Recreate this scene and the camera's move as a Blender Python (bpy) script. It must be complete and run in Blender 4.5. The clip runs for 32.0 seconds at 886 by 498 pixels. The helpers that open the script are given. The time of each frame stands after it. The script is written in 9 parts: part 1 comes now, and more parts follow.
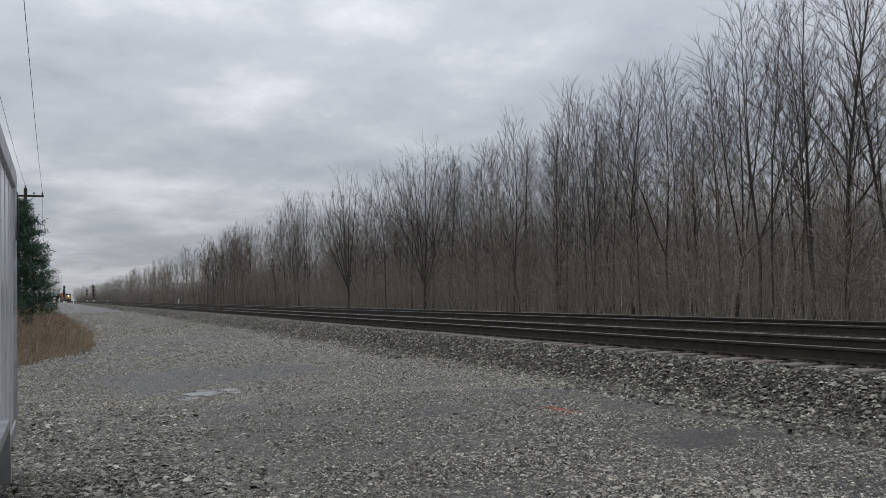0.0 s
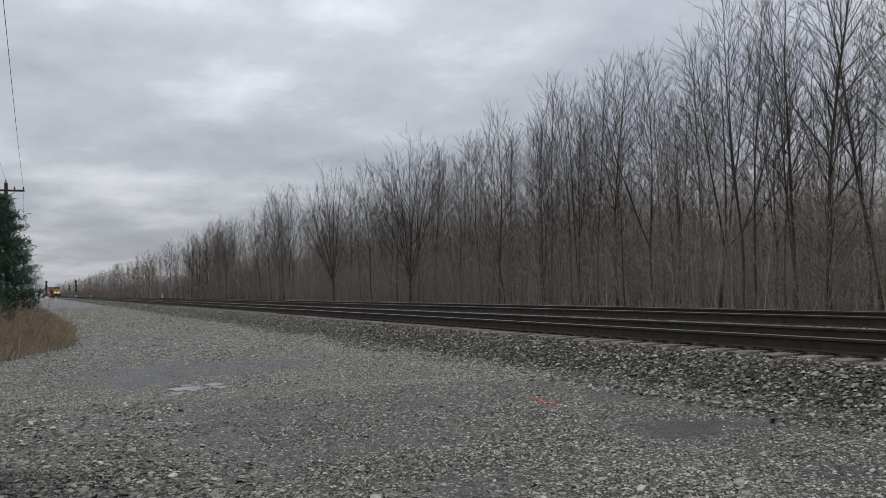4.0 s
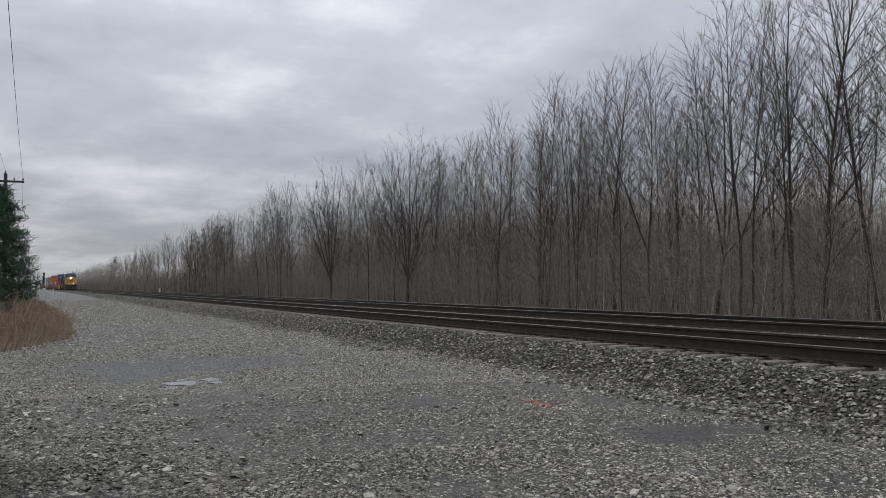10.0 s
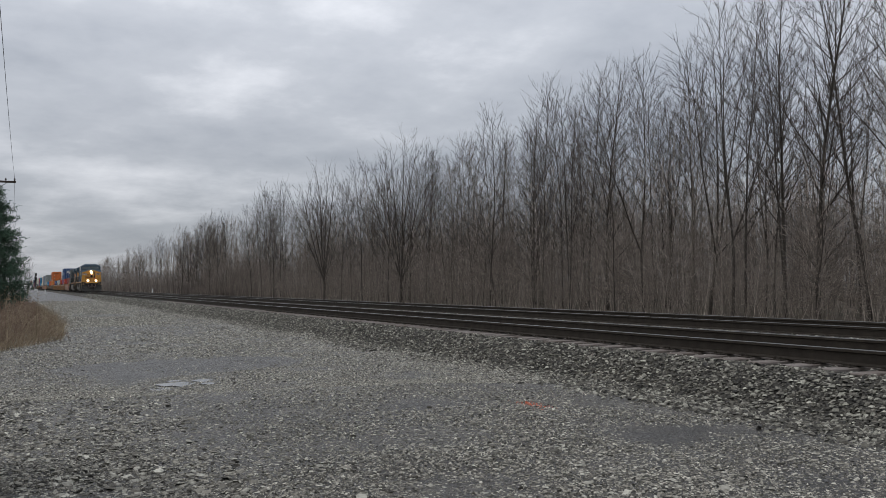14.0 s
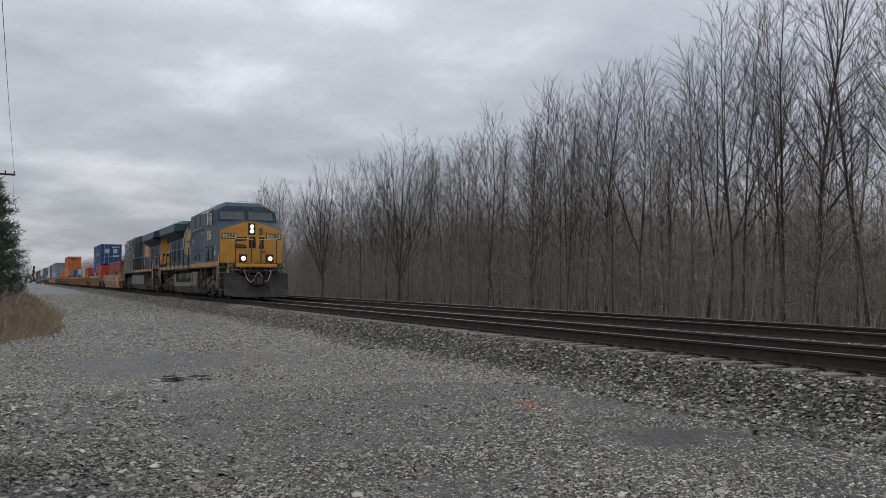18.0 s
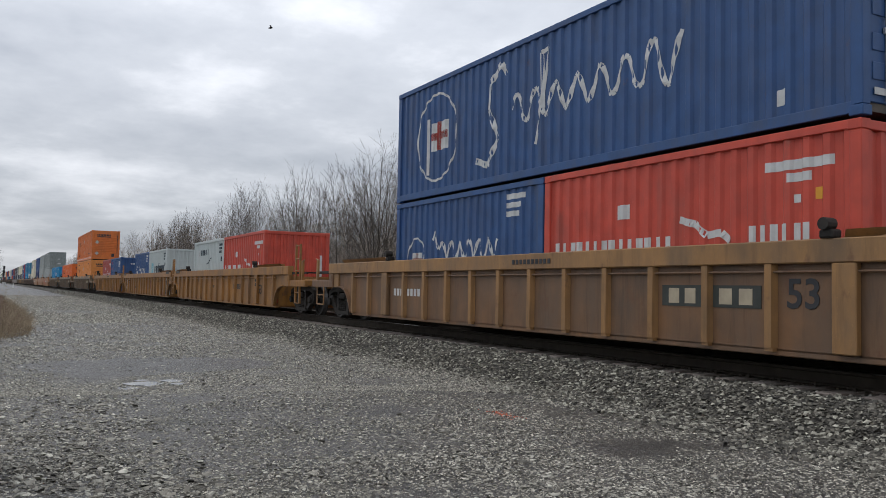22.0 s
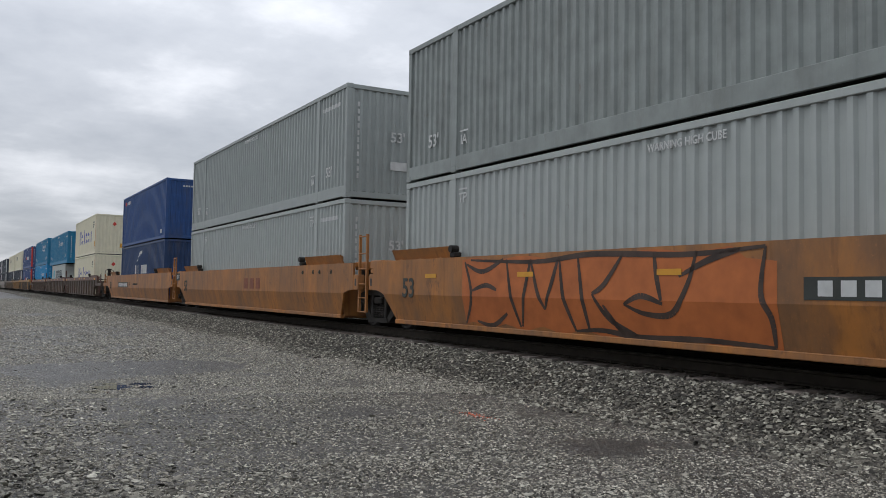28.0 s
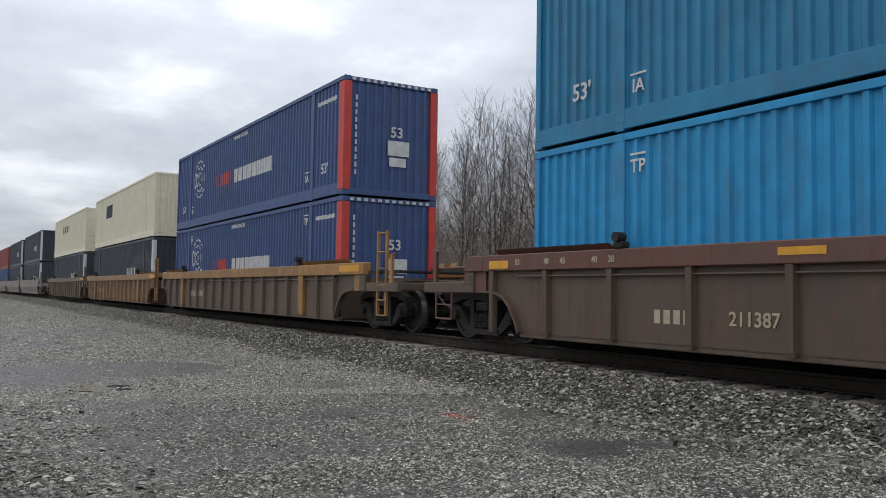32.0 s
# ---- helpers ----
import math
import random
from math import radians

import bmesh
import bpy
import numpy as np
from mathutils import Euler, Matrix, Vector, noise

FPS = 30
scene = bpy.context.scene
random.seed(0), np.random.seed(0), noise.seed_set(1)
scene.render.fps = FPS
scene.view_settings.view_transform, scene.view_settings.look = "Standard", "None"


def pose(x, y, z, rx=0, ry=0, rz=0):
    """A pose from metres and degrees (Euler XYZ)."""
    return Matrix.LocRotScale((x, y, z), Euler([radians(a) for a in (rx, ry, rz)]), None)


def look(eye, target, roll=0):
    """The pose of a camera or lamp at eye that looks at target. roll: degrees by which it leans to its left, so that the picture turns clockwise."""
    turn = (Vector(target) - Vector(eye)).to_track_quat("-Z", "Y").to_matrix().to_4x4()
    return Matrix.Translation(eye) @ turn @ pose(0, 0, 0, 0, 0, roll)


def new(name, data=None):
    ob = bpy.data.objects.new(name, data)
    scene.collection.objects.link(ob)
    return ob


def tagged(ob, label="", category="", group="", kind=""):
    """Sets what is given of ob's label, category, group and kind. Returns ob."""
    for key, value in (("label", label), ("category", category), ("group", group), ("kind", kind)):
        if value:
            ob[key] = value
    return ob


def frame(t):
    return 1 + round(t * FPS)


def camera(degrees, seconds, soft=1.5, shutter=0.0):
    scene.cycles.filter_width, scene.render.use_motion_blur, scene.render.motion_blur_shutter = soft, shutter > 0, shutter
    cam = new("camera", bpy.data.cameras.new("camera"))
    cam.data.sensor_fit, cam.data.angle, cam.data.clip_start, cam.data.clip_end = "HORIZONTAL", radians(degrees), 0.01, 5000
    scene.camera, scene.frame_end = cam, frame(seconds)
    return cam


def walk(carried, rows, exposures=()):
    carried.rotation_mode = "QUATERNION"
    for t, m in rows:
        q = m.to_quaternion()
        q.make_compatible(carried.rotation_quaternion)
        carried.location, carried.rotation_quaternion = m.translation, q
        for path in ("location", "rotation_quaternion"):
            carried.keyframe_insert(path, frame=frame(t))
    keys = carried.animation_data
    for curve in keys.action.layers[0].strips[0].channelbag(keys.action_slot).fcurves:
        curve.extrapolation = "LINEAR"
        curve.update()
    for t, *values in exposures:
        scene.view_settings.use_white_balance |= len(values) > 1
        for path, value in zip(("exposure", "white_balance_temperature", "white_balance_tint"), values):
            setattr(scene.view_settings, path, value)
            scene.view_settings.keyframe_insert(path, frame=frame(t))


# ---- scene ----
import functools
import itertools

cam = camera(55.42, 32.0, soft=0.6)
walk(cam, [
    (0, pose(-0.009, 0.004, 1.491, 92.758, 1.587, 65.532)),
    (0.5, pose(-0.012, 0.004, 1.492, 92.680, 1.618, 65.444)),
    (1, pose(-0.007, 0.004, 1.492, 92.642, 1.696, 65.347)),
    (1.5, pose(-0.005, -0.000, 1.491, 92.565, 1.714, 65.206)),
    (2, pose(-0.010, 0.003, 1.489, 92.554, 1.789, 65.090)),
    (2.5, pose(-0.002, -0.002, 1.489, 92.492, 1.875, 64.873)),
    (3, pose(0.002, -0.003, 1.490, 92.381, 1.939, 64.713)),
    (3.5, pose(-0.002, 0.001, 1.493, 92.301, 1.973, 64.591)),
    (5.5, pose(-0.010, 0.005, 1.496, 92.054, 1.741, 64.426)),
    (6, pose(-0.007, 0.001, 1.494, 92.063, 1.572, 64.429)),
    (6.5, pose(-0.009, 0.006, 1.492, 92.068, 1.490, 64.496)),
    (7, pose(-0.008, 0.006, 1.492, 92.075, 1.335, 64.565)),
    (7.5, pose(-0.010, 0.006, 1.495, 92.091, 1.124, 64.554)),
    (8, pose(-0.006, 0.001, 1.496, 92.136, 0.925, 64.557)),
    (8.5, pose(-0.007, 0.005, 1.495, 92.171, 0.862, 64.572)),
    (9, pose(-0.008, 0.002, 1.496, 92.200, 0.786, 64.561)),
    (9.5, pose(-0.002, 0.001, 1.497, 92.249, 0.692, 64.492)),
    (10, pose(0.004, -0.003, 1.493, 92.255, 0.705, 64.372)),
    (10.5, pose(0.008, -0.006, 1.495, 92.300, 0.849, 64.186)),
    (11, pose(0.009, -0.003, 1.495, 92.340, 0.965, 64.053)),
    (11.5, pose(0.003, -0.002, 1.494, 92.350, 0.885, 63.940)),
    (12, pose(-0.002, 0.000, 1.495, 92.358, 0.820, 63.960)),
    (12.5, pose(-0.002, 0.001, 1.496, 92.351, 0.833, 63.974)),
    (13, pose(-0.001, 0.001, 1.497, 92.343, 0.841, 63.982)),
    (13.5, pose(0.006, -0.002, 1.493, 92.324, 0.786, 63.911)),
    (14, pose(-0.001, 0.005, 1.495, 92.280, 0.718, 63.926)),
    (14.5, pose(0.008, 0.004, 1.495, 92.259, 0.668, 63.965)),
    (16.5, pose(0.002, 0.000, 1.499, 92.195, 0.310, 63.848)),
    (17, pose(-0.002, 0.003, 1.496, 92.178, 0.185, 63.852)),
    (17.5, pose(-0.000, 0.001, 1.500, 92.171, 0.048, 63.845)),
    (18, pose(-0.001, 0.001, 1.499, 92.212, -0.129, 63.809)),
    (18.5, pose(-0.003, 0.002, 1.496, 92.244, -0.322, 63.770)),
    (19, pose(-0.003, 0.002, 1.500, 92.291, -0.525, 63.683)),
    (19.5, pose(0.004, 0.000, 1.503, 92.365, -0.681, 63.591)),
    (20, pose(0.001, 0.000, 1.498, 92.460, -0.815, 63.421)),
    (20.5, pose(-0.002, 0.002, 1.497, 92.586, -0.915, 63.157)),
    (21, pose(0.005, 0.002, 1.501, 92.656, -0.940, 62.848)),
    (21.5, pose(0.008, -0.001, 1.503, 92.742, -1.102, 62.518)),
    (22, pose(0.006, 0.002, 1.506, 92.743, -1.105, 62.175)),
    (22.5, pose(0.004, 0.004, 1.505, 92.787, -1.113, 61.840)),
    (23, pose(0.005, 0.000, 1.500, 92.884, -1.185, 61.435)),
    (23.5, pose(-0.000, -0.000, 1.499, 92.930, -1.115, 61.157)),
    (24, pose(0.002, -0.004, 1.501, 92.946, -1.091, 60.918)),
    (24.5, pose(-0.006, -0.005, 1.498, 92.934, -1.008, 60.812)),
    (25, pose(0.003, -0.008, 1.501, 92.918, -1.044, 60.804)),
    (25.5, pose(0.008, 0.000, 1.501, 92.907, -0.986, 60.764)),
    (27.5, pose(0.000, -0.004, 1.503, 92.876, -0.927, 60.394)),
    (28, pose(0.006, -0.004, 1.501, 92.892, -0.946, 60.301)),
    (28.5, pose(0.000, -0.004, 1.503, 92.830, -0.905, 60.146)),
    (29, pose(0.013, -0.003, 1.505, 92.833, -0.930, 60.028)),
    (29.5, pose(0.009, -0.008, 1.504, 92.829, -0.974, 59.816)),
    (30, pose(0.013, -0.005, 1.507, 92.830, -1.017, 59.569)),
    (30.5, pose(0.006, -0.005, 1.504, 92.894, -0.946, 59.290)),
    (31, pose(0.003, -0.001, 1.506, 92.928, -0.952, 59.168)),
    (31.5, pose(-0.001, -0.004, 1.507, 92.953, -0.947, 59.053)),
    (32, pose(-0.000, -0.002, 1.503, 92.969, -0.886, 59.008)),
], exposures=[(0, 0.0), (18.5, 0.0), (20.0, 0.36), (20.8, 0.40), (21.6, 0.36), (23.0, 0.22), (25.0, 0.22), (28.0, 0.26), (29.0, 0.27), (30.0, 0.42), (32, 0.44)])

# ---- plan, in metres: x along the track, y across it, z up from the yard gravel ----
RAIL_Z = 0.646          # top of rail
TRACK_Y = 9.53          # centre of the train's track
TRACK2_Y = 13.62        # centre of the second track
GAUGE = 1.51            # rail head centre to centre


def bend(x):
    """The slight curve of the line, far up the track."""
    return -1.4e-5 * min(x, 0.0) ** 2


# ---- world, sun ----
def make_world():
    w = bpy.data.worlds.new("overcast")
    scene.world = w
    w.use_nodes = True
    n, l = w.node_tree.nodes, w.node_tree.links
    n.clear()
    out, bg = n.new("ShaderNodeOutputWorld"), n.new("ShaderNodeBackground")
    sky = n.new("ShaderNodeTexSky")
    sky.sky_type, sky.sun_disc = "NISHITA", False
    sky.sun_elevation, sky.sun_rotation = radians(50), radians(150)
    dim = n.new("ShaderNodeVectorMath")
    dim.operation = "SCALE"
    dim.inputs["Scale"].default_value = 0.1
    l.new(sky.outputs[0], dim.inputs[0])
    # a flat deck of cloud seen in perspective: direction divided by its height
    tc, sep = n.new("ShaderNodeTexCoord"), n.new("ShaderNodeSeparateXYZ")
    l.new(tc.outputs["Generated"], sep.inputs[0])

    def calc(op, a, b):
        m = n.new("ShaderNodeMath")
        m.operation = op
        for k, v in enumerate((a, b)):
            if isinstance(v, (int, float)):
                m.inputs[k].default_value = v
            else:
                l.new(v, m.inputs[k])
        return m.outputs[0]

    up = calc("ADD", calc("MAXIMUM", sep.outputs[2], 0.0), 0.16)
    comb = n.new("ShaderNodeCombineXYZ")
    l.new(calc("DIVIDE", sep.outputs[0], up), comb.inputs[0])
    l.new(calc("DIVIDE", sep.outputs[1], up), comb.inputs[1])

    def cloud(scale, detail, offset, rough=0.55):
        t = n.new("ShaderNodeTexNoise")
        t.inputs["Scale"].default_value, t.inputs["Detail"].default_value = scale, detail
        t.inputs["Roughness"].default_value = rough
        a = n.new("ShaderNodeVectorMath")
        a.operation = "ADD"
        a.inputs[1].default_value = offset
        l.new(comb.outputs[0], a.inputs[0])
        l.new(a.outputs[0], t.inputs["Vector"])
        return t.outputs["Fac"]

    big, mid = cloud(0.55, 3, (10.46, 14.87, -6.16)), cloud(1.7, 6, (4.12, -2.18, -15.56), 0.6)
    both = calc("ADD", calc("MULTIPLY", big, 0.55), calc("MULTIPLY", mid, 0.45))
    ramp = n.new("ShaderNodeValToRGB")
    e = ramp.color_ramp.elements
    e[0].position, e[0].color = 0.36, (0.45, 0.482, 0.545, 1)
    e[1].position, e[1].color = 0.66, (1.03, 1.05, 1.11, 1)
    m1 = e.new(0.5)
    m1.color = (0.62, 0.65, 0.71, 1)
    l.new(both, ramp.inputs[0])
    mix = n.new("ShaderNodeMix")
    mix.data_type = "RGBA"
    mix.inputs["Factor"].default_value = 0.93
    l.new(dim.outputs[0], mix.inputs["A"])
    # an overcast sky is dimmer towards the horizon
    fall = n.new("ShaderNodeMapRange")
    fall.inputs["From Min"].default_value, fall.inputs["From Max"].default_value = 0.0, 0.3
    fall.inputs["To Min"].default_value, fall.inputs["To Max"].default_value = 0.56, 1.06
    l.new(sep.outputs[2], fall.inputs["Value"])
    low = n.new("ShaderNodeVectorMath")
    low.operation = "SCALE"
    l.new(ramp.outputs[0], low.inputs[0])
    l.new(fall.outputs[0], low.inputs["Scale"])
    l.new(low.outputs[0], mix.inputs["B"])
    l.new(mix.outputs["Result"], bg.inputs["Color"])
    bg.inputs["Strength"].default_value = 1.0
    l.new(bg.outputs[0], out.inputs[0])


make_world()
sun = new("sun", bpy.data.lights.new("sun", "SUN"))
sun.data.energy, sun.data.angle, sun.data.color = 0.5, radians(30), (1.0, 0.97, 0.93)
sun.matrix_world = look((0, 0, 60), (12, 22, 0))


# ---- materials ----
def surf(name, base, rough=0.7, metal=0.0, vary=0.25, scale=6.0, bump=0.15, bump_scale=60.0, grime=None, grime_at=0.55, grime_scale=1.2, streak=1.0, soft=0.15, spec=0.5):
    """A painted, rusted, wooden or stony surface: base colour, fine and broad variation, grime, relief."""
    m = bpy.data.materials.new(name)
    m.use_nodes = True
    n, l = m.node_tree.nodes, m.node_tree.links
    b = n["Principled BSDF"]
    b.inputs["Roughness"].default_value, b.inputs["Metallic"].default_value = rough, metal
    b.inputs["Specular IOR Level"].default_value = spec
    tc, oi = n.new("ShaderNodeTexCoord"), n.new("ShaderNodeObjectInfo")
    shift = n.new("ShaderNodeVectorMath")
    shift.operation = "MULTIPLY_ADD"
    l.new(oi.outputs["Random"], shift.inputs[0])
    shift.inputs[1].default_value = (37, 53, 71)
    l.new(tc.outputs["Object"], shift.inputs[2])
    t1 = n.new("ShaderNodeTexNoise")
    t1.inputs["Scale"].default_value, t1.inputs["Detail"].default_value = scale, 6
    l.new(shift.outputs[0], t1.inputs["Vector"])
    ramp = n.new("ShaderNodeValToRGB")
    e = ramp.color_ramp.elements
    e[0].position, e[1].position = 0.3, 0.7
    e[0].color = (*[c * (1 - vary) for c in base], 1)
    e[1].color = (*[min(1, c * (1 + vary)) for c in base], 1)
    l.new(t1.outputs["Fac"], ramp.inputs[0])
    colour = ramp.outputs[0]
    if grime:
        g = n.new("ShaderNodeTexNoise")
        g.inputs["Scale"].default_value, g.inputs["Detail"].default_value, g.inputs["Roughness"].default_value = grime_scale, 8, 0.65
        st = n.new("ShaderNodeVectorMath")
        st.operation = "MULTIPLY"
        st.inputs[1].default_value = (1, 1, 1 / streak)
        l.new(shift.outputs[0], st.inputs[0])
        l.new(st.outputs[0], g.inputs["Vector"])
        gr = n.new("ShaderNodeValToRGB")
        ge = gr.color_ramp.elements
        ge[0].position, ge[0].color = grime_at - soft, (0, 0, 0, 1)
        ge[1].position, ge[1].color = grime_at + soft, (1, 1, 1, 1)
        l.new(g.outputs["Fac"], gr.inputs[0])
        mx = n.new("ShaderNodeMix")
        mx.data_type = "RGBA"
        l.new(gr.outputs[0], mx.inputs["Factor"])
        l.new(colour, mx.inputs["A"])
        mx.inputs["B"].default_value = (*grime, 1)
        colour = mx.outputs["Result"]
    l.new(colour, b.inputs["Base Color"])
    if bump:
        t2 = n.new("ShaderNodeTexNoise")
        t2.inputs["Scale"].default_value, t2.inputs["Detail"].default_value = bump_scale, 4
        l.new(shift.outputs[0], t2.inputs["Vector"])
        bp = n.new("ShaderNodeBump")
        bp.inputs["Strength"].default_value, bp.inputs["Distance"].default_value = bump, 0.02
        l.new(t2.outputs["Fac"], bp.inputs["Height"])
        l.new(bp.outputs[0], b.inputs["Normal"])
    return m


def glow(name, colour, strength):
    m = bpy.data.materials.new(name)
    m.use_nodes = True
    b = m.node_tree.nodes["Principled BSDF"]
    b.inputs["Base Color"].default_value = (*colour, 1)
    b.inputs["Emission Color"].default_value = (*colour, 1)
    b.inputs["Emission Strength"].default_value = strength
    return m


DIRT = (0.09, 0.075, 0.06)
RUST = (0.13, 0.06, 0.03)


@functools.lru_cache(None)
def paint(colour, rough=0.55, grime=0.68, rust=0.12):
    """Weathered vehicle paint of that colour: dust, thin vertical runs, blots of rust, chips. rust: how much of it, 0 to 1."""
    dust = tuple(0.45 * c + 0.55 * d for c, d in zip(colour, DIRT))
    m = surf("weathered_paint", colour, rough, vary=0.05 if min(colour) > 0.3 else 0.14, scale=3, bump=0.05, grime=dust, grime_at=grime, grime_scale=1.6, streak=3.0)
    n, l = m.node_tree.nodes, m.node_tree.links
    b = n["Principled BSDF"]
    colour_now = b.inputs["Base Color"].links[0].from_socket
    at = next(q for q in n if q.bl_idname == "ShaderNodeVectorMath" and q.operation == "MULTIPLY_ADD").outputs[0]

    def layer(stretch, scale, lo, hi, tone, amount, detail=6):
        nonlocal colour_now
        st, t = n.new("ShaderNodeVectorMath"), n.new("ShaderNodeTexNoise")
        st.operation = "MULTIPLY"
        st.inputs[1].default_value = stretch
        l.new(at, st.inputs[0])
        l.new(st.outputs[0], t.inputs["Vector"])
        t.inputs["Scale"].default_value, t.inputs["Detail"].default_value, t.inputs["Roughness"].default_value = scale, detail, 0.68
        r = n.new("ShaderNodeMapRange")
        r.inputs["From Min"].default_value, r.inputs["From Max"].default_value, r.inputs["To Max"].default_value = lo, hi, amount
        l.new(t.outputs["Fac"], r.inputs["Value"])
        x = n.new("ShaderNodeMix")
        x.data_type = "RGBA"
        l.new(r.outputs[0], x.inputs["Factor"])
        l.new(colour_now, x.inputs["A"])
        x.inputs["B"].default_value = (*tone, 1)
        colour_now = x.outputs["Result"]

    dark = tuple(0.35 * c + 0.1 * d for c, d in zip(colour, DIRT))
    layer((1, 1, 0.10), 7.0, 0.52, 0.74, dark, 0.08 + 0.75 * rust, 4)
    layer((1, 1, 0.45), 0.8, 0.48, 0.70, tuple(0.5 * c + 0.5 * d for c, d in zip(dark, DIRT)), 0.06 + 0.74 * rust)
    layer((1, 1, 0.6), 3.2, 0.66 - 0.09 * rust, 0.72 - 0.06 * rust, RUST, 0.25 + 0.6 * rust, 9)
    layer((1, 1, 1), 26.0, 0.62, 0.70, tuple(min(1, 1.5 * c + 0.02) for c in colour), 0.25)
    l.new(colour_now, b.inputs["Base Color"])
    return m


M = {}
M["rail"] = surf("rusted_rail_steel", (0.040, 0.033, 0.026), 0.85, 0.0, spec=0.2, bump=0.2)
M["rail_top"] = surf("polished_rail_head", (0.20, 0.197, 0.19), 0.42, 1.0, vary=0.1, bump=0)
M["tie"] = surf("weathered_timber_tie", (0.15, 0.12, 0.10), 0.9, scale=14, bump=0.5, bump_scale=40, grime=(0.26, 0.23, 0.21), grime_at=0.5)
M["steel_dark"] = surf("grimy_dark_steel", (0.035, 0.032, 0.03), 0.65, 0.2, grime=(0.11, 0.09, 0.07), grime_at=0.55, grime_scale=3)
# Rusty castings toned near black: shade under the cars is in this colour.
M["steel_rust"] = surf("shade_toned_rusty_casting", (0.016, 0.014, 0.012), 0.8, 0.1, grime=(0.038, 0.031, 0.025), grime_at=0.55, grime_scale=3)
M["wheel"] = surf("wheel_steel", (0.018, 0.016, 0.014), 0.6, 0.1, bump=0.1)
M["tread"] = surf("worn_wheel_tread", (0.15, 0.145, 0.14), 0.45, 0.7, vary=0.1, bump=0)
M["rubber"] = surf("black_rubber_hose", (0.02, 0.02, 0.02), 0.6, bump=0.05)
M["white"] = surf("white_paint", (0.74, 0.74, 0.72), 0.6, vary=0.06, bump=0.02)
M["black"] = surf("black_paint", (0.02, 0.02, 0.022), 0.5, vary=0.1, bump=0.02)
M["bark"] = surf("bare_tree_bark", (0.065, 0.055, 0.046), 0.95, vary=0.3, scale=3, bump=0.4, bump_scale=12)
M["bark_pale"] = surf("pale_tree_bark", (0.20, 0.17, 0.14), 0.95, vary=0.3, scale=3, bump=0.4, bump_scale=12)
M["twig"] = surf("brown_twig", (0.10, 0.084, 0.073), 0.95, vary=0.3, scale=2, bump=0)


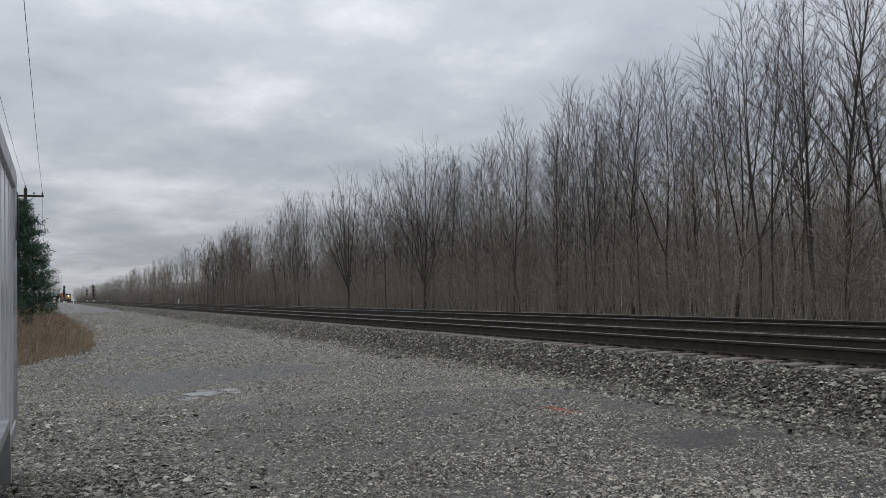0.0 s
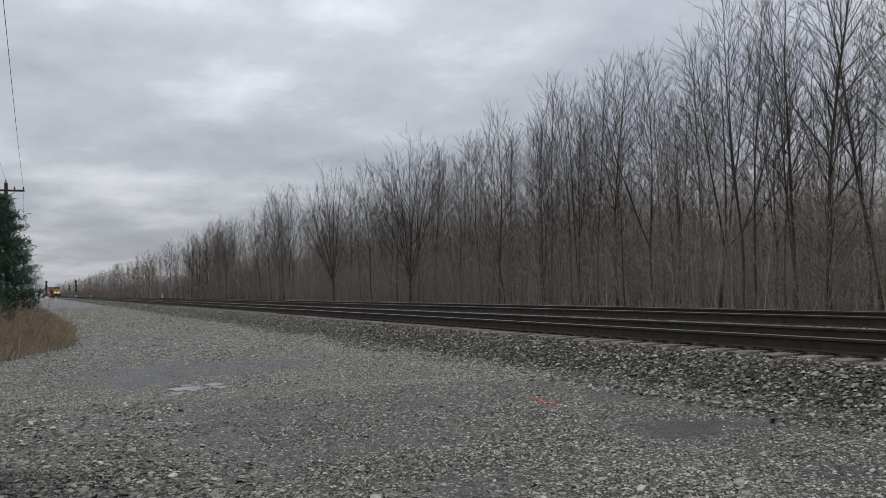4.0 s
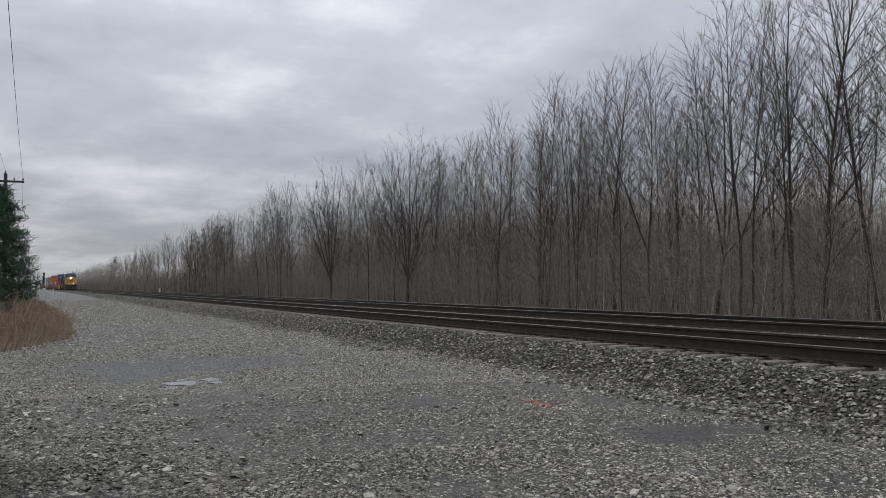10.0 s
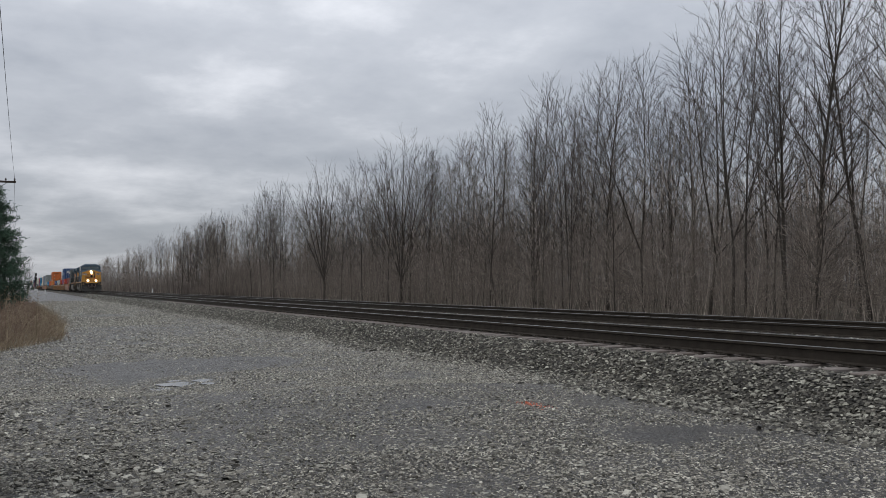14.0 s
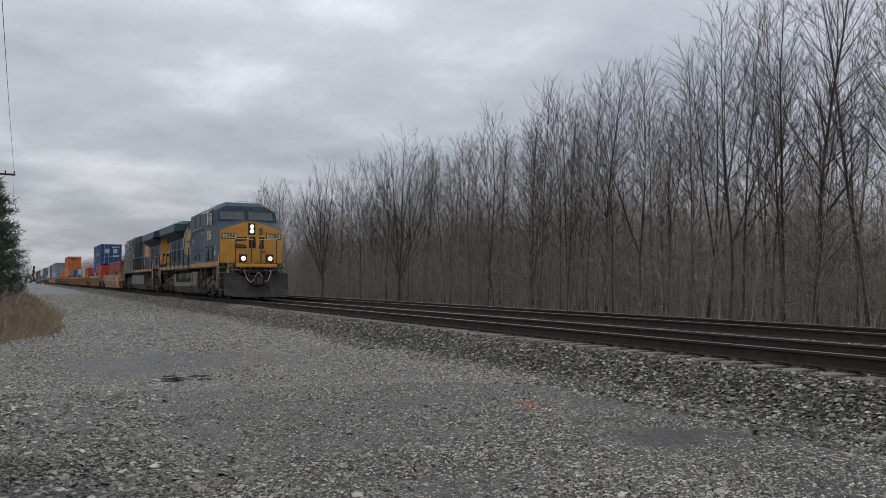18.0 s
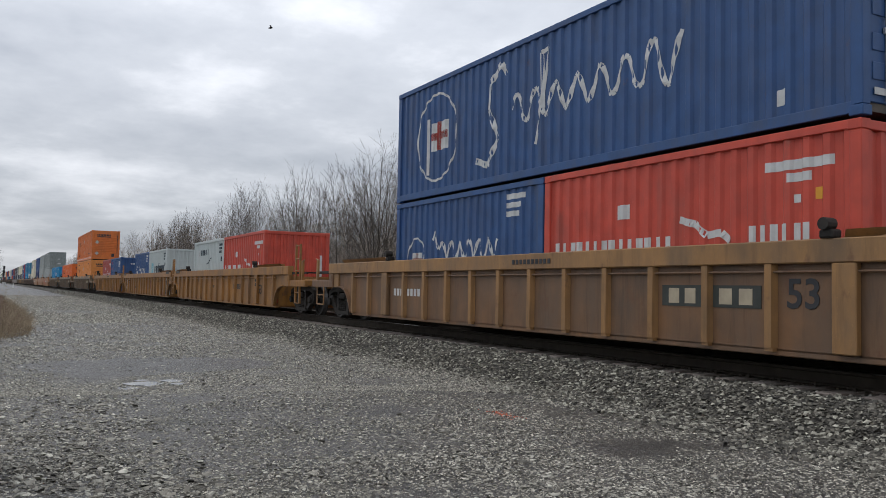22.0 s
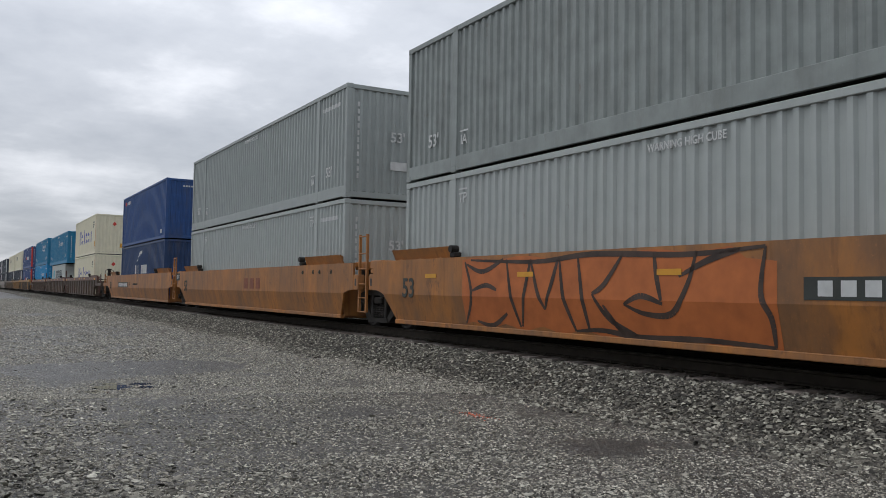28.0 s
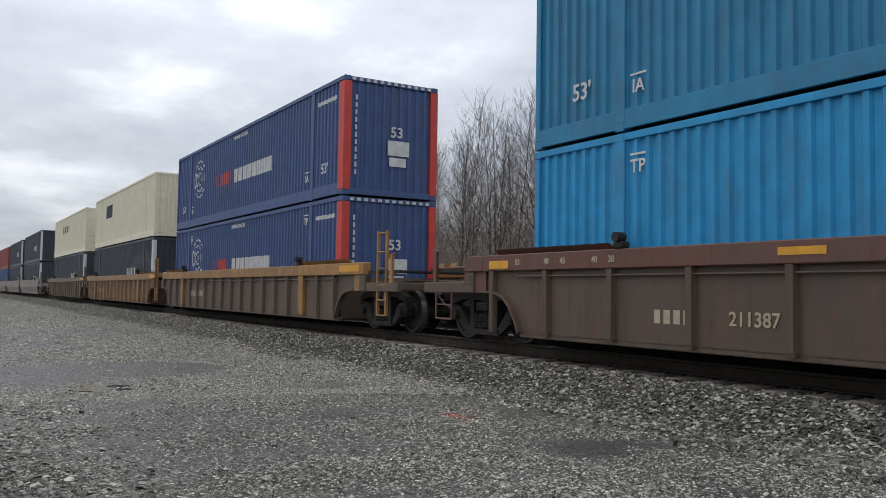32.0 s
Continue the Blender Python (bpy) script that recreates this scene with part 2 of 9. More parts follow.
# ---- mesh helpers ----
class Form:
    """Gathers faces for one mesh."""

    def __init__(self):
        self.v, self.f, self.k = [], [], []

    def add(self, verts, faces, slot=0):
        o = len(self.v)
        self.v += [tuple(p) for p in verts]
        self.f += [tuple(i + o for i in q) for q in faces]
        self.k += [slot] * len(faces)
        return self

    def box(self, x0, x1, y0, y1, z0, z1, c=0.0, slot=0):
        if c <= 0:
            v = [(x, y, z) for x in (x0, x1) for y in (y0, y1) for z in (z0, z1)]
            return self.add(v, [(0, 1, 3, 2), (4, 6, 7, 5), (0, 4, 5, 1), (2, 3, 7, 6), (0, 2, 6, 4), (1, 5, 7, 3)], slot)
        c = min(c, 0.45 * (x1 - x0), 0.45 * (y1 - y0), 0.45 * (z1 - z0))
        lo, hi = (x0, y0, z0), (x1, y1, z1)
        v, idx = [], {}
        for s in itertools.product((0, 1), repeat=3):
            for a in range(3):
                p = [hi[k] - c if s[k] else lo[k] + c for k in range(3)]
                p[a] = hi[a] if s[a] else lo[a]
                idx[s, a] = len(v)
                v.append(p)
        f = []
        for a in range(3):
            b, d = [k for k in range(3) if k != a]
            for side in (0, 1):
                ring = []
                for q in ((0, 0), (1, 0), (1, 1), (0, 1)):
                    s = [0, 0, 0]
                    s[a], s[b], s[d] = side, q[0], q[1]
                    ring.append(idx[tuple(s), a])
                f.append(ring)
            for q in itertools.product((0, 1), repeat=2):
                s0, s1 = [0, 0, 0], [0, 0, 0]
                s0[b], s0[d], s1[b], s1[d] = q[0], q[1], q[0], q[1]
                s1[a] = 1
                f.append((idx[tuple(s0), b], idx[tuple(s1), b], idx[tuple(s1), d], idx[tuple(s0), d]))
        for s in itertools.product((0, 1), repeat=3):
            f.append((idx[s, 0], idx[s, 1], idx[s, 2]))
        return self.add(v, f, slot)

    def prism(self, poly, lo, hi, axis="y", slot=0):
        """A polygon drawn in the other two axes (in their order), pushed from lo to hi along axis."""
        def at(a, b, h):
            return {"x": (h, a, b), "y": (a, h, b), "z": (a, b, h)}[axis]
        n = len(poly)
        v = [at(a, b, lo) for a, b in poly] + [at(a, b, hi) for a, b in poly]
        f = [tuple(range(n)), tuple(range(2 * n - 1, n - 1, -1))]
        f += [(i, (i + 1) % n, (i + 1) % n + n, i + n) for i in range(n)]
        return self.add(v, f, slot)

    def rod(self, p, q, r, n=8, r2=None, caps=True, slot=0):
        p, q = Vector(p), Vector(q)
        r2 = r if r2 is None else r2
        d = (q - p).normalized()
        a = d.orthogonal().normalized()
        b = d.cross(a)
        v = []
        for c, rr in ((p, r), (q, r2)):
            v += [c + (a * math.cos(t) + b * math.sin(t)) * rr for t in (2 * math.pi * i / n for i in range(n))]
        f = [(i, (i + 1) % n, (i + 1) % n + n, i + n) for i in range(n)]
        if caps:
            f += [tuple(range(n - 1, -1, -1)), tuple(range(n, 2 * n))]
        return self.add(v, f, slot)

    def pipe(self, pts, r, n=6, slot=0):
        for p, q in zip(pts, pts[1:]):
            self.rod(p, q, r, n, slot=slot)
        return self

    def ring(self, c, axis, r, tube, n=16, m=6, slot=0):
        ax = Vector(axis).normalized()
        a = ax.orthogonal().normalized()
        b = ax.cross(a)
        v, f = [], []
        for i in range(n):
            t = 2 * math.pi * i / n
            o = a * math.cos(t) + b * math.sin(t)
            for j in range(m):
                s = 2 * math.pi * j / m
                v.append(Vector(c) + o * (r + tube * math.cos(s)) + ax * tube * math.sin(s))
        for i in range(n):
            for j in range(m):
                f.append((i * m + j, ((i + 1) % n) * m + j, ((i + 1) % n) * m + (j + 1) % m, i * m + (j + 1) % m))
        return self.add(v, f, slot)

    def lathe(self, c, axis, prof, n=20, slot=0):
        """A profile of (distance along the axis, radius), turned round it."""
        ax = Vector(axis).normalized()
        a = ax.orthogonal().normalized()
        b = ax.cross(a)
        v, f = [], []
        for h, r in prof:
            v += [Vector(c) + ax * h + (a * math.cos(t) + b * math.sin(t)) * r for t in (2 * math.pi * i / n for i in range(n))]
        for j in range(len(prof) - 1):
            f += [(j * n + i, j * n + (i + 1) % n, (j + 1) * n + (i + 1) % n, (j + 1) * n + i) for i in range(n)]
        f += [tuple(range(n - 1, -1, -1)), tuple(range((len(prof) - 1) * n, len(prof) * n))]
        return self.add(v, f, slot)

    def mesh(self, name, mats):
        me = bpy.data.meshes.new(name)
        me.from_pydata(self.v, [], self.f)
        for m in mats if isinstance(mats, (list, tuple)) else [mats]:
            me.materials.append(m)
        if any(self.k):
            me.polygons.foreach_set("material_index", self.k)
        bm = bmesh.new()
        bm.from_mesh(me)
        bmesh.ops.recalc_face_normals(bm, faces=bm.faces)
        bm.to_mesh(me)
        bm.free()
        return me


def part(name, form, material, parent, label="", at=None):
    """One mesh object under a thing or a part."""
    me = form if isinstance(form, bpy.types.Mesh) else form.mesh(name, material)
    ob = new(name, me)
    ob.parent = parent
    if at is not None:
        ob.matrix_basis = at
    return tagged(ob, label)


def thing(name, label, category, at, group="", kind=""):
    ob = new(name)
    ob.empty_display_size = 0.3
    ob.matrix_basis = at
    return tagged(ob, label, category, group, kind)


def solo(name, form, material, label="", category="", kind="", at=None, group=""):
    ob = new(name, form.mesh(name, material))
    if at is not None:
        ob.matrix_basis = at
    return tagged(ob, label, category, group, kind)


def smooth(ob):
    for p in ob.data.polygons:
        p.use_smooth = True
    return ob


MOVING = []             # (object, place along the train, height over the rail)


def on_train(ob, u, z=0.0, dy=0.0):
    MOVING.append((ob, u, z, dy))
    return ob


# ---- ground, ballast, track ----
def gravel_material(name, stone, gap, size, fine, tint=None):
    """Crushed stone: cells of stone colour with dark gaps, relief, broad patches."""
    m = bpy.data.materials.new(name)
    m.use_nodes = True
    n, l = m.node_tree.nodes, m.node_tree.links
    b = n["Principled BSDF"]
    b.inputs["Roughness"].default_value = 0.85
    tc = n.new("ShaderNodeTexCoord")

    def vor(scale, feature="F1"):
        v = n.new("ShaderNodeTexVoronoi")
        v.feature = feature
        v.inputs["Scale"].default_value = scale
        l.new(tc.outputs["Object"], v.inputs["Vector"])
        return v

    def noise_at(scale, detail=5):
        t = n.new("ShaderNodeTexNoise")
        t.inputs["Scale"].default_value, t.inputs["Detail"].default_value = scale, detail
        l.new(tc.outputs["Object"], t.inputs["Vector"])
        return t.outputs["Fac"]

    def ramp(src, *stops):
        r = n.new("ShaderNodeValToRGB")
        e = r.color_ramp.elements
        while len(e) < len(stops):
            e.new(0.5)
        for q, (p, c) in zip(e, stops):
            q.position, q.color = p, (*c, 1) if len(c) == 3 else c
        l.new(src, r.inputs[0])
        return r.outputs[0]

    def blend(kind, a, c, fac=1.0):
        x = n.new("ShaderNodeMix")
        x.data_type, x.blend_type = "RGBA", kind
        if isinstance(fac, float):
            x.inputs["Factor"].default_value = fac
        else:
            l.new(fac, x.inputs["Factor"])
        for k, s in (("A", a), ("B", c)):
            if isinstance(s, tuple):
                x.inputs[k].default_value = (*s, 1)
            else:
                l.new(s, x.inputs[k])
        return x.outputs["Result"]

    v1, v2 = vor(1 / size), vor(2.6 / size)
    sep = n.new("ShaderNodeSeparateColor")
    l.new(v1.outputs["Color"], sep.inputs[0])
    sep2 = n.new("ShaderNodeSeparateColor")
    l.new(v2.outputs["Color"], sep2.inputs[0])
    cells = ramp(sep.outputs[0], (0.0, tuple(c * 0.35 for c in stone)), (0.45, tuple(c * 0.85 for c in stone)), (0.8, tuple(c * 1.35 for c in stone)), (1.0, tuple(min(1, c * 2.3) for c in stone)))
    small = ramp(sep2.outputs[1], (0.0, tuple(c * 0.35 for c in fine)), (0.7, tuple(c * 1.1 for c in fine)), (1.0, tuple(c * 2.1 for c in fine)))
    where = ramp(noise_at(0.9), (0.36, (0, 0, 0)), (0.56, (1, 1, 1)))
    col = blend("MIX", small, cells, where)
    dark = ramp(v1.outputs["Distance"], (0.3, (1, 1, 1)), (0.62, gap))
    col = blend("MULTIPLY", col, dark, 0.8)
    patch = ramp(noise_at(0.28), (0.35, (0.88, 0.87, 0.85)), (0.65, (1.15, 1.12, 1.05)))
    col = blend("MULTIPLY", col, patch, 1.0)
    grain = ramp(noise_at(2.6, 8), (0.34, (0.74, 0.75, 0.76)), (0.52, (1, 1, 1)), (0.68, (1.35, 1.33, 1.28)))
    col = blend("MULTIPLY", col, grain, 1.0)
    if tint:
        # damp hollow round the puddle, with a ragged outline
        sub = n.new("ShaderNodeVectorMath")
        sub.operation = "SUBTRACT"
        sub.inputs[1].default_value = tint
        l.new(tc.outputs["Object"], sub.inputs[0])
        div = n.new("ShaderNodeVectorMath")
        div.operation = "MULTIPLY"
        div.inputs[1].default_value = (1 / 2.0, 1 / 2.6, 0)
        l.new(sub.outputs[0], div.inputs[0])
        ln = n.new("ShaderNodeVectorMath")
        ln.operation = "LENGTH"
        l.new(div.outputs[0], ln.inputs[0])
        ad = n.new("ShaderNodeMath")
        ad.operation = "MULTIPLY_ADD"
        l.new(noise_at(0.8), ad.inputs[0])
        ad.inputs[1].default_value = 1.1
        l.new(ln.outputs["Value"], ad.inputs[2])
        wet = ramp(ad.outputs[0], (1.2, (0.2, 0.2, 0.215)), (1.65, (1, 1, 1)))
        col = blend("MULTIPLY", col, wet, 1.0)
        l.new(ramp(ad.outputs[0], (1.2, (0.4, 0.4, 0.4)), (1.65, (0.88, 0.88, 0.88))), b.inputs["Roughness"])
    l.new(col, b.inputs["Base Color"])
    h = n.new("ShaderNodeMath")
    h.operation = "ADD"
    l.new(v1.outputs["Distance"], h.inputs[0])
    l.new(v2.outputs["Distance"], h.inputs[1])
    bp = n.new("ShaderNodeBump")
    bp.invert = True
    bp.inputs["Strength"].default_value, bp.inputs["Distance"].default_value = 0.9, size * 0.5
    l.new(h.outputs[0], bp.inputs["Height"])
    l.new(bp.outputs[0], b.inputs["Normal"])
    return m


M["gravel"] = gravel_material("crushed_stone_yard", (0.56, 0.53, 0.455), (0.32, 0.31, 0.29), 0.026, (0.50, 0.472, 0.405), (-16.7, 2.5, 0))
M["ballast"] = gravel_material("track_ballast", (0.16, 0.15, 0.13), (0.12, 0.11, 0.1), 0.05, (0.13, 0.122, 0.107))


def ground_z(x, y):
    z = 0.0
    if -75 < x < 25 and -14 < y < 9:
        z = 0.05 * noise.noise((x * 0.16, y * 0.25, 3.0)) + 0.02 * noise.noise((x * 0.7, y * 0.7, 8.0))
        z -= 0.05 * math.exp(-((x + 16.5) / 3.5) ** 2 - ((y - 1.6) / 1.4) ** 2)
    return z


def make_ground():
    xs = sorted({-3000, -2000, -1200, -800, -500, -350, -250, -180, 40, 200, 1000, 3000} | {-150 + i * 10 for i in range(9)} | {-70 + i * 1.0 for i in range(90)})
    ys = sorted({-3000, -1000, -400, -150, -60, -30, 18, 24, 30, 40, 60, 90, 150, 400, 1000, 3000} | {-12 + i * 1.0 for i in range(21)} | {9, 10, 12, 16})
    v, f = [], []
    for x in xs:
        for y in ys:
            z = ground_z(x, y)
            if 16 < y < 200:
                z = -0.66
            v.append((x, y + (bend(x) if abs(y) < 200 else 0), z))
    m = len(ys)
    for i in range(len(xs) - 1):
        for j in range(m - 1):
            f.append((i * m + j, (i + 1) * m + j, (i + 1) * m + j + 1, i * m + j + 1))
    g = solo("ground", Form().add(v, f), M["gravel"], "grey crushed-stone yard beside the railway", "gravel ground", "structure")
    smooth(g)
    return g


def make_wood_floor():
    litter = surf("leaf_litter", (0.085, 0.068, 0.05), 0.95, vary=0.5, scale=3, bump=0.6, bump_scale=25, grime=(0.15, 0.125, 0.085), grime_at=0.55, grime_scale=0.5)
    solo("wood_floor", swept([(16.0, -0.6), (24, -0.61), (60, -0.61), (160, -0.61)], 0.0, closed=False), litter, "brown leaf litter on the floor of the wood", "woodland floor", "structure")


TRACK_X = [-1600, -1200, -900, -700, -550, -450, -380, -320, -260, -200, -150, -110, -80, -55, -35, -15, 10, 60, 200, 500]


def swept(profile, y0, form=None, slot=0, closed=True):
    """A cross-section of (y, z) swept along the line."""
    form = form or Form()
    n, v, f = len(profile), [], []
    for x in TRACK_X:
        v += [(x, y0 + y + bend(x), z) for y, z in profile]
    for i in range(len(TRACK_X) - 1):
        for j in range(n if closed else n - 1):
            k = (j + 1) % n
            f.append((i * n + j, i * n + k, (i + 1) * n + k, (i + 1) * n + j))
    return form.add(v, f, slot)


BALLAST = [(7.15, -0.05), (7.55, 0.04), (8.0, 0.33), (8.2, 0.41), (9.53, 0.40), (10.9, 0.41), (11.6, 0.42), (12.6, 0.45), (13.6, 0.41), (14.9, 0.40), (15.3, 0.3), (16.2, -0.64)]


def make_track():
    b = swept(BALLAST, 0.0, closed=False)
    solo("ballast", b, M["ballast"], "bed of grey crushed ballast under two tracks", "ballast", "structure")
    h, half = 0.186, 0.0375
    section = [(-0.07, 0), (0.07, 0), (0.07, 0.012), (0.012, 0.03), (0.009, 0.135), (half, 0.15), (half, 0.182), (0.03, h), (-0.03, h), (-half, 0.182), (-half, 0.15), (-0.009, 0.135), (-0.012, 0.03), (-0.07, 0.012)]
    for y0, which in ((TRACK_Y, "near"), (TRACK2_Y, "far")):
        for s in (-1, 1):
            fm = swept([(y, z + RAIL_Z - h) for y, z in section], y0 + s * GAUGE / 2)
            n = len(section)
            for q in range(len(fm.f)):
                if q % n in (6, 7, 8):
                    fm.k[q] = 1
            solo("rail", fm, [M["rail"], M["rail_top"]], "rust-brown steel rail with a worn bright running surface", "rail", "structure")


def make_ties():
    tie = Form().box(-0.115, 0.115, -1.3, 1.3, -0.18, 0, 0.012).mesh("tie", M["tie"])
    plate = Form().box(-0.09, 0.09, -0.17, 0.17, 0, 0.014, 0.004)
    for s in (-0.14, 0.12):
        plate.box(-0.06, -0.03, s, s + 0.02, 0.014, 0.04).box(0.03, 0.06, s, s + 0.02, 0.014, 0.04)
    plate = plate.mesh("tie_plate", M["rail"])
    rng = random.Random(4)
    top = RAIL_Z - 0.186 - 0.014
    for y0, name in ((TRACK_Y, "track_ties"), (TRACK2_Y, "track_ties")):
        bed = thing(name, "row of weathered timber ties under the rails", "railway ties", pose(0, 0, 0), kind="structure")
        lo, hi = (-62, 6) if y0 == TRACK_Y else (-52, 6)
        x = lo
        while x < hi:
            yy = y0 + bend(x) + rng.uniform(-0.05, 0.05)
            t = part("tie", tie, None, bed, at=pose(x, yy, top + rng.uniform(-0.006, 0), 0, 0, rng.uniform(-1.2, 1.2)))
            if x > -34 and y0 == TRACK_Y:
                part("tie_plate", plate, None, t, at=pose(0, -GAUGE / 2 + y0 + bend(x) - yy, 0.001))
            x += 0.52 if y0 == TRACK_Y else 0.55


def stones(name, label, place, count, sizes, mats, seed, flat=0.6, shape=8, coarser=False):
    """Loose stones, each an irregular little solid, joined as one scatter."""
    rng = np.random.default_rng(seed)
    if shape == 8:
        base = np.array([(1, 0, 0), (-1, 0, 0), (0, 1, 0), (0, -1, 0), (0, 0, 1)], float)
        tri = np.array([(0, 2, 4), (2, 1, 4), (1, 3, 4), (3, 0, 4)])
    elif shape == 6:
        base = np.array([(1, 0.9, 0.05), (-0.9, 1, 0), (-1, -0.9, 0.05), (0.9, -1, 0), (0.6, 0.15, 1), (-0.55, -0.1, 0.9)], float)
        tri = np.array([(0, 1, 5), (0, 5, 4), (1, 2, 5), (2, 3, 4), (2, 4, 5), (3, 0, 4)])
    else:
        base = np.array([(1, 1, 0.2), (-1, 1, 0), (-1, -1, 0.1), (1, -1, 0), (0.75, 0.6, 1), (-0.6, 0.7, 0.9), (-0.7, -0.65, 1.0), (0.6, -0.7, 0.85)], float)
        tri = np.array([(0, 1, 5), (0, 5, 4), (1, 2, 6), (1, 6, 5), (2, 3, 7), (2, 7, 6), (3, 0, 4), (3, 4, 7), (4, 5, 6), (4, 6, 7)])
    nb = len(base)
    pos = place(rng, count)
    count = len(pos)
    size = rng.uniform(0, 1, count) ** 1.6 * (sizes[1] - sizes[0]) + sizes[0]
    size *= np.clip(np.hypot(pos[:, 0], pos[:, 1]) / 11, 1, 2.2) if coarser else 1.0
    v = base[None] * rng.uniform(0.65, 1.35, (count, nb, 1)) * size[:, None, None] * 0.5
    v[:, :, 0] *= rng.uniform(0.85, 1.4, (count, 1))
    v[:, :, 2] *= rng.uniform(flat * 0.7, flat * 1.3, (count, 1))
    a, q = rng.uniform(0, 6.283, count), rng.normal(0, 0.45, count)
    c, s = np.cos(q)[:, None], np.sin(q)[:, None]
    y, z = v[:, :, 1] * c - v[:, :, 2] * s, v[:, :, 1] * s + v[:, :, 2] * c
    c, s = np.cos(a)[:, None], np.sin(a)[:, None]
    v = np.stack([v[:, :, 0] * c - y * s, v[:, :, 0] * s + y * c, z], -1) + pos[:, None, :]
    me = bpy.data.meshes.new(name)
    me.from_pydata(v.reshape(-1, 3), [], (tri[None] + np.arange(count)[:, None, None] * nb).reshape(-1, 3))
    for m in mats:
        me.materials.append(m)
    if len(mats) > 1:
        me.polygons.foreach_set("material_index", np.repeat(rng.integers(0, len(mats), count), len(tri)).astype(np.int32))
    return tagged(new(name, me), label, "gravel", kind="stuff")


def stone_paint(name, dark, light, warm):
    """Stone that differs in tone from piece to piece."""
    m = surf(name, light, 0.85, vary=0.2, scale=25, bump=0.3, bump_scale=90)
    n, l = m.node_tree.nodes, m.node_tree.links
    b = n["Principled BSDF"]
    src = b.inputs["Base Color"].links[0].from_socket
    geo, r, mx = n.new("ShaderNodeNewGeometry"), n.new("ShaderNodeValToRGB"), n.new("ShaderNodeMix")
    e = r.color_ramp.elements
    e[0].color, e[1].color = (*dark, 1), (*light, 1)
    for p, c in ((0.3, tuple(0.45 * k + 0.55 * d for d, k in zip(dark, warm))), (0.62, warm), (0.86, tuple(0.62 * k for k in light))):
        e.new(p).color = (*c, 1)
    l.new(geo.outputs["Random Per Island"], r.inputs[0])
    mx.data_type, mx.blend_type = "RGBA", "MULTIPLY"
    mx.inputs["Factor"].default_value = 1.0
    l.new(r.outputs[0], mx.inputs["A"])
    sc = n.new("ShaderNodeVectorMath")
    sc.operation = "DIVIDE"
    l.new(src, sc.inputs[0])
    sc.inputs[1].default_value = light
    l.new(sc.outputs[0], mx.inputs["B"])
    l.new(mx.outputs["Result"], b.inputs["Base Color"])
    return m


M["stone"] = stone_paint("loose_yard_stone", (0.07, 0.066, 0.057), (0.74, 0.71, 0.61), (0.38, 0.356, 0.298))
M["ballast_stone"] = stone_paint("loose_ballast_stone", (0.04, 0.038, 0.034), (0.56, 0.54, 0.45), (0.175, 0.162, 0.134))


def lane(x, y):
    """How far the wheels have worn the yard: 1 in the middle of a wheel track, 0 outside."""
    w = 0.45 * noise.noise((x * 0.22, y * 0.35, 5.1)) + 0.2 * noise.noise((x * 0.9, y * 0.9, 2.2))
    wide = 1.0 + 0.10 * max(0.0, -x - 10)
    a = abs(y - 2.25 + 0.06 * max(0.0, -x - 9)) / wide + w
    b = abs(y - 5.55 - 0.03 * (x + 7)) / 0.55 + 1.4 * w
    return max(0.0, min(1.0, 1.5 - a), min(0.8, 1.2 - b))


def yard_places(rng, n, near=5.0, far=43.0, power=1.75):
    """Denser near the camera's side of the view, in drifts, thin in the wheel tracks."""
    out = []
    while len(out) < n:
        d = near + (far - near) * rng.random() ** power
        az = radians(rng.uniform(28, 95))
        x, y = -d * math.sin(az), d * math.cos(az)
        if y > 7.6 or y < -2.5:
            continue
        k = noise.noise((x * 0.35, y * 0.5, 1.7)) + 0.6 * noise.noise((x * 1.3, y * 1.3, 4.2))
        if ((x + 16.7) / 1.7) ** 2 + ((y - 2.5) / 2.2) ** 2 < 1 + 0.8 * k and rng.random() < 0.9:
            continue
        edge = 0.5 if y > 6.2 or (y < 0.8 and x > -13) else 0.0
        if rng.random() > 0.95 + 0.25 * k + edge - 0.25 * lane(x, y):
            continue
        out.append((x, y, ground_z(x, y) + 0.002))
    return np.array(out)


def near_places(rng, n):
    return yard_places(rng, n, 4.6, 13.0, 1.25)


def far_yard_places(rng, n):
    return yard_places(rng, n, 12.5, 43.0, 1.6)


def fine_places(rng, n):
    """Fine chips everywhere, also in the wheel tracks."""
    d, az = 4.8 + 17 * rng.random(n) ** 1.5, np.radians(rng.uniform(30, 95, n))
    x, y = -d * np.sin(az), d * np.cos(az)
    ok = (y < 7.3) & (y > -2.0) & ((((x + 16.7) / 1.7) ** 2 + ((y - 2.5) / 2.2) ** 2 > 1.1) | (rng.random(n) < 0.12))
    return np.array([(a, b, ground_z(a, b) + 0.001) for a, b in zip(x[ok], y[ok])])


def cobble_places(rng, n):
    """Coarser stones along the foot of the bank and at the yard's near edge."""
    p = yard_places(rng, n * 4)
    keep = (p[:, 1] > 6.8) | ((p[:, 1] < 1.6) & (p[:, 0] > -12.5)) | (rng.random(len(p)) < 0.05)
    return p[keep][:n]


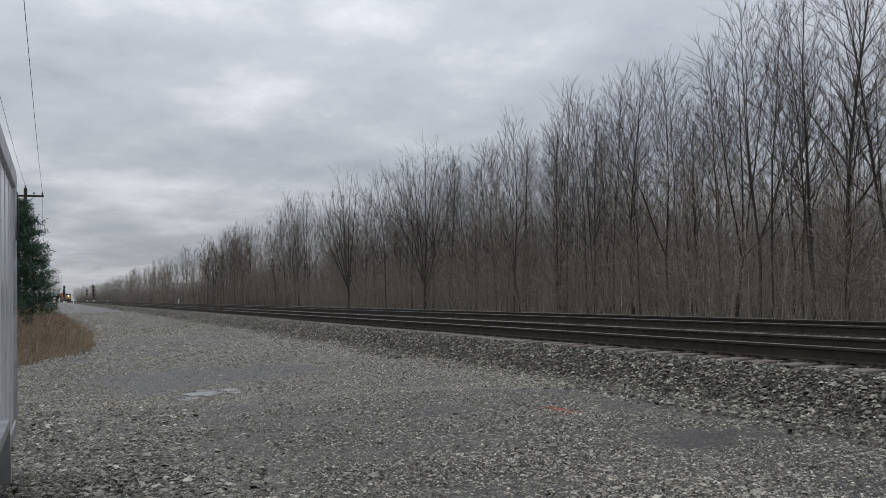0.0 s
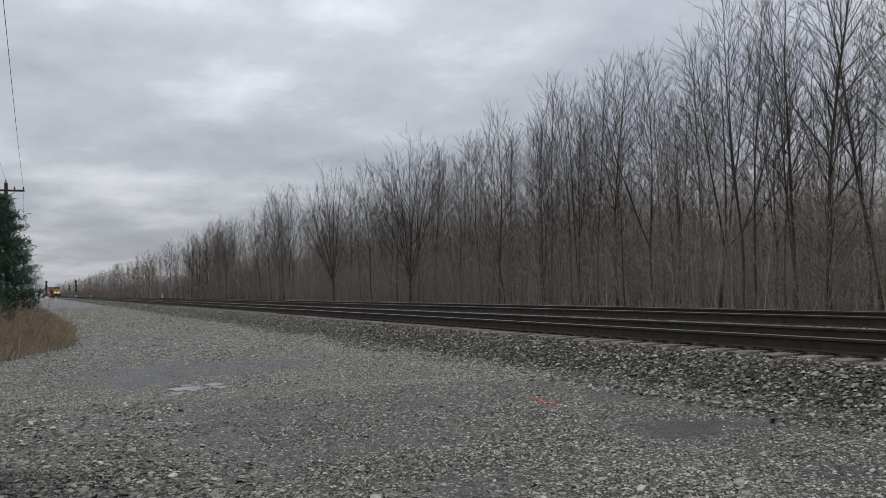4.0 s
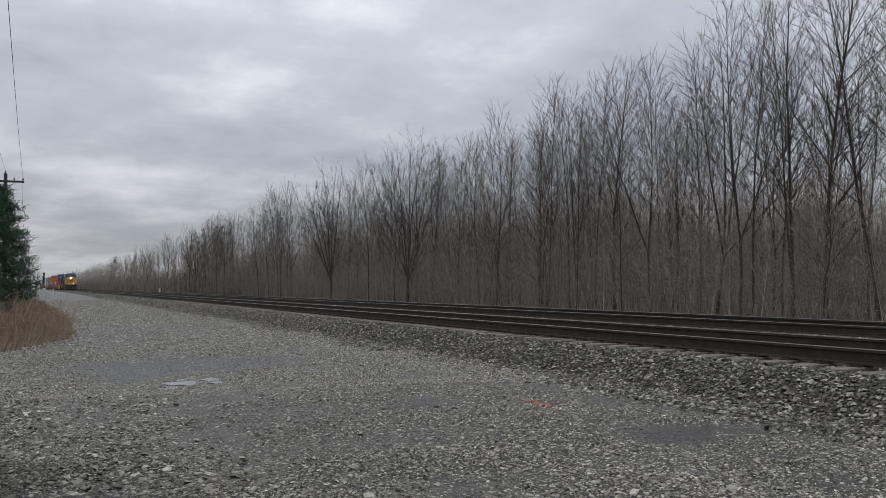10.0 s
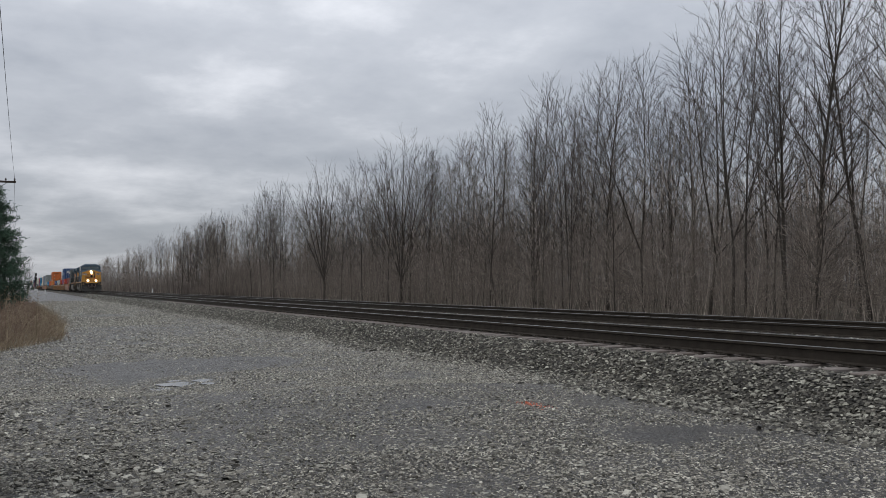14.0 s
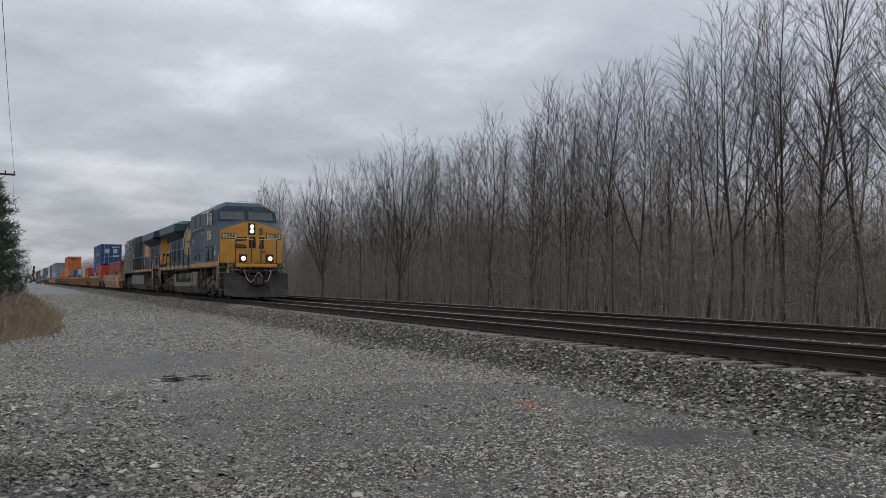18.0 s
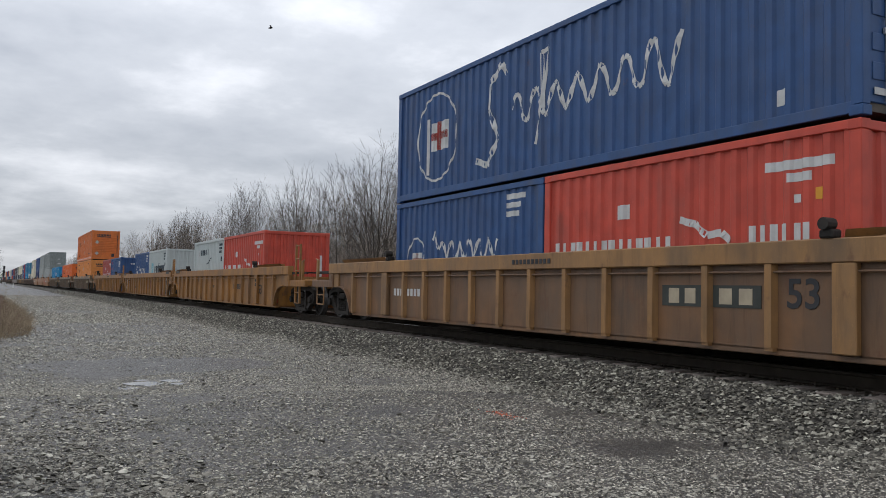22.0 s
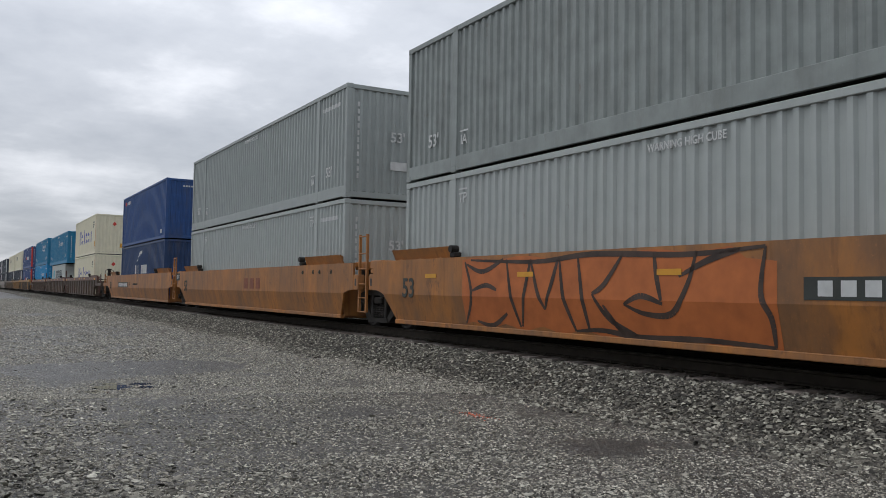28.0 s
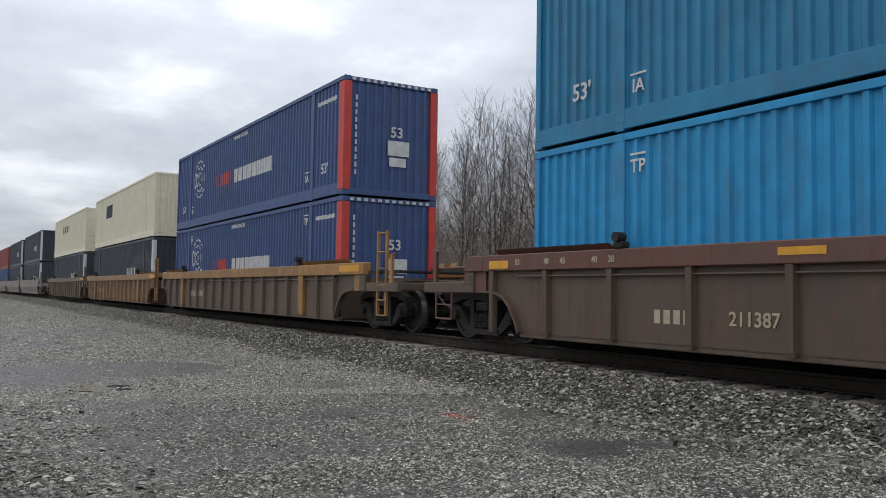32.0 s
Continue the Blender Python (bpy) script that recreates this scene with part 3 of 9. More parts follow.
def ballast_places(rng, n):
    ys, zs = [p[0] for p in BALLAST], [p[1] for p in BALLAST]
    x = -3.0 - 52 * rng.random(n) ** 1.5
    y = 7.0 + np.abs(rng.normal(0, 1, n)) * 0.0 + rng.random(n) * 1.26
    y[: n // 9] = 7.15 - np.abs(rng.normal(0, 0.25, n // 9))
    z = np.maximum(np.interp(y, ys, zs), 0.0) + 0.006
    return np.stack([x, y + np.array([bend(q) for q in x]), z], -1)


def middle_places(rng, n):
    x = -4.0 - 36 * rng.random(n) ** 1.3
    y = 8.25 + rng.random(n) * 7.2
    return np.stack([x, y, np.interp(y, [p[0] for p in BALLAST], [p[1] for p in BALLAST]) + 0.004], -1)


def far_places(rng, n):
    x = -34 - 66 * rng.random(n) ** 1.3
    y = edge_y(x) + (7.2 - edge_y(x)) * rng.random(n)
    return np.stack([x, y + bend_all(x), np.full(n, 0.01)], -1)


def far_shoulder(rng, n):
    x = -46 - 90 * rng.random(n) ** 1.3
    y = 7.0 + rng.random(n) * 1.3
    return np.stack([x, y + bend_all(x), np.maximum(np.interp(y, [p[0] for p in BALLAST], [p[1] for p in BALLAST]), 0.0) + 0.006], -1)


def bend_all(x):
    return -1.4e-5 * np.minimum(x, 0) ** 2


def edge_y(x):
    """Where the gravel ends and the brush begins."""
    return np.interp(x, [-120, -60, -46, -34, -26.5, -22.3, -20.5], [0.4, 0.7, 1.0, 1.05, 0.75, -0.7, -3.0])


make_ground()
make_track()
make_wood_floor()
stones("yard_gravel", "loose crushed stones scattered over the yard", near_places, 68000, (0.011, 0.030), [M["stone"]], 3, 0.6, 6)
stones("distant_yard_gravel", "loose crushed stones scattered over the yard", far_yard_places, 70000, (0.012, 0.032), [M["stone"]], 23, 0.6, coarser=True)
stones("fine_gravel", "fine stone chips between the larger stones", fine_places, 120000, (0.009, 0.021), [M["stone"]], 33, 0.75, coarser=True)
stones("yard_cobble", "larger loose stones on the yard", cobble_places, 3000, (0.028, 0.060), [M["stone"]], 12, 0.5, 14)
stones("shoulder_ballast", "angular grey ballast stones on the track shoulder", ballast_places, 46000, (0.026, 0.060), [M["ballast_stone"]], 5, 0.85, 6)
stones("track_ballast_stones", "ballast stones between the ties", middle_places, 16000, (0.03, 0.065), [M["stone"]], 6, 0.6)

stones("far_yard_gravel", "crushed stones over the far part of the yard", far_places, 30000, (0.04, 0.085), [M["stone"]], 15, 0.85)
stones("far_shoulder_ballast", "ballast stones on the far track shoulder", far_shoulder, 18000, (0.05, 0.10), [M["ballast_stone"]], 16, 0.7)


def mark_places(rng, n):
    return np.stack([-8.75 + rng.normal(0, 0.17, n), 5.45 + rng.normal(0, 0.06, n), np.full(n, 0.012)], -1)


M["spray"] = surf("orange_survey_paint", (0.62, 0.12, 0.045), 0.6, vary=0.3, scale=20, bump=0.1)
tagged(stones("spray_mark", "orange survey paint sprayed on the gravel", mark_places, 120, (0.015, 0.035), [M["spray"]], 8, 0.5), category="paint mark")


def make_puddle():
    rng = random.Random(2)
    water = surf("puddle_water", (0.03, 0.03, 0.03), 0.03, vary=0.05, bump=0, spec=0.6)
    for cx, cy, rx, ry in ((-13.6, 2.06, 0.32, 0.26), (-13.15, 1.76, 0.2, 0.15), (-13.9, 2.5, 0.18, 0.16), (-13.4, 2.5, 0.14, 0.11), (-14.2, 2.1, 0.14, 0.12)):
        ring = []
        for i in range(22):
            a = 2 * math.pi * i / 22
            k = 1 + rng.uniform(-0.3, 0.25)
            ring.append((cx + rx * k * math.cos(a), cy + ry * k * math.sin(a)))
        z = max(ground_z(x, y) for x, y in ring) + 0.004
        solo("puddle", Form().prism(ring, z - 0.03, z, "z"), water, "shallow puddle of rain water on gravel", "puddle")


make_puddle()


# ---- bare woods ----
def bare_tree(seed, height, girth, clear, limbs, reach, leaders=1, fine=1.0):
    """A leafless tree as straight pieces: rows of (from, to, radius there, radius here, order). clear: where its limbs begin;
    leaders: stems into which the trunk divides there."""
    rng = random.Random(seed)
    rows = []

    def aside(ax, angle, turn):
        side = ax.orthogonal().normalized()
        side.rotate(Matrix.Rotation(turn, 3, ax))
        return (ax * math.cos(angle) + side * math.sin(angle)).normalized()

    def run(p, d, length, r, order, steps, wander, lift, tip=0.12):
        pts, rad = [p], [r]
        for i in range(steps):
            d = (d + Vector((rng.gauss(0, wander), rng.gauss(0, wander), rng.gauss(lift, wander * 0.5)))).normalized()
            q = p + d * (length / steps)
            rr = r * (1 - (1 - tip) * (i + 1) / steps)
            rows.append((p, q, rad[-1], rr, order))
            pts.append(q)
            rad.append(rr)
            p = q
        return pts, rad

    def at(pts, rad, t):
        n = len(pts) - 1
        k = min(int(t * n), n - 1)
        q = t * n - k
        return pts[k].lerp(pts[k + 1], q), rad[k] * (1 - q) + rad[k + 1] * q, (pts[k + 1] - pts[k]).normalized()

    def twigs(pts, rad, length, every, lo, hi, start):
        for i in range(max(2, int(length / every))):
            p, r, ax = at(pts, rad, start + (1 - start) * rng.random())
            d = (aside(ax, rng.uniform(0.3, 0.8), rng.uniform(0, 6.283)) + Vector((0, 0, 0.3))).normalized()
            rows.append((p, p + d * rng.uniform(lo, hi), 0.0072, 0.003, 3))
        rows.append((pts[-1], pts[-1] + (pts[-1] - pts[-2]).normalized() * rng.uniform(0.3, 0.6), 0.0072, 0.003, 3))

    def branch(p, d, length, r, turn0):
        pts, rad = run(p, d, length, r, 1, 5, 0.06, 0.05)
        twigs(pts, rad, length, 0.36 / fine, 0.3, 0.75, 0.25)
        n = max(2, int(length / 0.62 * fine))
        for i in range(n):
            t = 0.16 + 0.8 * (i + rng.random() * 0.7) / n
            q, rr, ax = at(pts, rad, t)
            ll = length * (1.0 - t) * rng.uniform(0.5, 0.85) + rng.uniform(0.35, 0.9)
            s, sr = run(q, aside(ax, rng.uniform(0.38, 0.7), turn0 + i * 2.6 + rng.uniform(-0.5, 0.5)), ll, max(0.010, rr * 0.5), 2, 2 if ll < 1.4 else 3, 0.07, 0.03, 0.45)
            twigs(s, sr, ll, 0.27 / fine, 0.22, 0.6, 0.12)

    def stem(p, d, length, r, t0, n, out, steps=8):
        pts, rad = run(p, d, length, r, 0, steps, 0.035, 0.02, 0.1)
        for i in range(n):
            t = t0 + (0.98 - t0) * ((i + rng.random() * 0.8) / n) ** 0.9
            q, rr, ax = at(pts, rad, t)
            a = i * 2.4 + rng.uniform(-0.5, 0.5)
            f = (t - t0) / (1 - t0)
            ll = out * (1 - f) ** 0.5 * rng.uniform(0.6, 1.05) + rng.uniform(0.8, 1.5)
            branch(q, aside(ax, rng.uniform(0.5, 0.85) - 0.2 * f, a), ll, max(0.013, min(rr * 0.55, 0.013 * ll)), a)
        twigs(pts, rad, length * 0.3, 0.25 / fine, 0.4, 0.9, 0.75)

    lean = Vector((rng.gauss(0, 0.03), rng.gauss(0, 0.03), 1)).normalized()
    if leaders == 1:
        stem(Vector((0, 0, -0.3)), lean, height + 0.3, girth, clear, limbs, height * reach)
    else:
        foot, rad = run(Vector((0, 0, -0.3)), lean, height * clear, girth, 0, 4, 0.03, 0.0, 0.8)
        for i in range(leaders):
            a = i * 6.283 / leaders + rng.uniform(-0.4, 0.4)
            tilt = rng.uniform(0.2, 0.62) if i else 0.08
            q, rr, ax = at(foot, rad, rng.uniform(0.8, 1.0) if i else 1.0)
            stem(q, aside(ax, tilt, a), height * (1 - clear) * (1.02 - 0.2 * tilt) * rng.uniform(0.88, 1.0), girth * (0.62 if i < 2 else 0.45), 0.16, limbs, height * reach, 7)
        stem(foot[-1], (lean + Vector((0.1, 0.05, 0))).normalized(), height * (1 - clear), girth * 0.6, 0.2, limbs, height * reach)
    return rows


def tube_arrays(base, tip, r0, r1, sides):
    """Open tubes: points and faces of many straight pieces at once."""
    d = tip - base
    d = d / (np.linalg.norm(d, axis=1)[:, None] + 1e-9)
    a = np.cross(d, np.where(np.abs(d[:, 2:3]) > 0.9, (1.0, 0, 0), (0, 0, 1.0)))
    a /= np.linalg.norm(a, axis=1)[:, None]
    b = np.cross(d, a)
    n = len(base)
    v = np.empty((n, 2 * sides, 3))
    for k in range(sides):
        c = a * math.cos(2 * math.pi * k / sides) + b * math.sin(2 * math.pi * k / sides)
        v[:, k], v[:, sides + k] = base + c * r0[:, None], tip + c * r1[:, None]
    f = np.array([(k, (k + 1) % sides, sides + (k + 1) % sides, sides + k) for k in range(sides)])
    return v.reshape(-1, 3), (f[None] + np.arange(n)[:, None, None] * 2 * sides).reshape(-1, 4)


def split_rows(rows):
    P, Q = np.array([r[0] for r in rows]), np.array([r[1] for r in rows])
    return P, Q, np.array([r[2] for r in rows]), np.array([r[3] for r in rows]), np.array([r[4] for r in rows])


def tree_meshes(rows, bark):
    P, Q, R0, R1, order = split_rows(rows)
    verts, faces, o = [], [], 0
    for k, sides in ((0, 8), (1, 4), (2, 3)):
        w = order == k
        v, f = tube_arrays(P[w], Q[w], R0[w], R1[w], sides)
        verts.append(v)
        faces += (f + o).tolist()
        o += len(v)
    wood = bpy.data.meshes.new("trunk")
    wood.from_pydata(np.concatenate(verts), [], faces)
    wood.materials.append(bark)
    w = order == 3
    crown = spikes("crown", "", "", P[w], Q[w], R0[w], M["twig"])
    me = crown.data
    bpy.data.objects.remove(crown)
    return wood, me


TREES = []
KINDS = (  # height, girth, where limbs begin, limbs, reach, leaders, density of twigs
    (18.5, 0.14, 0.28, 30, 0.25, 1, 1.0), (16.0, 0.075, 0.28, 25, 0.20, 1, 1.0), (17.0, 0.115, 0.22, 11, 0.19, 3, 0.9), (14.0, 0.055, 0.24, 22, 0.20, 1, 1.0),
    (18.0, 0.11, 0.32, 27, 0.22, 1, 1.0), (9.5, 0.04, 0.12, 20, 0.26, 1, 1.0), (16.0, 0.14, 0.18, 10, 0.19, 7, 0.95), (15.5, 0.06, 0.30, 21, 0.17, 1, 1.0), (12.5, 0.048, 0.20, 19, 0.22, 1, 1.0),
    (17.2, 0.095, 0.26, 21, 0.22, 2, 0.85), (16.2, 0.075, 0.25, 25, 0.23, 1, 1.0))


def place_tree(kind, x, y, z, scale, turn, label="leafless grey-brown woodland tree beside the railway"):
    w, t = TREES[kind]
    tree = thing("bare_tree", label, "tree", pose(x, y, z, 0, 0, turn), "trees of the wood")
    tree.scale = (scale, scale, scale)
    part("trunk", w, None, tree)
    tagged(part("crown", t, None, tree, "fine bare brown twigs"), kind="stuff")


def spikes(name, label, category, base, tip, r, material, kind="stuff"):
    """Thin three-sided tapering stems, many in one scatter. base, tip: arrays of points; r: radii at the base."""
    n = len(base)
    d = tip - base
    d /= np.linalg.norm(d, axis=1)[:, None] + 1e-9
    a = np.cross(d, np.where(np.abs(d[:, 2:3]) > 0.9, (1.0, 0, 0), (0, 0, 1.0)))
    a /= np.linalg.norm(a, axis=1)[:, None]
    b = np.cross(d, a)
    v = np.empty((n, 4, 3))
    for k in range(3):
        t = 2.0944 * k
        v[:, k] = base + (a * math.cos(t) + b * math.sin(t)) * r[:, None]
    v[:, 3] = tip
    tri = np.array([(0, 1, 3), (1, 2, 3), (2, 0, 3)])
    me = bpy.data.meshes.new(name)
    me.from_pydata(v.reshape(-1, 3), [], (tri[None] + np.arange(n)[:, None, None] * 4).reshape(-1, 3))
    me.materials.append(material)
    return tagged(new(name, me), label, category, kind=kind)


def branching(rng, foot, height, lean, forks, reach, r0):
    """Stems with side shoots: arrays of base, tip and radius for spikes()."""
    n = len(foot)
    tip = foot + np.stack([rng.normal(0, lean, n) * height, rng.normal(0, lean, n) * height, height], -1)
    B, T, R = [foot], [tip], [np.maximum(0.008, height * r0)]
    for _ in range(forks):
        f = rng.uniform(0.25, 0.95, n)[:, None]
        b = foot + (tip - foot) * f
        ln = (height * rng.uniform(0.12, reach, n))[:, None] * (1.15 - f)
        dd = np.stack([rng.normal(0, 0.75, n), rng.normal(0, 0.75, n), rng.uniform(0.0, 0.95, n)], -1)
        B.append(b)
        T.append(b + dd * ln)
        R.append(np.maximum(0.006, height * r0 * 0.35))
    return np.concatenate(B), np.concatenate(T), np.concatenate(R)


def tree_scatter(name, label, category, rows, places, material, thick=1.0):
    """Many copies of one tree's pieces, turned and scaled, joined into one far wood."""
    P, Q, R0, _, _ = split_rows(rows)
    B, T, R = [], [], []
    for x, y, z, scale, turn in places:
        c, s = math.cos(turn), math.sin(turn)
        m = np.array([(c, -s, 0), (s, c, 0), (0, 0, 1)]).T * scale
        B.append(P @ m + (x, y, z))
        T.append(Q @ m + (x, y, z))
        R.append(np.maximum(R0, 0.014) * thick)
    B, T, R = np.concatenate(B), np.concatenate(T), np.concatenate(R)
    return spikes(name, label, category, B, T + (T - B) * 0.25, R, material)


def make_wood():
    grown = [bare_tree(20 + i, *k) for i, k in enumerate(KINDS)]
    for i, rows in enumerate(grown):
        TREES.append(tree_meshes(rows, M["bark_pale"] if i in (3, 7) else M["bark"]))
    rng = random.Random(9)
    # the trees that stand out at the edge
    for kind, x, y, s, turn in ((0, -30.2, 36.0, 1.04, 20), (4, -27.6, 36.5, 1.0, 140), (2, -38.4, 36.5, 1.02, 75), (9, -35.6, 35.6, 1.04, 200), (4, -33.6, 37.5, 1.0, 260), (0, -25.0, 37.0, 1.02, 300), (9, -44.0, 36.2, 0.95, 30), (0, -20.5, 36.0, 1.0, 70),
                                (6, -80.5, 34.6, 1.08, 10), (6, -105.5, 34.6, 1.10, 120), (2, -84.5, 36.5, 0.95, 50), (1, -58.0, 36.5, 1.0, 80), (10, -54.5, 37.0, 1.0, 170), (0, -49.5, 37.5, 0.92, 10), (6, -215, 36.0, 0.95, 200), (9, -265, 36.0, 1.0, 90), (2, -310, 36.0, 1.0, 200)):
        place_tree(kind, x, y + bend(x), -0.64, s, turn, "tall leafless tree at the edge of the wood")
    x, count = -9.0, 0
    while x > -215 and count < 280:
        for row in range(3):
            if (row == 2 and x < -95) or (row == 0 and rng.random() < 0.3) or (row == 1 and x < -150 and rng.random() < 0.5):
                continue
            kind = rng.choice((1, 3, 3, 5, 8, 10) if row == 0 else (1, 10, 3, 7, 7, 9) if row == 1 else (5, 8, 8) if x > -44 else (1, 7, 7, 3, 10))
            near = 1.03 if x > -70 else 1.0 if x > -92 else 0.9 if x > -128 else 1.04
            place_tree(kind, x + rng.uniform(-1.3, 1.3), 35.2 + row * 4.2 + rng.uniform(-1.6, 2.0) + bend(x), -0.64, near * rng.uniform(0.86, 1.06), rng.uniform(0, 360))
            count += 1
        x -= 3.2 if x > -46 else 1.8 if x > -85 else 2.3
    r = np.random.default_rng(5)
    # saplings and brush that fill the wood
    n = 9000
    x = -8 - 190 * r.random(n) ** 1.25
    y = 33.2 + np.abs(r.normal(0, 8, n))
    h = np.where(r.random(n) < 0.3, r.uniform(3.0, 6.5, n), r.uniform(1.2, 3.8, n))
    foot = np.stack([x, y + bend_all(x), np.full(n, -0.66)], -1)
    spikes("undergrowth", "tangled brown saplings and brush under the trees", "undergrowth", *branching(r, foot, h, 0.26, 13, 0.66, 0.0026), M["brush_stem"])
    young = bare_tree(63, 7.2, 0.035, 0.06, 15, 0.32, 1, 0.55)
    places = []
    for _ in range(290):
        x = -9 - 180 * r.random() ** 1.2
        places.append((x, 34.0 + abs(r.normal(0, 5)) + bend(x), -0.66, r.uniform(0.55, 1.25), r.uniform(0, 6.28)))
    tree_scatter("saplings", "slender bare saplings crowding under the trees", "undergrowth", young, places, M["brush_stem"], 1.0)
    # deep in the wood: thin trees, many of them
    n = 6600
    x = -8 - 190 * r.random(n) ** 1.35
    d = r.random(n)
    foot = np.stack([x, 43 + 42 * d + bend_all(x), np.full(n, -0.66)], -1)
    spikes("deep_wood", "grey-brown trees deep inside the wood", "woods", *branching(r, foot, (np.clip(r.normal(9.5, 2.3, n), 4, 14) + 3.0 * d) * np.where(x > -55, 0.88, 1.0), 0.05, 18, 0.4, 0.0036), M["twig_far"])
    far = bare_tree(62, 16.0, 0.11, 0.24, 12, 0.2, 1, 0.34)
    places = []
    for _ in range(430):
        x = -190 - 1000 * r.random() ** 1.5
        places.append((x, 35.2 + abs(r.normal(0, 8)) + bend(x), -0.66, r.uniform(0.72, 1.04), r.uniform(0, 6.28)))
    tree_scatter("far_wood", "long leafless tree line running into the distance", "woods", far, places, M["twig_far"], 1.9)
    n = 6500
    x = -150 - 950 * r.random(n) ** 1.5
    foot = np.stack([x, 34.5 + np.abs(r.normal(0, 6, n)) + bend_all(x), np.full(n, -0.66)], -1)
    spikes("far_brush", "grey-brown brush along the distant tree line", "undergrowth", *branching(r, foot, r.uniform(2.5, 8.0, n), 0.13, 9, 0.6, 0.010), M["twig_far"])


M["twig_far"] = stone_paint("deep_wood_stem", (0.08, 0.068, 0.059), (0.50, 0.43, 0.365), (0.235, 0.198, 0.167))
M["brush_stem"] = stone_paint("brush_stem", (0.08, 0.067, 0.056), (0.62, 0.53, 0.45), (0.285, 0.239, 0.198))
make_wood()


# ---- the train ----
def corr_profile(x0, x1, pitch, depth, out):
    """Points (x, y) of a corrugated sheet between x0 and x1 whose outer face is at y = out and which dips inwards."""
    n = max(1, round((x1 - x0) / pitch))
    p = (x1 - x0) / n
    pts = []
    for i in range(n):
        a = x0 + i * p
        pts += [(a, out), (a + 0.32 * p, out), (a + 0.46 * p, out - depth), (a + 0.86 * p, out - depth)]
    return pts + [(x1, out)]


def sheet(form, prof, z0, z1, swap=False, flip=1):
    v = []
    for a, b in prof:
        for z in (z0, z1):
            v.append((b * flip, a, z) if swap else (a, b * flip, z))
    form.add(v, [(2 * i, 2 * i + 2, 2 * i + 3, 2 * i + 1) for i in range(len(prof) - 1)])
    return form


BOX = {}


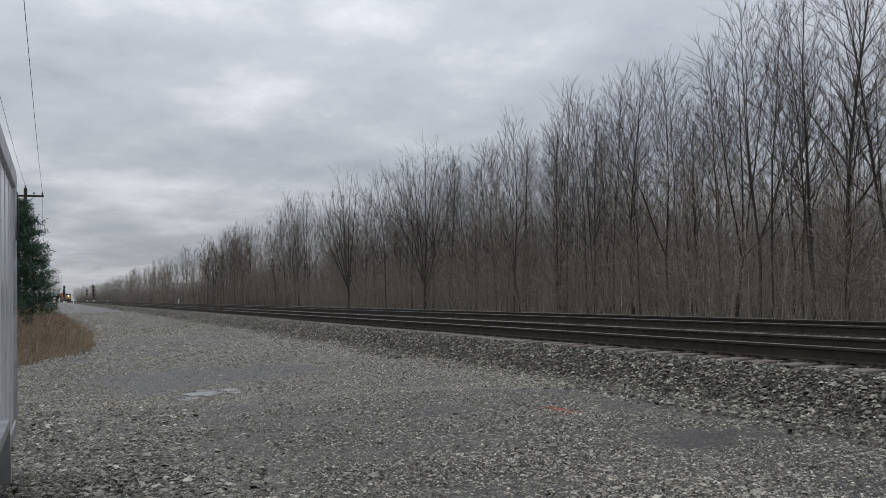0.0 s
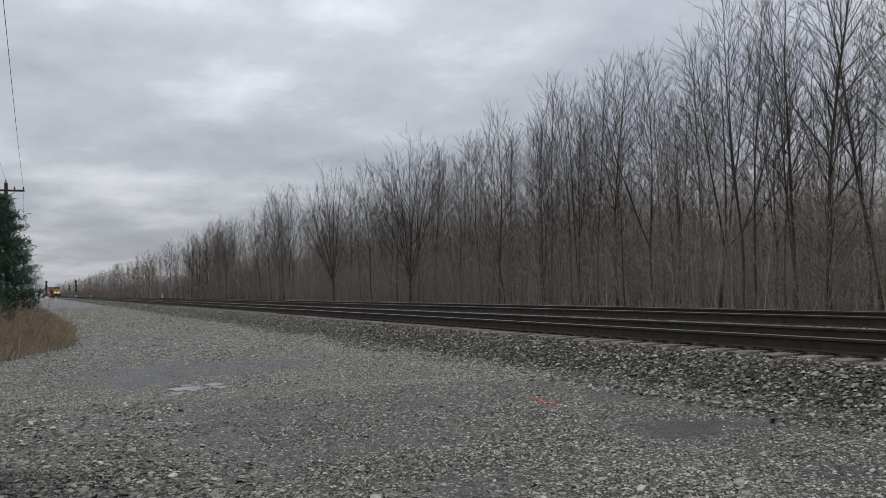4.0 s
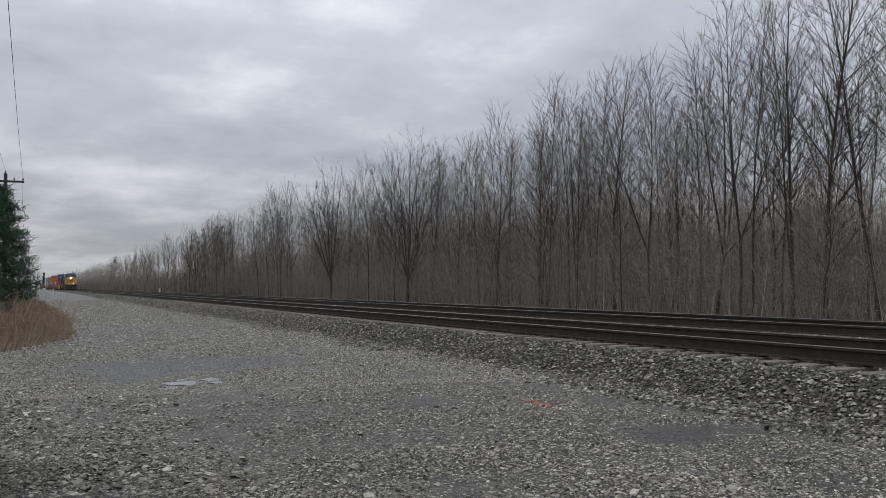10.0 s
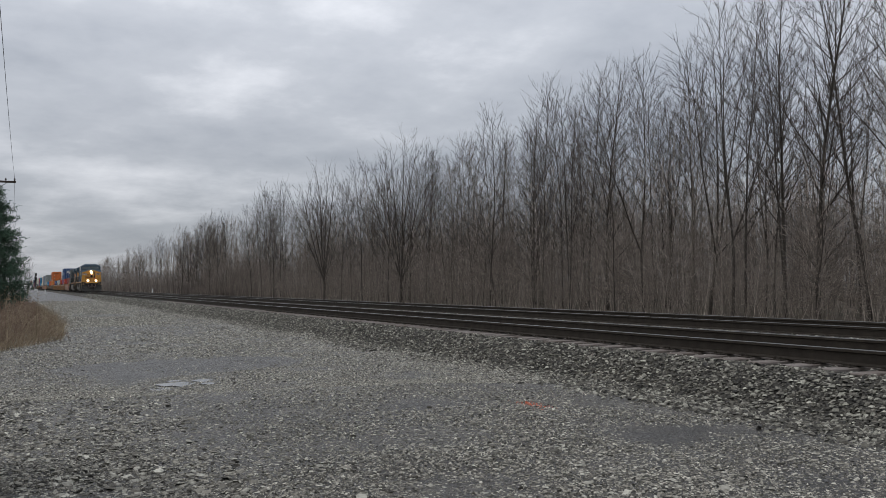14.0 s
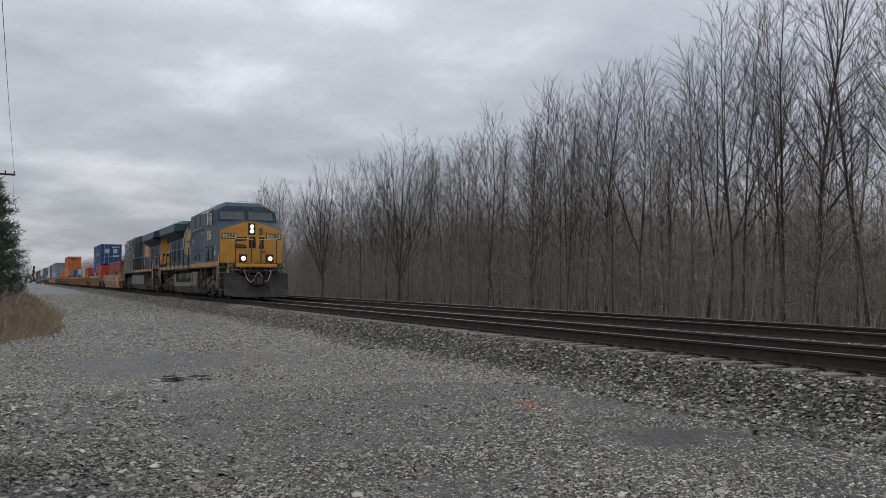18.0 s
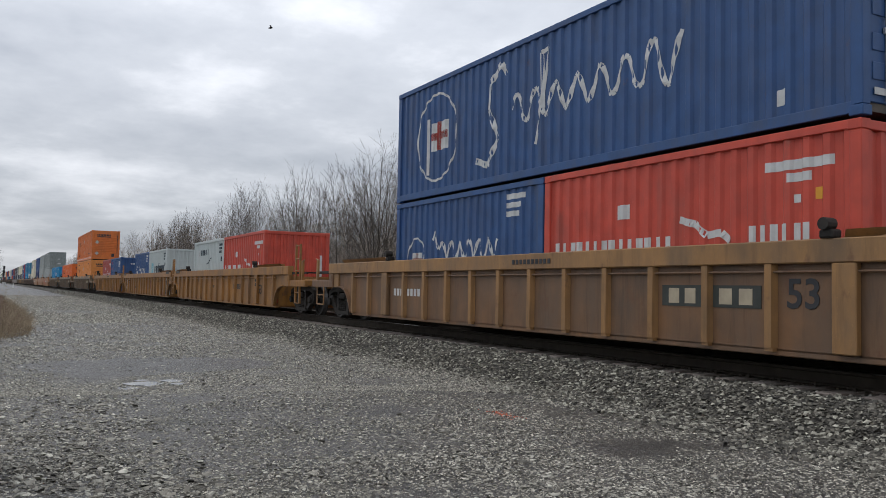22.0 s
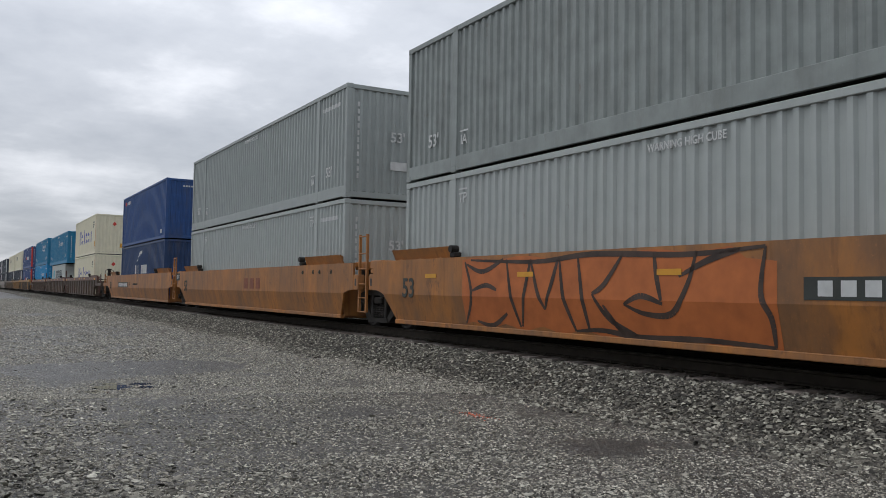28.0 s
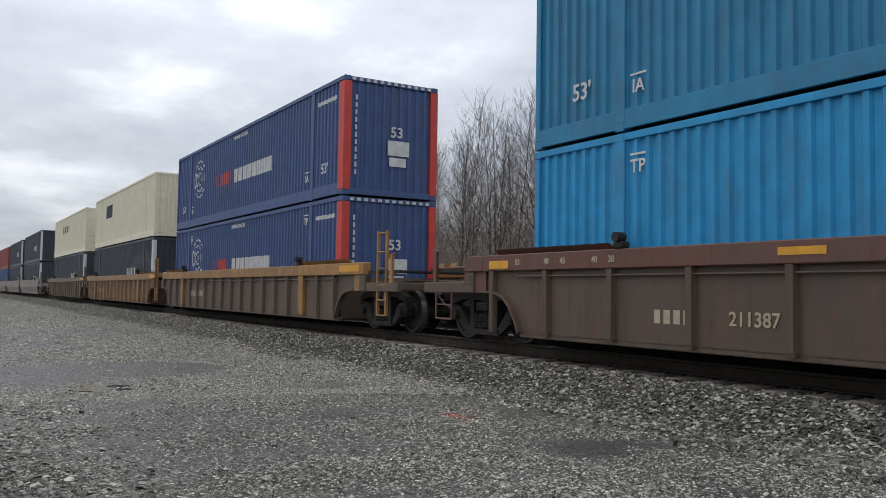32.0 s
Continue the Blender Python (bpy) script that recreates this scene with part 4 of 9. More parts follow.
def container_meshes(L, H, W, colour, end):
    key = (L, H, W, colour, end)
    if key in BOX:
        return BOX[key]
    m, d = paint(colour, grime=0.86, rust=0.02) if min(colour) > 0.3 else paint(colour), {}
    hx, hy = L / 2, W / 2
    long = L > 14
    fine = 0.225 if long else 0.277
    posts = [hx] + ([6.096] if long else [])
    side = Form()
    if long:
        for a, b in ((-hx + 0.1, -6.2), (-6.0, 6.0), (6.2, hx - 0.1)):
            sheet(side, corr_profile(a, b, fine, 0.042, hy - 0.022), 0.30, H - 0.1)
    else:
        sheet(side, corr_profile(-hx + 0.14, hx - 0.14, fine, 0.036, hy - 0.02), 0.15, H - 0.06)
    d["side_wall"] = side.mesh("side_wall", m)
    d["top_rail"] = Form().box(-hx + 0.1, hx - 0.1, hy - 0.06, hy, H - 0.105, H, 0.008).mesh("top_rail", m)
    low = Form().box(-hx + 0.1, hx - 0.1, hy - 0.06, hy - 0.002, 0.03, 0.31 if long else 0.17, 0.008)
    d["bottom_rail"] = low.mesh("bottom_rail", m)
    d["roof"] = Form().box(-hx + 0.05, hx - 0.05, -hy + 0.03, hy - 0.03, H - 0.09, H - 0.02).mesh("roof", m)
    d["floor"] = Form().box(-hx + 0.05, hx - 0.05, -hy + 0.05, hy - 0.05, 0.06, 0.18).mesh("floor", M["steel_dark"])
    w = 0.16 if not long else 0.12
    post = Form().box(-w, 0, -0.14, 0, 0.12, H - 0.12, 0.012)
    for z in (0, H - 0.12):
        post.box(-0.178, 0.004, -0.162, 0.004, z, z + 0.12, 0.01)
        post.box(-0.125, -0.055, -0.04, 0.0065, z + 0.035, z + 0.085)
    d["corner_post"] = post.mesh("corner_post", m)
    if long:
        mid = Form().box(-0.1, 0.1, -0.09, 0.004, 0.12, H - 0.1, 0.01)
        mid.box(-0.09, 0.09, -0.16, 0.008, H - 0.12, H, 0.01).box(-0.09, 0.09, -0.16, 0.008, 0, 0.12, 0.01)
        d["lifting_post"] = mid.mesh("lifting_post", m)
    back = sheet(Form(), corr_profile(-hy + 0.14, hy - 0.14, 0.24, 0.04, hx - 0.03), 0.12, H - 0.08, swap=True)
    back.box(hx - 0.09, hx - 0.01, -hy + 0.1, hy - 0.1, H - 0.12, H - 0.01, 0.008).box(hx - 0.09, hx - 0.01, -hy + 0.1, hy - 0.1, 0.02, 0.17, 0.008)
    d["end_wall"] = back.mesh("end_wall", m)
    if end == "ribs":
        step = [(hx - 0.09, 0.03), (hx - 0.03, 0.03)]
        for i in range(11):
            z = 0.5 + i * 0.165
            step += [(hx - 0.03, z), (hx - 0.004, z + 0.012), (hx - 0.004, z + 0.063), (hx - 0.03, z + 0.075)]
        f = Form().prism(step + [(hx - 0.03, H - 0.02), (hx - 0.09, H - 0.02)], -hy + 0.1, hy - 0.1, "y")
        d["front"] = f.mesh("front_wall", m)
    elif end == "doors":
        f = Form()
        f.box(hx - 0.07, hx - 0.03, -hy + 0.13, -0.01, 0.16, H - 0.13, 0.01)
        for z in (0.42, 0.75, 1.15, 1.55, 1.95):
            f.box(hx - 0.03, hx - 0.018, -hy + 0.2, -0.06, z, z + 0.2 if z < H - 0.5 else z + 0.1, 0.008)
        d["door"] = f.mesh("door", m)
        r = Form()
        for y in (-hy + 0.42, -0.32):
            r.rod((hx - 0.0, y, 0.18), (hx - 0.0, y, H - 0.15), 0.017, 6)
            r.box(hx - 0.02, hx + 0.01, y - 0.04, y + 0.04, 0.95, 1.02).box(hx - 0.02, hx + 0.02, y, y + 0.3, 1.0, 1.03)
        d["lock_rod"] = r.mesh("lock_rod", surf("galvanised_rod", (0.5, 0.5, 0.5), 0.45, 0.8, bump=0))
    else:
        d["front"] = d["end_wall"]
    BOX[key] = d
    return d


def shipping_container(L, H, W, colour, end, label, u, z, group="containers on the train"):
    """A steel box: origin at the middle of its base; its front looks along +x."""
    d = container_meshes(L, H, W, colour, end)
    box = thing("shipping_container", label, "container", pose(0, 0, 0), group)
    far, hx, hy = pose(0, 0, 0, 0, 0, 180), L / 2, W / 2
    for m in (None, far):
        # seen from the near side the wall at -y is the outer one
        part("side_wall", d["side_wall"], None, box, at=far if m is None else pose(0, 0, 0))
        part("top_rail", d["top_rail"], None, box, at=m)
        part("bottom_rail", d["bottom_rail"], None, box, at=m)
    part("roof", d["roof"], None, box)
    part("floor", d["floor"], None, box)
    part("end_wall", d["end_wall"], None, box, at=far)
    if "front" in d:
        part("front_wall", d["front"], None, box)
    else:
        for m in (None, Matrix.Diagonal((1, -1, 1, 1))):
            leaf = part("door", d["door"], None, box, at=m)
            part("lock_rod", d["lock_rod"], None, leaf, "galvanised locking rods")
    for sx in (1, -1):
        for sy in (1, -1):
            at = Matrix.Translation((hx * sx, hy * sy, 0)) @ Matrix.Diagonal((sx, sy, 1, 1))
            part("corner_post", d["corner_post"], None, box, at=at)
            if "lifting_post" in d:
                part("lifting_post", d["lifting_post"], None, box, at=Matrix.Translation((6.096 * sx, hy * sy, 0)) @ Matrix.Diagonal((1, sy, 1, 1)))
    return on_train(box, u, z)


WHEEL_R = 0.457


def truck_meshes():
    if "frame" in BOX:
        return BOX
    # side frame of a freight truck: top bar, sloping legs, spring seat, columns, journals
    f = Form().prism([(-1.12, 0.62), (-1.08, 0.76), (-0.75, 0.87), (0.75, 0.87), (1.08, 0.76), (1.12, 0.62), (0.72, 0.74), (-0.72, 0.74)], -0.08, 0.08, "y")
    for e in (-1, 1):
        f.prism([(e * 1.1, 0.66), (e * 0.80, 0.62), (e * 0.34, 0.14), (e * 0.50, 0.13), (e * 0.80, 0.33), (e * 1.04, 0.36), (e * 1.14, 0.5)], -0.07, 0.07, "y")
        f.prism([(e * 0.30, 0.2), (e * 0.42, 0.2), (e * 0.40, 0.8), (e * 0.30, 0.8)], -0.085, 0.085, "y")
        f.rod((e * 0.89, -0.16, 0.46), (e * 0.89, 0, 0.46), 0.105, 12).box(e * 0.89 - 0.14, e * 0.89 + 0.14, -0.1, 0.08, 0.40, 0.62, 0.03)
    f.prism([(-0.52, 0.12), (0.52, 0.12), (0.46, 0.22), (-0.46, 0.22)], -0.11, 0.11, "y")
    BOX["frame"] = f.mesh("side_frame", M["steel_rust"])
    sp = Form()
    coil = [(0.025 * k, 0.072 if k % 2 else 0.05) for k in range(12)]
    for x in (-0.225, -0.075, 0.075, 0.225):
        sp.lathe((x, -0.06, 0.23), (0, 0.05, 1), coil, 10)
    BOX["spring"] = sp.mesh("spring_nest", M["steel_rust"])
    R = WHEEL_R
    w = Form().lathe((0, 0, 0), (0, 1, 0), [(-0.07, 0.10), (-0.075, 0.14), (-0.02, 0.17), (-0.01, R - 0.09), (-0.068, R - 0.06), (-0.068, R - 0.012), (0.05, R), (0.05, R + 0.026), (0.07, R + 0.02), (0.07, R - 0.07), (0.02, R - 0.1), (0.02, 0.14)], 24)
    n = 24
    for i in range(len(w.k)):
        if 5 * n <= i < 6 * n:
            w.k[i] = 1
    BOX["wheel"] = w.mesh("wheel", [M["wheel"], M["tread"]])
    BOX["axle"] = Form().rod((0, -0.95, 0), (0, 0.95, 0), 0.08, 10).mesh("axle", M["wheel"])
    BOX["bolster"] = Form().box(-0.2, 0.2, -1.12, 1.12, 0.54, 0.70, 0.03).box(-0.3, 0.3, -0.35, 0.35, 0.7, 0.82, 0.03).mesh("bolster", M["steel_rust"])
    return BOX


def freight_truck(parent, x):
    b = truck_meshes()
    t = part("truck", b["bolster"], None, parent, "rusty two-axle freight truck", pose(x, 0, 0))
    for s in (-1, 1):
        at = pose(0, s * 1.0, 0, 0, 0, 0 if s < 0 else 180)
        part("side_frame", b["frame"], None, t, at=at)
        part("spring_nest", b["spring"], None, t, at=at)
        part("axle", b["axle"], None, t, at=pose(s * 0.89, 0, WHEEL_R))
        for a in (-0.89, 0.89):
            part("wheel", b["wheel"], None, t, at=pose(a, s * 0.755, WHEEL_R, 0, 0, 0 if s < 0 else 180))


WELL = {}
M["under_car"] = surf("dark_gap_end_plate", (0.022, 0.02, 0.018), 0.8, vary=0.3, bump=0.1)
M["ink_strap"] = surf("worn_black_band", (0.03, 0.029, 0.027), 0.6, vary=0.25, bump=0.05)


def well_meshes(style, colour, sill):
    key = (style, colour, sill)
    if key in WELL:
        return WELL[key]
    m, ms, d = paint(colour, grime=0.52, rust=0.85), paint(sill, grime=0.55, rust=0.7), {}
    ends = paint((0.25, 0.145, 0.055), grime=0.5, rust=0.8) if colour == BROWN else m
    h, y, top, low = 9.2, 1.53, 1.50, 0.22
    # the side's outline, with an arch over the truck at either end
    arch = [(8.22, low), (8.32, 0.42), (8.46, 0.62), (8.65, 0.78), (8.9, 0.85), (h, 0.87)]
    side = arch + [(h, top - 0.05)]
    outline = side + [(-x, z) for x, z in reversed(side)]
    if style == "smooth":
        knee = 0.78
        up = [(8.65, knee), (8.9, 0.85), (h, 0.87), (h, top), (-h, top), (-h, 0.87), (-8.9, 0.85), (-8.65, knee)]
        f = Form().prism(up, y - 0.05, y, "y")
        v = [(x, yy, z) for yy in (y, y - 0.05) for x, z in ((-8.65, knee), (8.65, knee))] + [(x, yy, z) for yy in (y - 0.13, y - 0.18) for x, z in ((-8.2, low), (8.2, low))]
        f.add(v, [(0, 1, 5, 4), (2, 6, 7, 3), (4, 5, 7, 6), (0, 4, 6, 2), (1, 3, 7, 5)])
        d["side_sheet"] = f.mesh("side_sheet", m)
        d["top_chord"] = Form().box(-h, h, y - 0.16, y - 0.051, top - 0.10, top + 0.005, 0.01).mesh("top_chord", ms)
    else:
        d["side_sheet"] = Form().prism(outline, y - 0.13, y - 0.10, "y").mesh("side_sheet", m)
        d["top_chord"] = Form().box(-h - 0.02, h + 0.02, y - 0.19, y, top - 0.27, top, 0.014).mesh("top_chord", ms)
        d["rib"] = Form().prism([(-0.075, y - 0.101), (-0.05, y - 0.015), (0.05, y - 0.015), (0.075, y - 0.101)], low + 0.03, top - 0.27, "z").box(-0.06, 0.06, y - 0.1, y - 0.03, low - 0.01, low + 0.05).mesh("rib", ms if max(sill) < 0.36 and colour != OXIDE else m)
        d["wide_rib"] = Form().box(-0.15, 0.15, y - 0.102, y - 0.005, low + 0.02, top - 0.27, 0.012).mesh("wide_rib", ms)
        d["rail_pipe"] = Form().rod((-8.3, y - 0.055, top - 0.36), (8.3, y - 0.055, top - 0.36), 0.016, 6).mesh("rail_pipe", m)
        # flange that follows the arch
        lip = Form()
        for p, q in zip(arch, arch[1:]):
            lip.add([(p[0], y - 0.13, p[1]), (q[0], y - 0.13, q[1]), (q[0], y - 0.01, q[1]), (p[0], y - 0.01, p[1]), (p[0] - 0.03, y - 0.13, p[1] + 0.03), (q[0] - 0.03, y - 0.13, q[1] + 0.03), (q[0] - 0.03, y - 0.01, q[1] + 0.03), (p[0] - 0.03, y - 0.01, p[1] + 0.03)],
                    [(0, 1, 2, 3), (7, 6, 5, 4), (0, 4, 5, 1), (3, 2, 6, 7), (0, 3, 7, 4), (1, 5, 6, 2)])
        d["arch_lip"] = lip.mesh("arch_lip", m)
    d["bottom_chord"] = Form().box(-8.25, 8.25, y - 0.22, y - 0.10, low - 0.06, low + 0.03, 0.01).mesh("bottom_chord", m)
    d["floor_beam"] = Form().box(-0.15, 0.15, -y + 0.2, y - 0.2, low - 0.06, low + 0.02).mesh("floor_beam", m)
    d["bulkhead"] = Form().box(-0.04, 0.04, -y + 0.19, y - 0.19, low, top - 0.3).mesh("bulkhead", m)
    # at a shared truck: a casting with a slot, a stepped cap over it and a dark end plate
    cast = Form().box(h - 0.02, h + 0.24, y - 0.19, y - 0.012, 0.86, 1.22, 0.02).box(h - 0.10, h + 0.02, y - 0.17, y - 0.004, 0.86, 1.22, 0.015)
    d["end_casting"] = cast.mesh("end_casting", m)
    # No opening is cut: a black block carries the slot's inner darkness.
    d["slot"] = Form().box(h + 0.07, h + 0.16, y - 0.05, y - 0.008, 0.95, 1.13, 0.01).mesh("slot", M["black"])
    d["end_cap"] = Form().box(h - 0.35, h + 0.22, -y + 0.2, y - 0.03, top - 0.16, top + 0.03, 0.02).box(h - 0.06, h + 0.2, y - 0.2, y - 0.03, 1.24, top - 0.17, 0.015).mesh("end_cap", ms)
    # The darkness of the gap between units is put into this near-black plate.
    d["end_plate"] = Form().box(h + 0.02, h + 0.08, -y + 0.2, y - 0.2, 0.9, top - 0.17).mesh("end_plate", M["under_car"])
    d["chord_end"] = Form().box(h + 0.021, h + 0.6, y - 0.19, y, top - 0.27 if style == "ribbed" else top - 0.12, top, 0.014).box(h - 0.01, h + 0.36, y - 0.13, y - 0.06, 0.87, top - 0.2).mesh("chord_end", ms)
    d["strap"] = Form().box(h - 1.35, h - 0.45, y - 0.2, y + 0.008, top - 0.1, top + 0.035, 0.01).mesh("strap", M["ink_strap"])
    h = 9.55
    d["side_end"] = Form().box(h - 0.02, h + 0.28, y - 0.17, y - 0.02, 0.86, top - 0.26 if style == "ribbed" else top, 0.02).box(h + 0.06, h + 0.18, y - 0.1, y - 0.012, 1.0, 1.18, 0.01).mesh("side_end", ends)
    g0, g1, gz = (6.0, 8.9, 0.09) if style == "ribbed" else (5.8, 8.3, 0.22)
    guide = Form().add([(g0, y - 0.12, top), (g1, y - 0.12, top), (g1, y - 0.02, top + gz), (g0 + 0.1, y - 0.02, top + gz), (g0, y - 0.16, top), (g1, y - 0.16, top), (g1, y - 0.06, top + gz), (g0 + 0.1, y - 0.06, top + gz)],
                       [(0, 1, 2, 3), (7, 6, 5, 4), (0, 4, 5, 1), (3, 2, 6, 7), (0, 3, 7, 4), (1, 5, 6, 2)])
    for k in range(3):
        x = g0 + 0.5 + k * (g1 - g0 - 0.8) / 2
        guide.box(x - 0.03, x + 0.03, y - 0.26, y - 0.1, top, top + gz * 0.9)
    d["guide"] = guide.mesh("container_guide", ms)
    d["lock"] = Form().box(g0 - 0.22, g0 - 0.04, y - 0.15, y + 0.02, top, top + 0.1, 0.02).rod((g0 - 0.13, y - 0.1, top + 0.16), (g0 - 0.13, y + 0.06, top + 0.16), 0.07, 10).mesh("corner_lock", M["steel_rust"])
    # end platform over the truck
    p = Form().box(8.35, 11.25, -0.5, 0.5, 0.86, 1.12, 0.02)
    for s in (-1, 1):
        p.box(h, 11.3, s * 1.43 - 0.05, s * 1.43 + 0.05, 0.86, 1.05, 0.012)
    p.box(11.1, 11.3, -1.4, 1.4, 0.9, 1.05, 0.012).box(10.2, 10.36, -1.4, 1.4, 0.92, 1.06, 0.012)
    d["end_platform"] = p.mesh("end_platform", ends)
    deck = Form()
    for k in range(7):
        deck.box(9.75 + 0.2 * k, 9.87 + 0.2 * k, -1.38, 1.38, 1.28, 1.31)
    deck.box(9.7, 11.2, -1.40, -1.34, 1.24, 1.31).box(9.7, 11.2, 1.34, 1.40, 1.24, 1.31)
    d["grating"] = deck.mesh("walkway_grating", M["steel_rust"])
    lad = Form()
    for x in (10.35, 10.75):
        lad.prism([(x - 0.03, 0.35), (x + 0.03, 0.35), (x + 0.03, 2.15), (x - 0.03, 2.15)], -1.475, -1.42, "y")
    for z in (0.36, 0.68, 1.0, 1.35, 1.7, 2.1):
        lad.rod((10.35, -1.47, z), (10.75, -1.47, z), 0.016, 6)
    d["ladder"] = lad.mesh("ladder", ms)
    st = Form().pipe([(10.3, -1.47, 0.9), (10.3, -1.47, 0.38), (10.85, -1.47, 0.38), (10.85, -1.47, 0.9)], 0.02).pipe([(10.3, -1.47, 0.64), (10.85, -1.47, 0.64)], 0.016)
    d["stirrup"] = st.mesh("step_stirrup", ms)
    po = Form().prism([(10.9, 1.0), (11.0, 1.0), (11.0, 1.62), (10.9, 1.62)], -1.46, -1.40, "y").pipe([(10.88, -1.43, 1.62), (11.1, -1.43, 1.66)], 0.02)
    d["grab_post"] = po.mesh("grab_post", ms)
    d["coupler"] = Form().box(11.2, 11.75, -0.12, 0.12, 0.72, 0.96, 0.03).box(11.6, 11.95, -0.19, 0.19, 0.66, 1.0, 0.05).mesh("coupler", M["steel_rust"])
    d["hose"] = Form().pipe([(11.2, -0.5, 0.85), (11.5, -0.45, 0.6), (11.8, -0.25, 0.45), (12.0, -0.1, 0.5)], 0.025).mesh("air_hose", M["rubber"])
    hw = Form().ring((11.32, -0.95, 1.72), (1, 0, 0), 0.28, 0.02, 18, 6)
    for a in range(3):
        hw.rod((11.32, -0.95 + 0.27 * math.cos(a * 1.05), 1.72 + 0.27 * math.sin(a * 1.05)), (11.32, -0.95 - 0.27 * math.cos(a * 1.05), 1.72 - 0.27 * math.sin(a * 1.05)), 0.014, 6)
    hw.rod((11.15, -0.95, 1.72), (11.33, -0.95, 1.72), 0.05, 8).prism([(-1.08, 1.05), (-0.8, 1.05), (-0.85, 2.0), (-1.02, 2.0)], 11.12, 11.22, "x")
    d["handwheel"] = hw.mesh("handwheel", M["steel_rust"])
    # span over a shared truck
    j = Form().box(8.35, 9.95, -0.55, 0.55, 0.80, 1.10, 0.03).box(9.5, 10.0, -0.9, 0.9, 0.88, 1.02, 0.02).box(9.0, 9.3, -1.36, 1.36, 0.9, 1.2, 0.02)
    d["articulation"] = j.mesh("articulation", m)
    WELL[key] = d
    return d


def well_car(style, colour, sill, label, u, front=True, rear=True, ribs=17):
    """A container well car. front, rear: a truck and coupler of its own at that end; else it shares a truck with the next unit."""
    d = well_meshes(style, colour, sill)
    car = thing("well_car", label, "railway wagon", pose(0, 0, 0), "well cars of the train")
    turn, mirror = pose(0, 0, 0, 0, 0, 180), Matrix.Diagonal((1, -1, 1, 1))
    for at in (turn, None):
        s = part("side_sheet", d["side_sheet"], None, car, at=at)
        part("top_chord", d["top_chord"], None, car, at=at)
        part("bottom_chord", d["bottom_chord"], None, car, at=at)
        if "rib" in d:
            for i in range(ribs):
                x = (i - (ribs - 1) / 2) * 16.2 / (ribs - 1) if ribs == 17 else 0.275 + 1.45 * (i - 6)
                x = max(-8.2, x)
                wide = i in (2, ribs - 3) and ribs == 17
                part("rib", d["wide_rib" if wide else "rib"], None, s, at=pose(x, 0, 0))
            part("rail_pipe", d["rail_pipe"], None, s)
        for e in (1, -1):
            q = Matrix.Diagonal((e, -1 if at is turn else 1, 1, 1))
            if front if e > 0 else rear:
                part("side_end", d["side_end"], None, car, at=q)
                part("chord_end", d["chord_end"], None, car, at=q)
            else:
                c = part("end_casting", d["end_casting"], None, car, at=q)
                part("slot", d["slot"], None, c)
                if style == "ribbed" and colour == TTX_YELLOW:
                    part("strap", d["strap"], None, car, "black painted band on the top rail", q)
            part("container_guide", d["guide"], None, car, at=q)
            part("corner_lock", d["lock"], None, car, at=q)
            if "arch_lip" in d:
                part("arch_lip", d["arch_lip"], None, car, at=q)
    for i in range(5):
        part("floor_beam", d["floor_beam"], None, car, at=pose((i - 2) * 3.9, 0, 0))
    for e in (8.2, -8.2):
        part("bulkhead", d["bulkhead"], None, car, at=pose(e, 0, 0))
    for own, at in ((front, Matrix.Identity(4)), (rear, turn)):
        if own:
            for name in ("coupler", "end_platform"):
                part(name, d[name], None, car, at=at)
            part("walkway_grating", d["grating"], None, car, at=at)
            part("air_hose", d["hose"], None, car, at=at)
            for q in (at, at @ mirror):
                part("grab_post", d["grab_post"], None, car, at=q)
            part("step_stirrup" if colour in (BROWN, OXIDE) else "ladder", d["stirrup" if colour in (BROWN, OXIDE) else "ladder"], None, car, at=at)
            part("step_stirrup", d["stirrup"], None, car, at=at @ mirror)
            freight_truck(car, 9.85 if own is front and at == Matrix.Identity(4) else -9.85)
        else:
            part("articulation", d["articulation"], None, car, at=at)
            part("end_cap", d["end_cap"], None, car, at=at)
            part("end_plate", d["end_plate"], None, car, at=at)
    if colour in (BROWN, OXIDE) and front:
        part("handwheel", d["handwheel"], None, car)
    if not front:
        part("ladder", d["ladder"], None, car, at=pose(-0.95, 0.0, 0))
    if not rear:
        freight_truck(car, -9.8)
    return on_train(car, u)


# colours of paint
TTX_YELLOW, TTX_TAN, BROWN, OXIDE = (0.33, 0.142, 0.022), (0.40, 0.155, 0.032), (0.078, 0.054, 0.036), (0.10, 0.060, 0.040)
RED, TRITON, ORANGE, CYAN, BLUE, NAVY = (0.50, 0.062, 0.035), (0.27, 0.05, 0.04), (0.62, 0.16, 0.03), (0.008, 0.25, 0.50), (0.018, 0.07, 0.20), (0.012, 0.035, 0.10)
GREY, MAERSK, CREAM, TEAL, BLACKBLUE, PACER = (0.37, 0.40, 0.385), (0.46, 0.51, 0.50), (0.70, 0.66, 0.50), (0.008, 0.18, 0.33), (0.03, 0.04, 0.055), (0.035, 0.075, 0.20)
L53, L40, L20, HC, STD = 16.154, 12.192, 6.058, 2.896, 2.591
LOW, UP = 0.25, 3.18

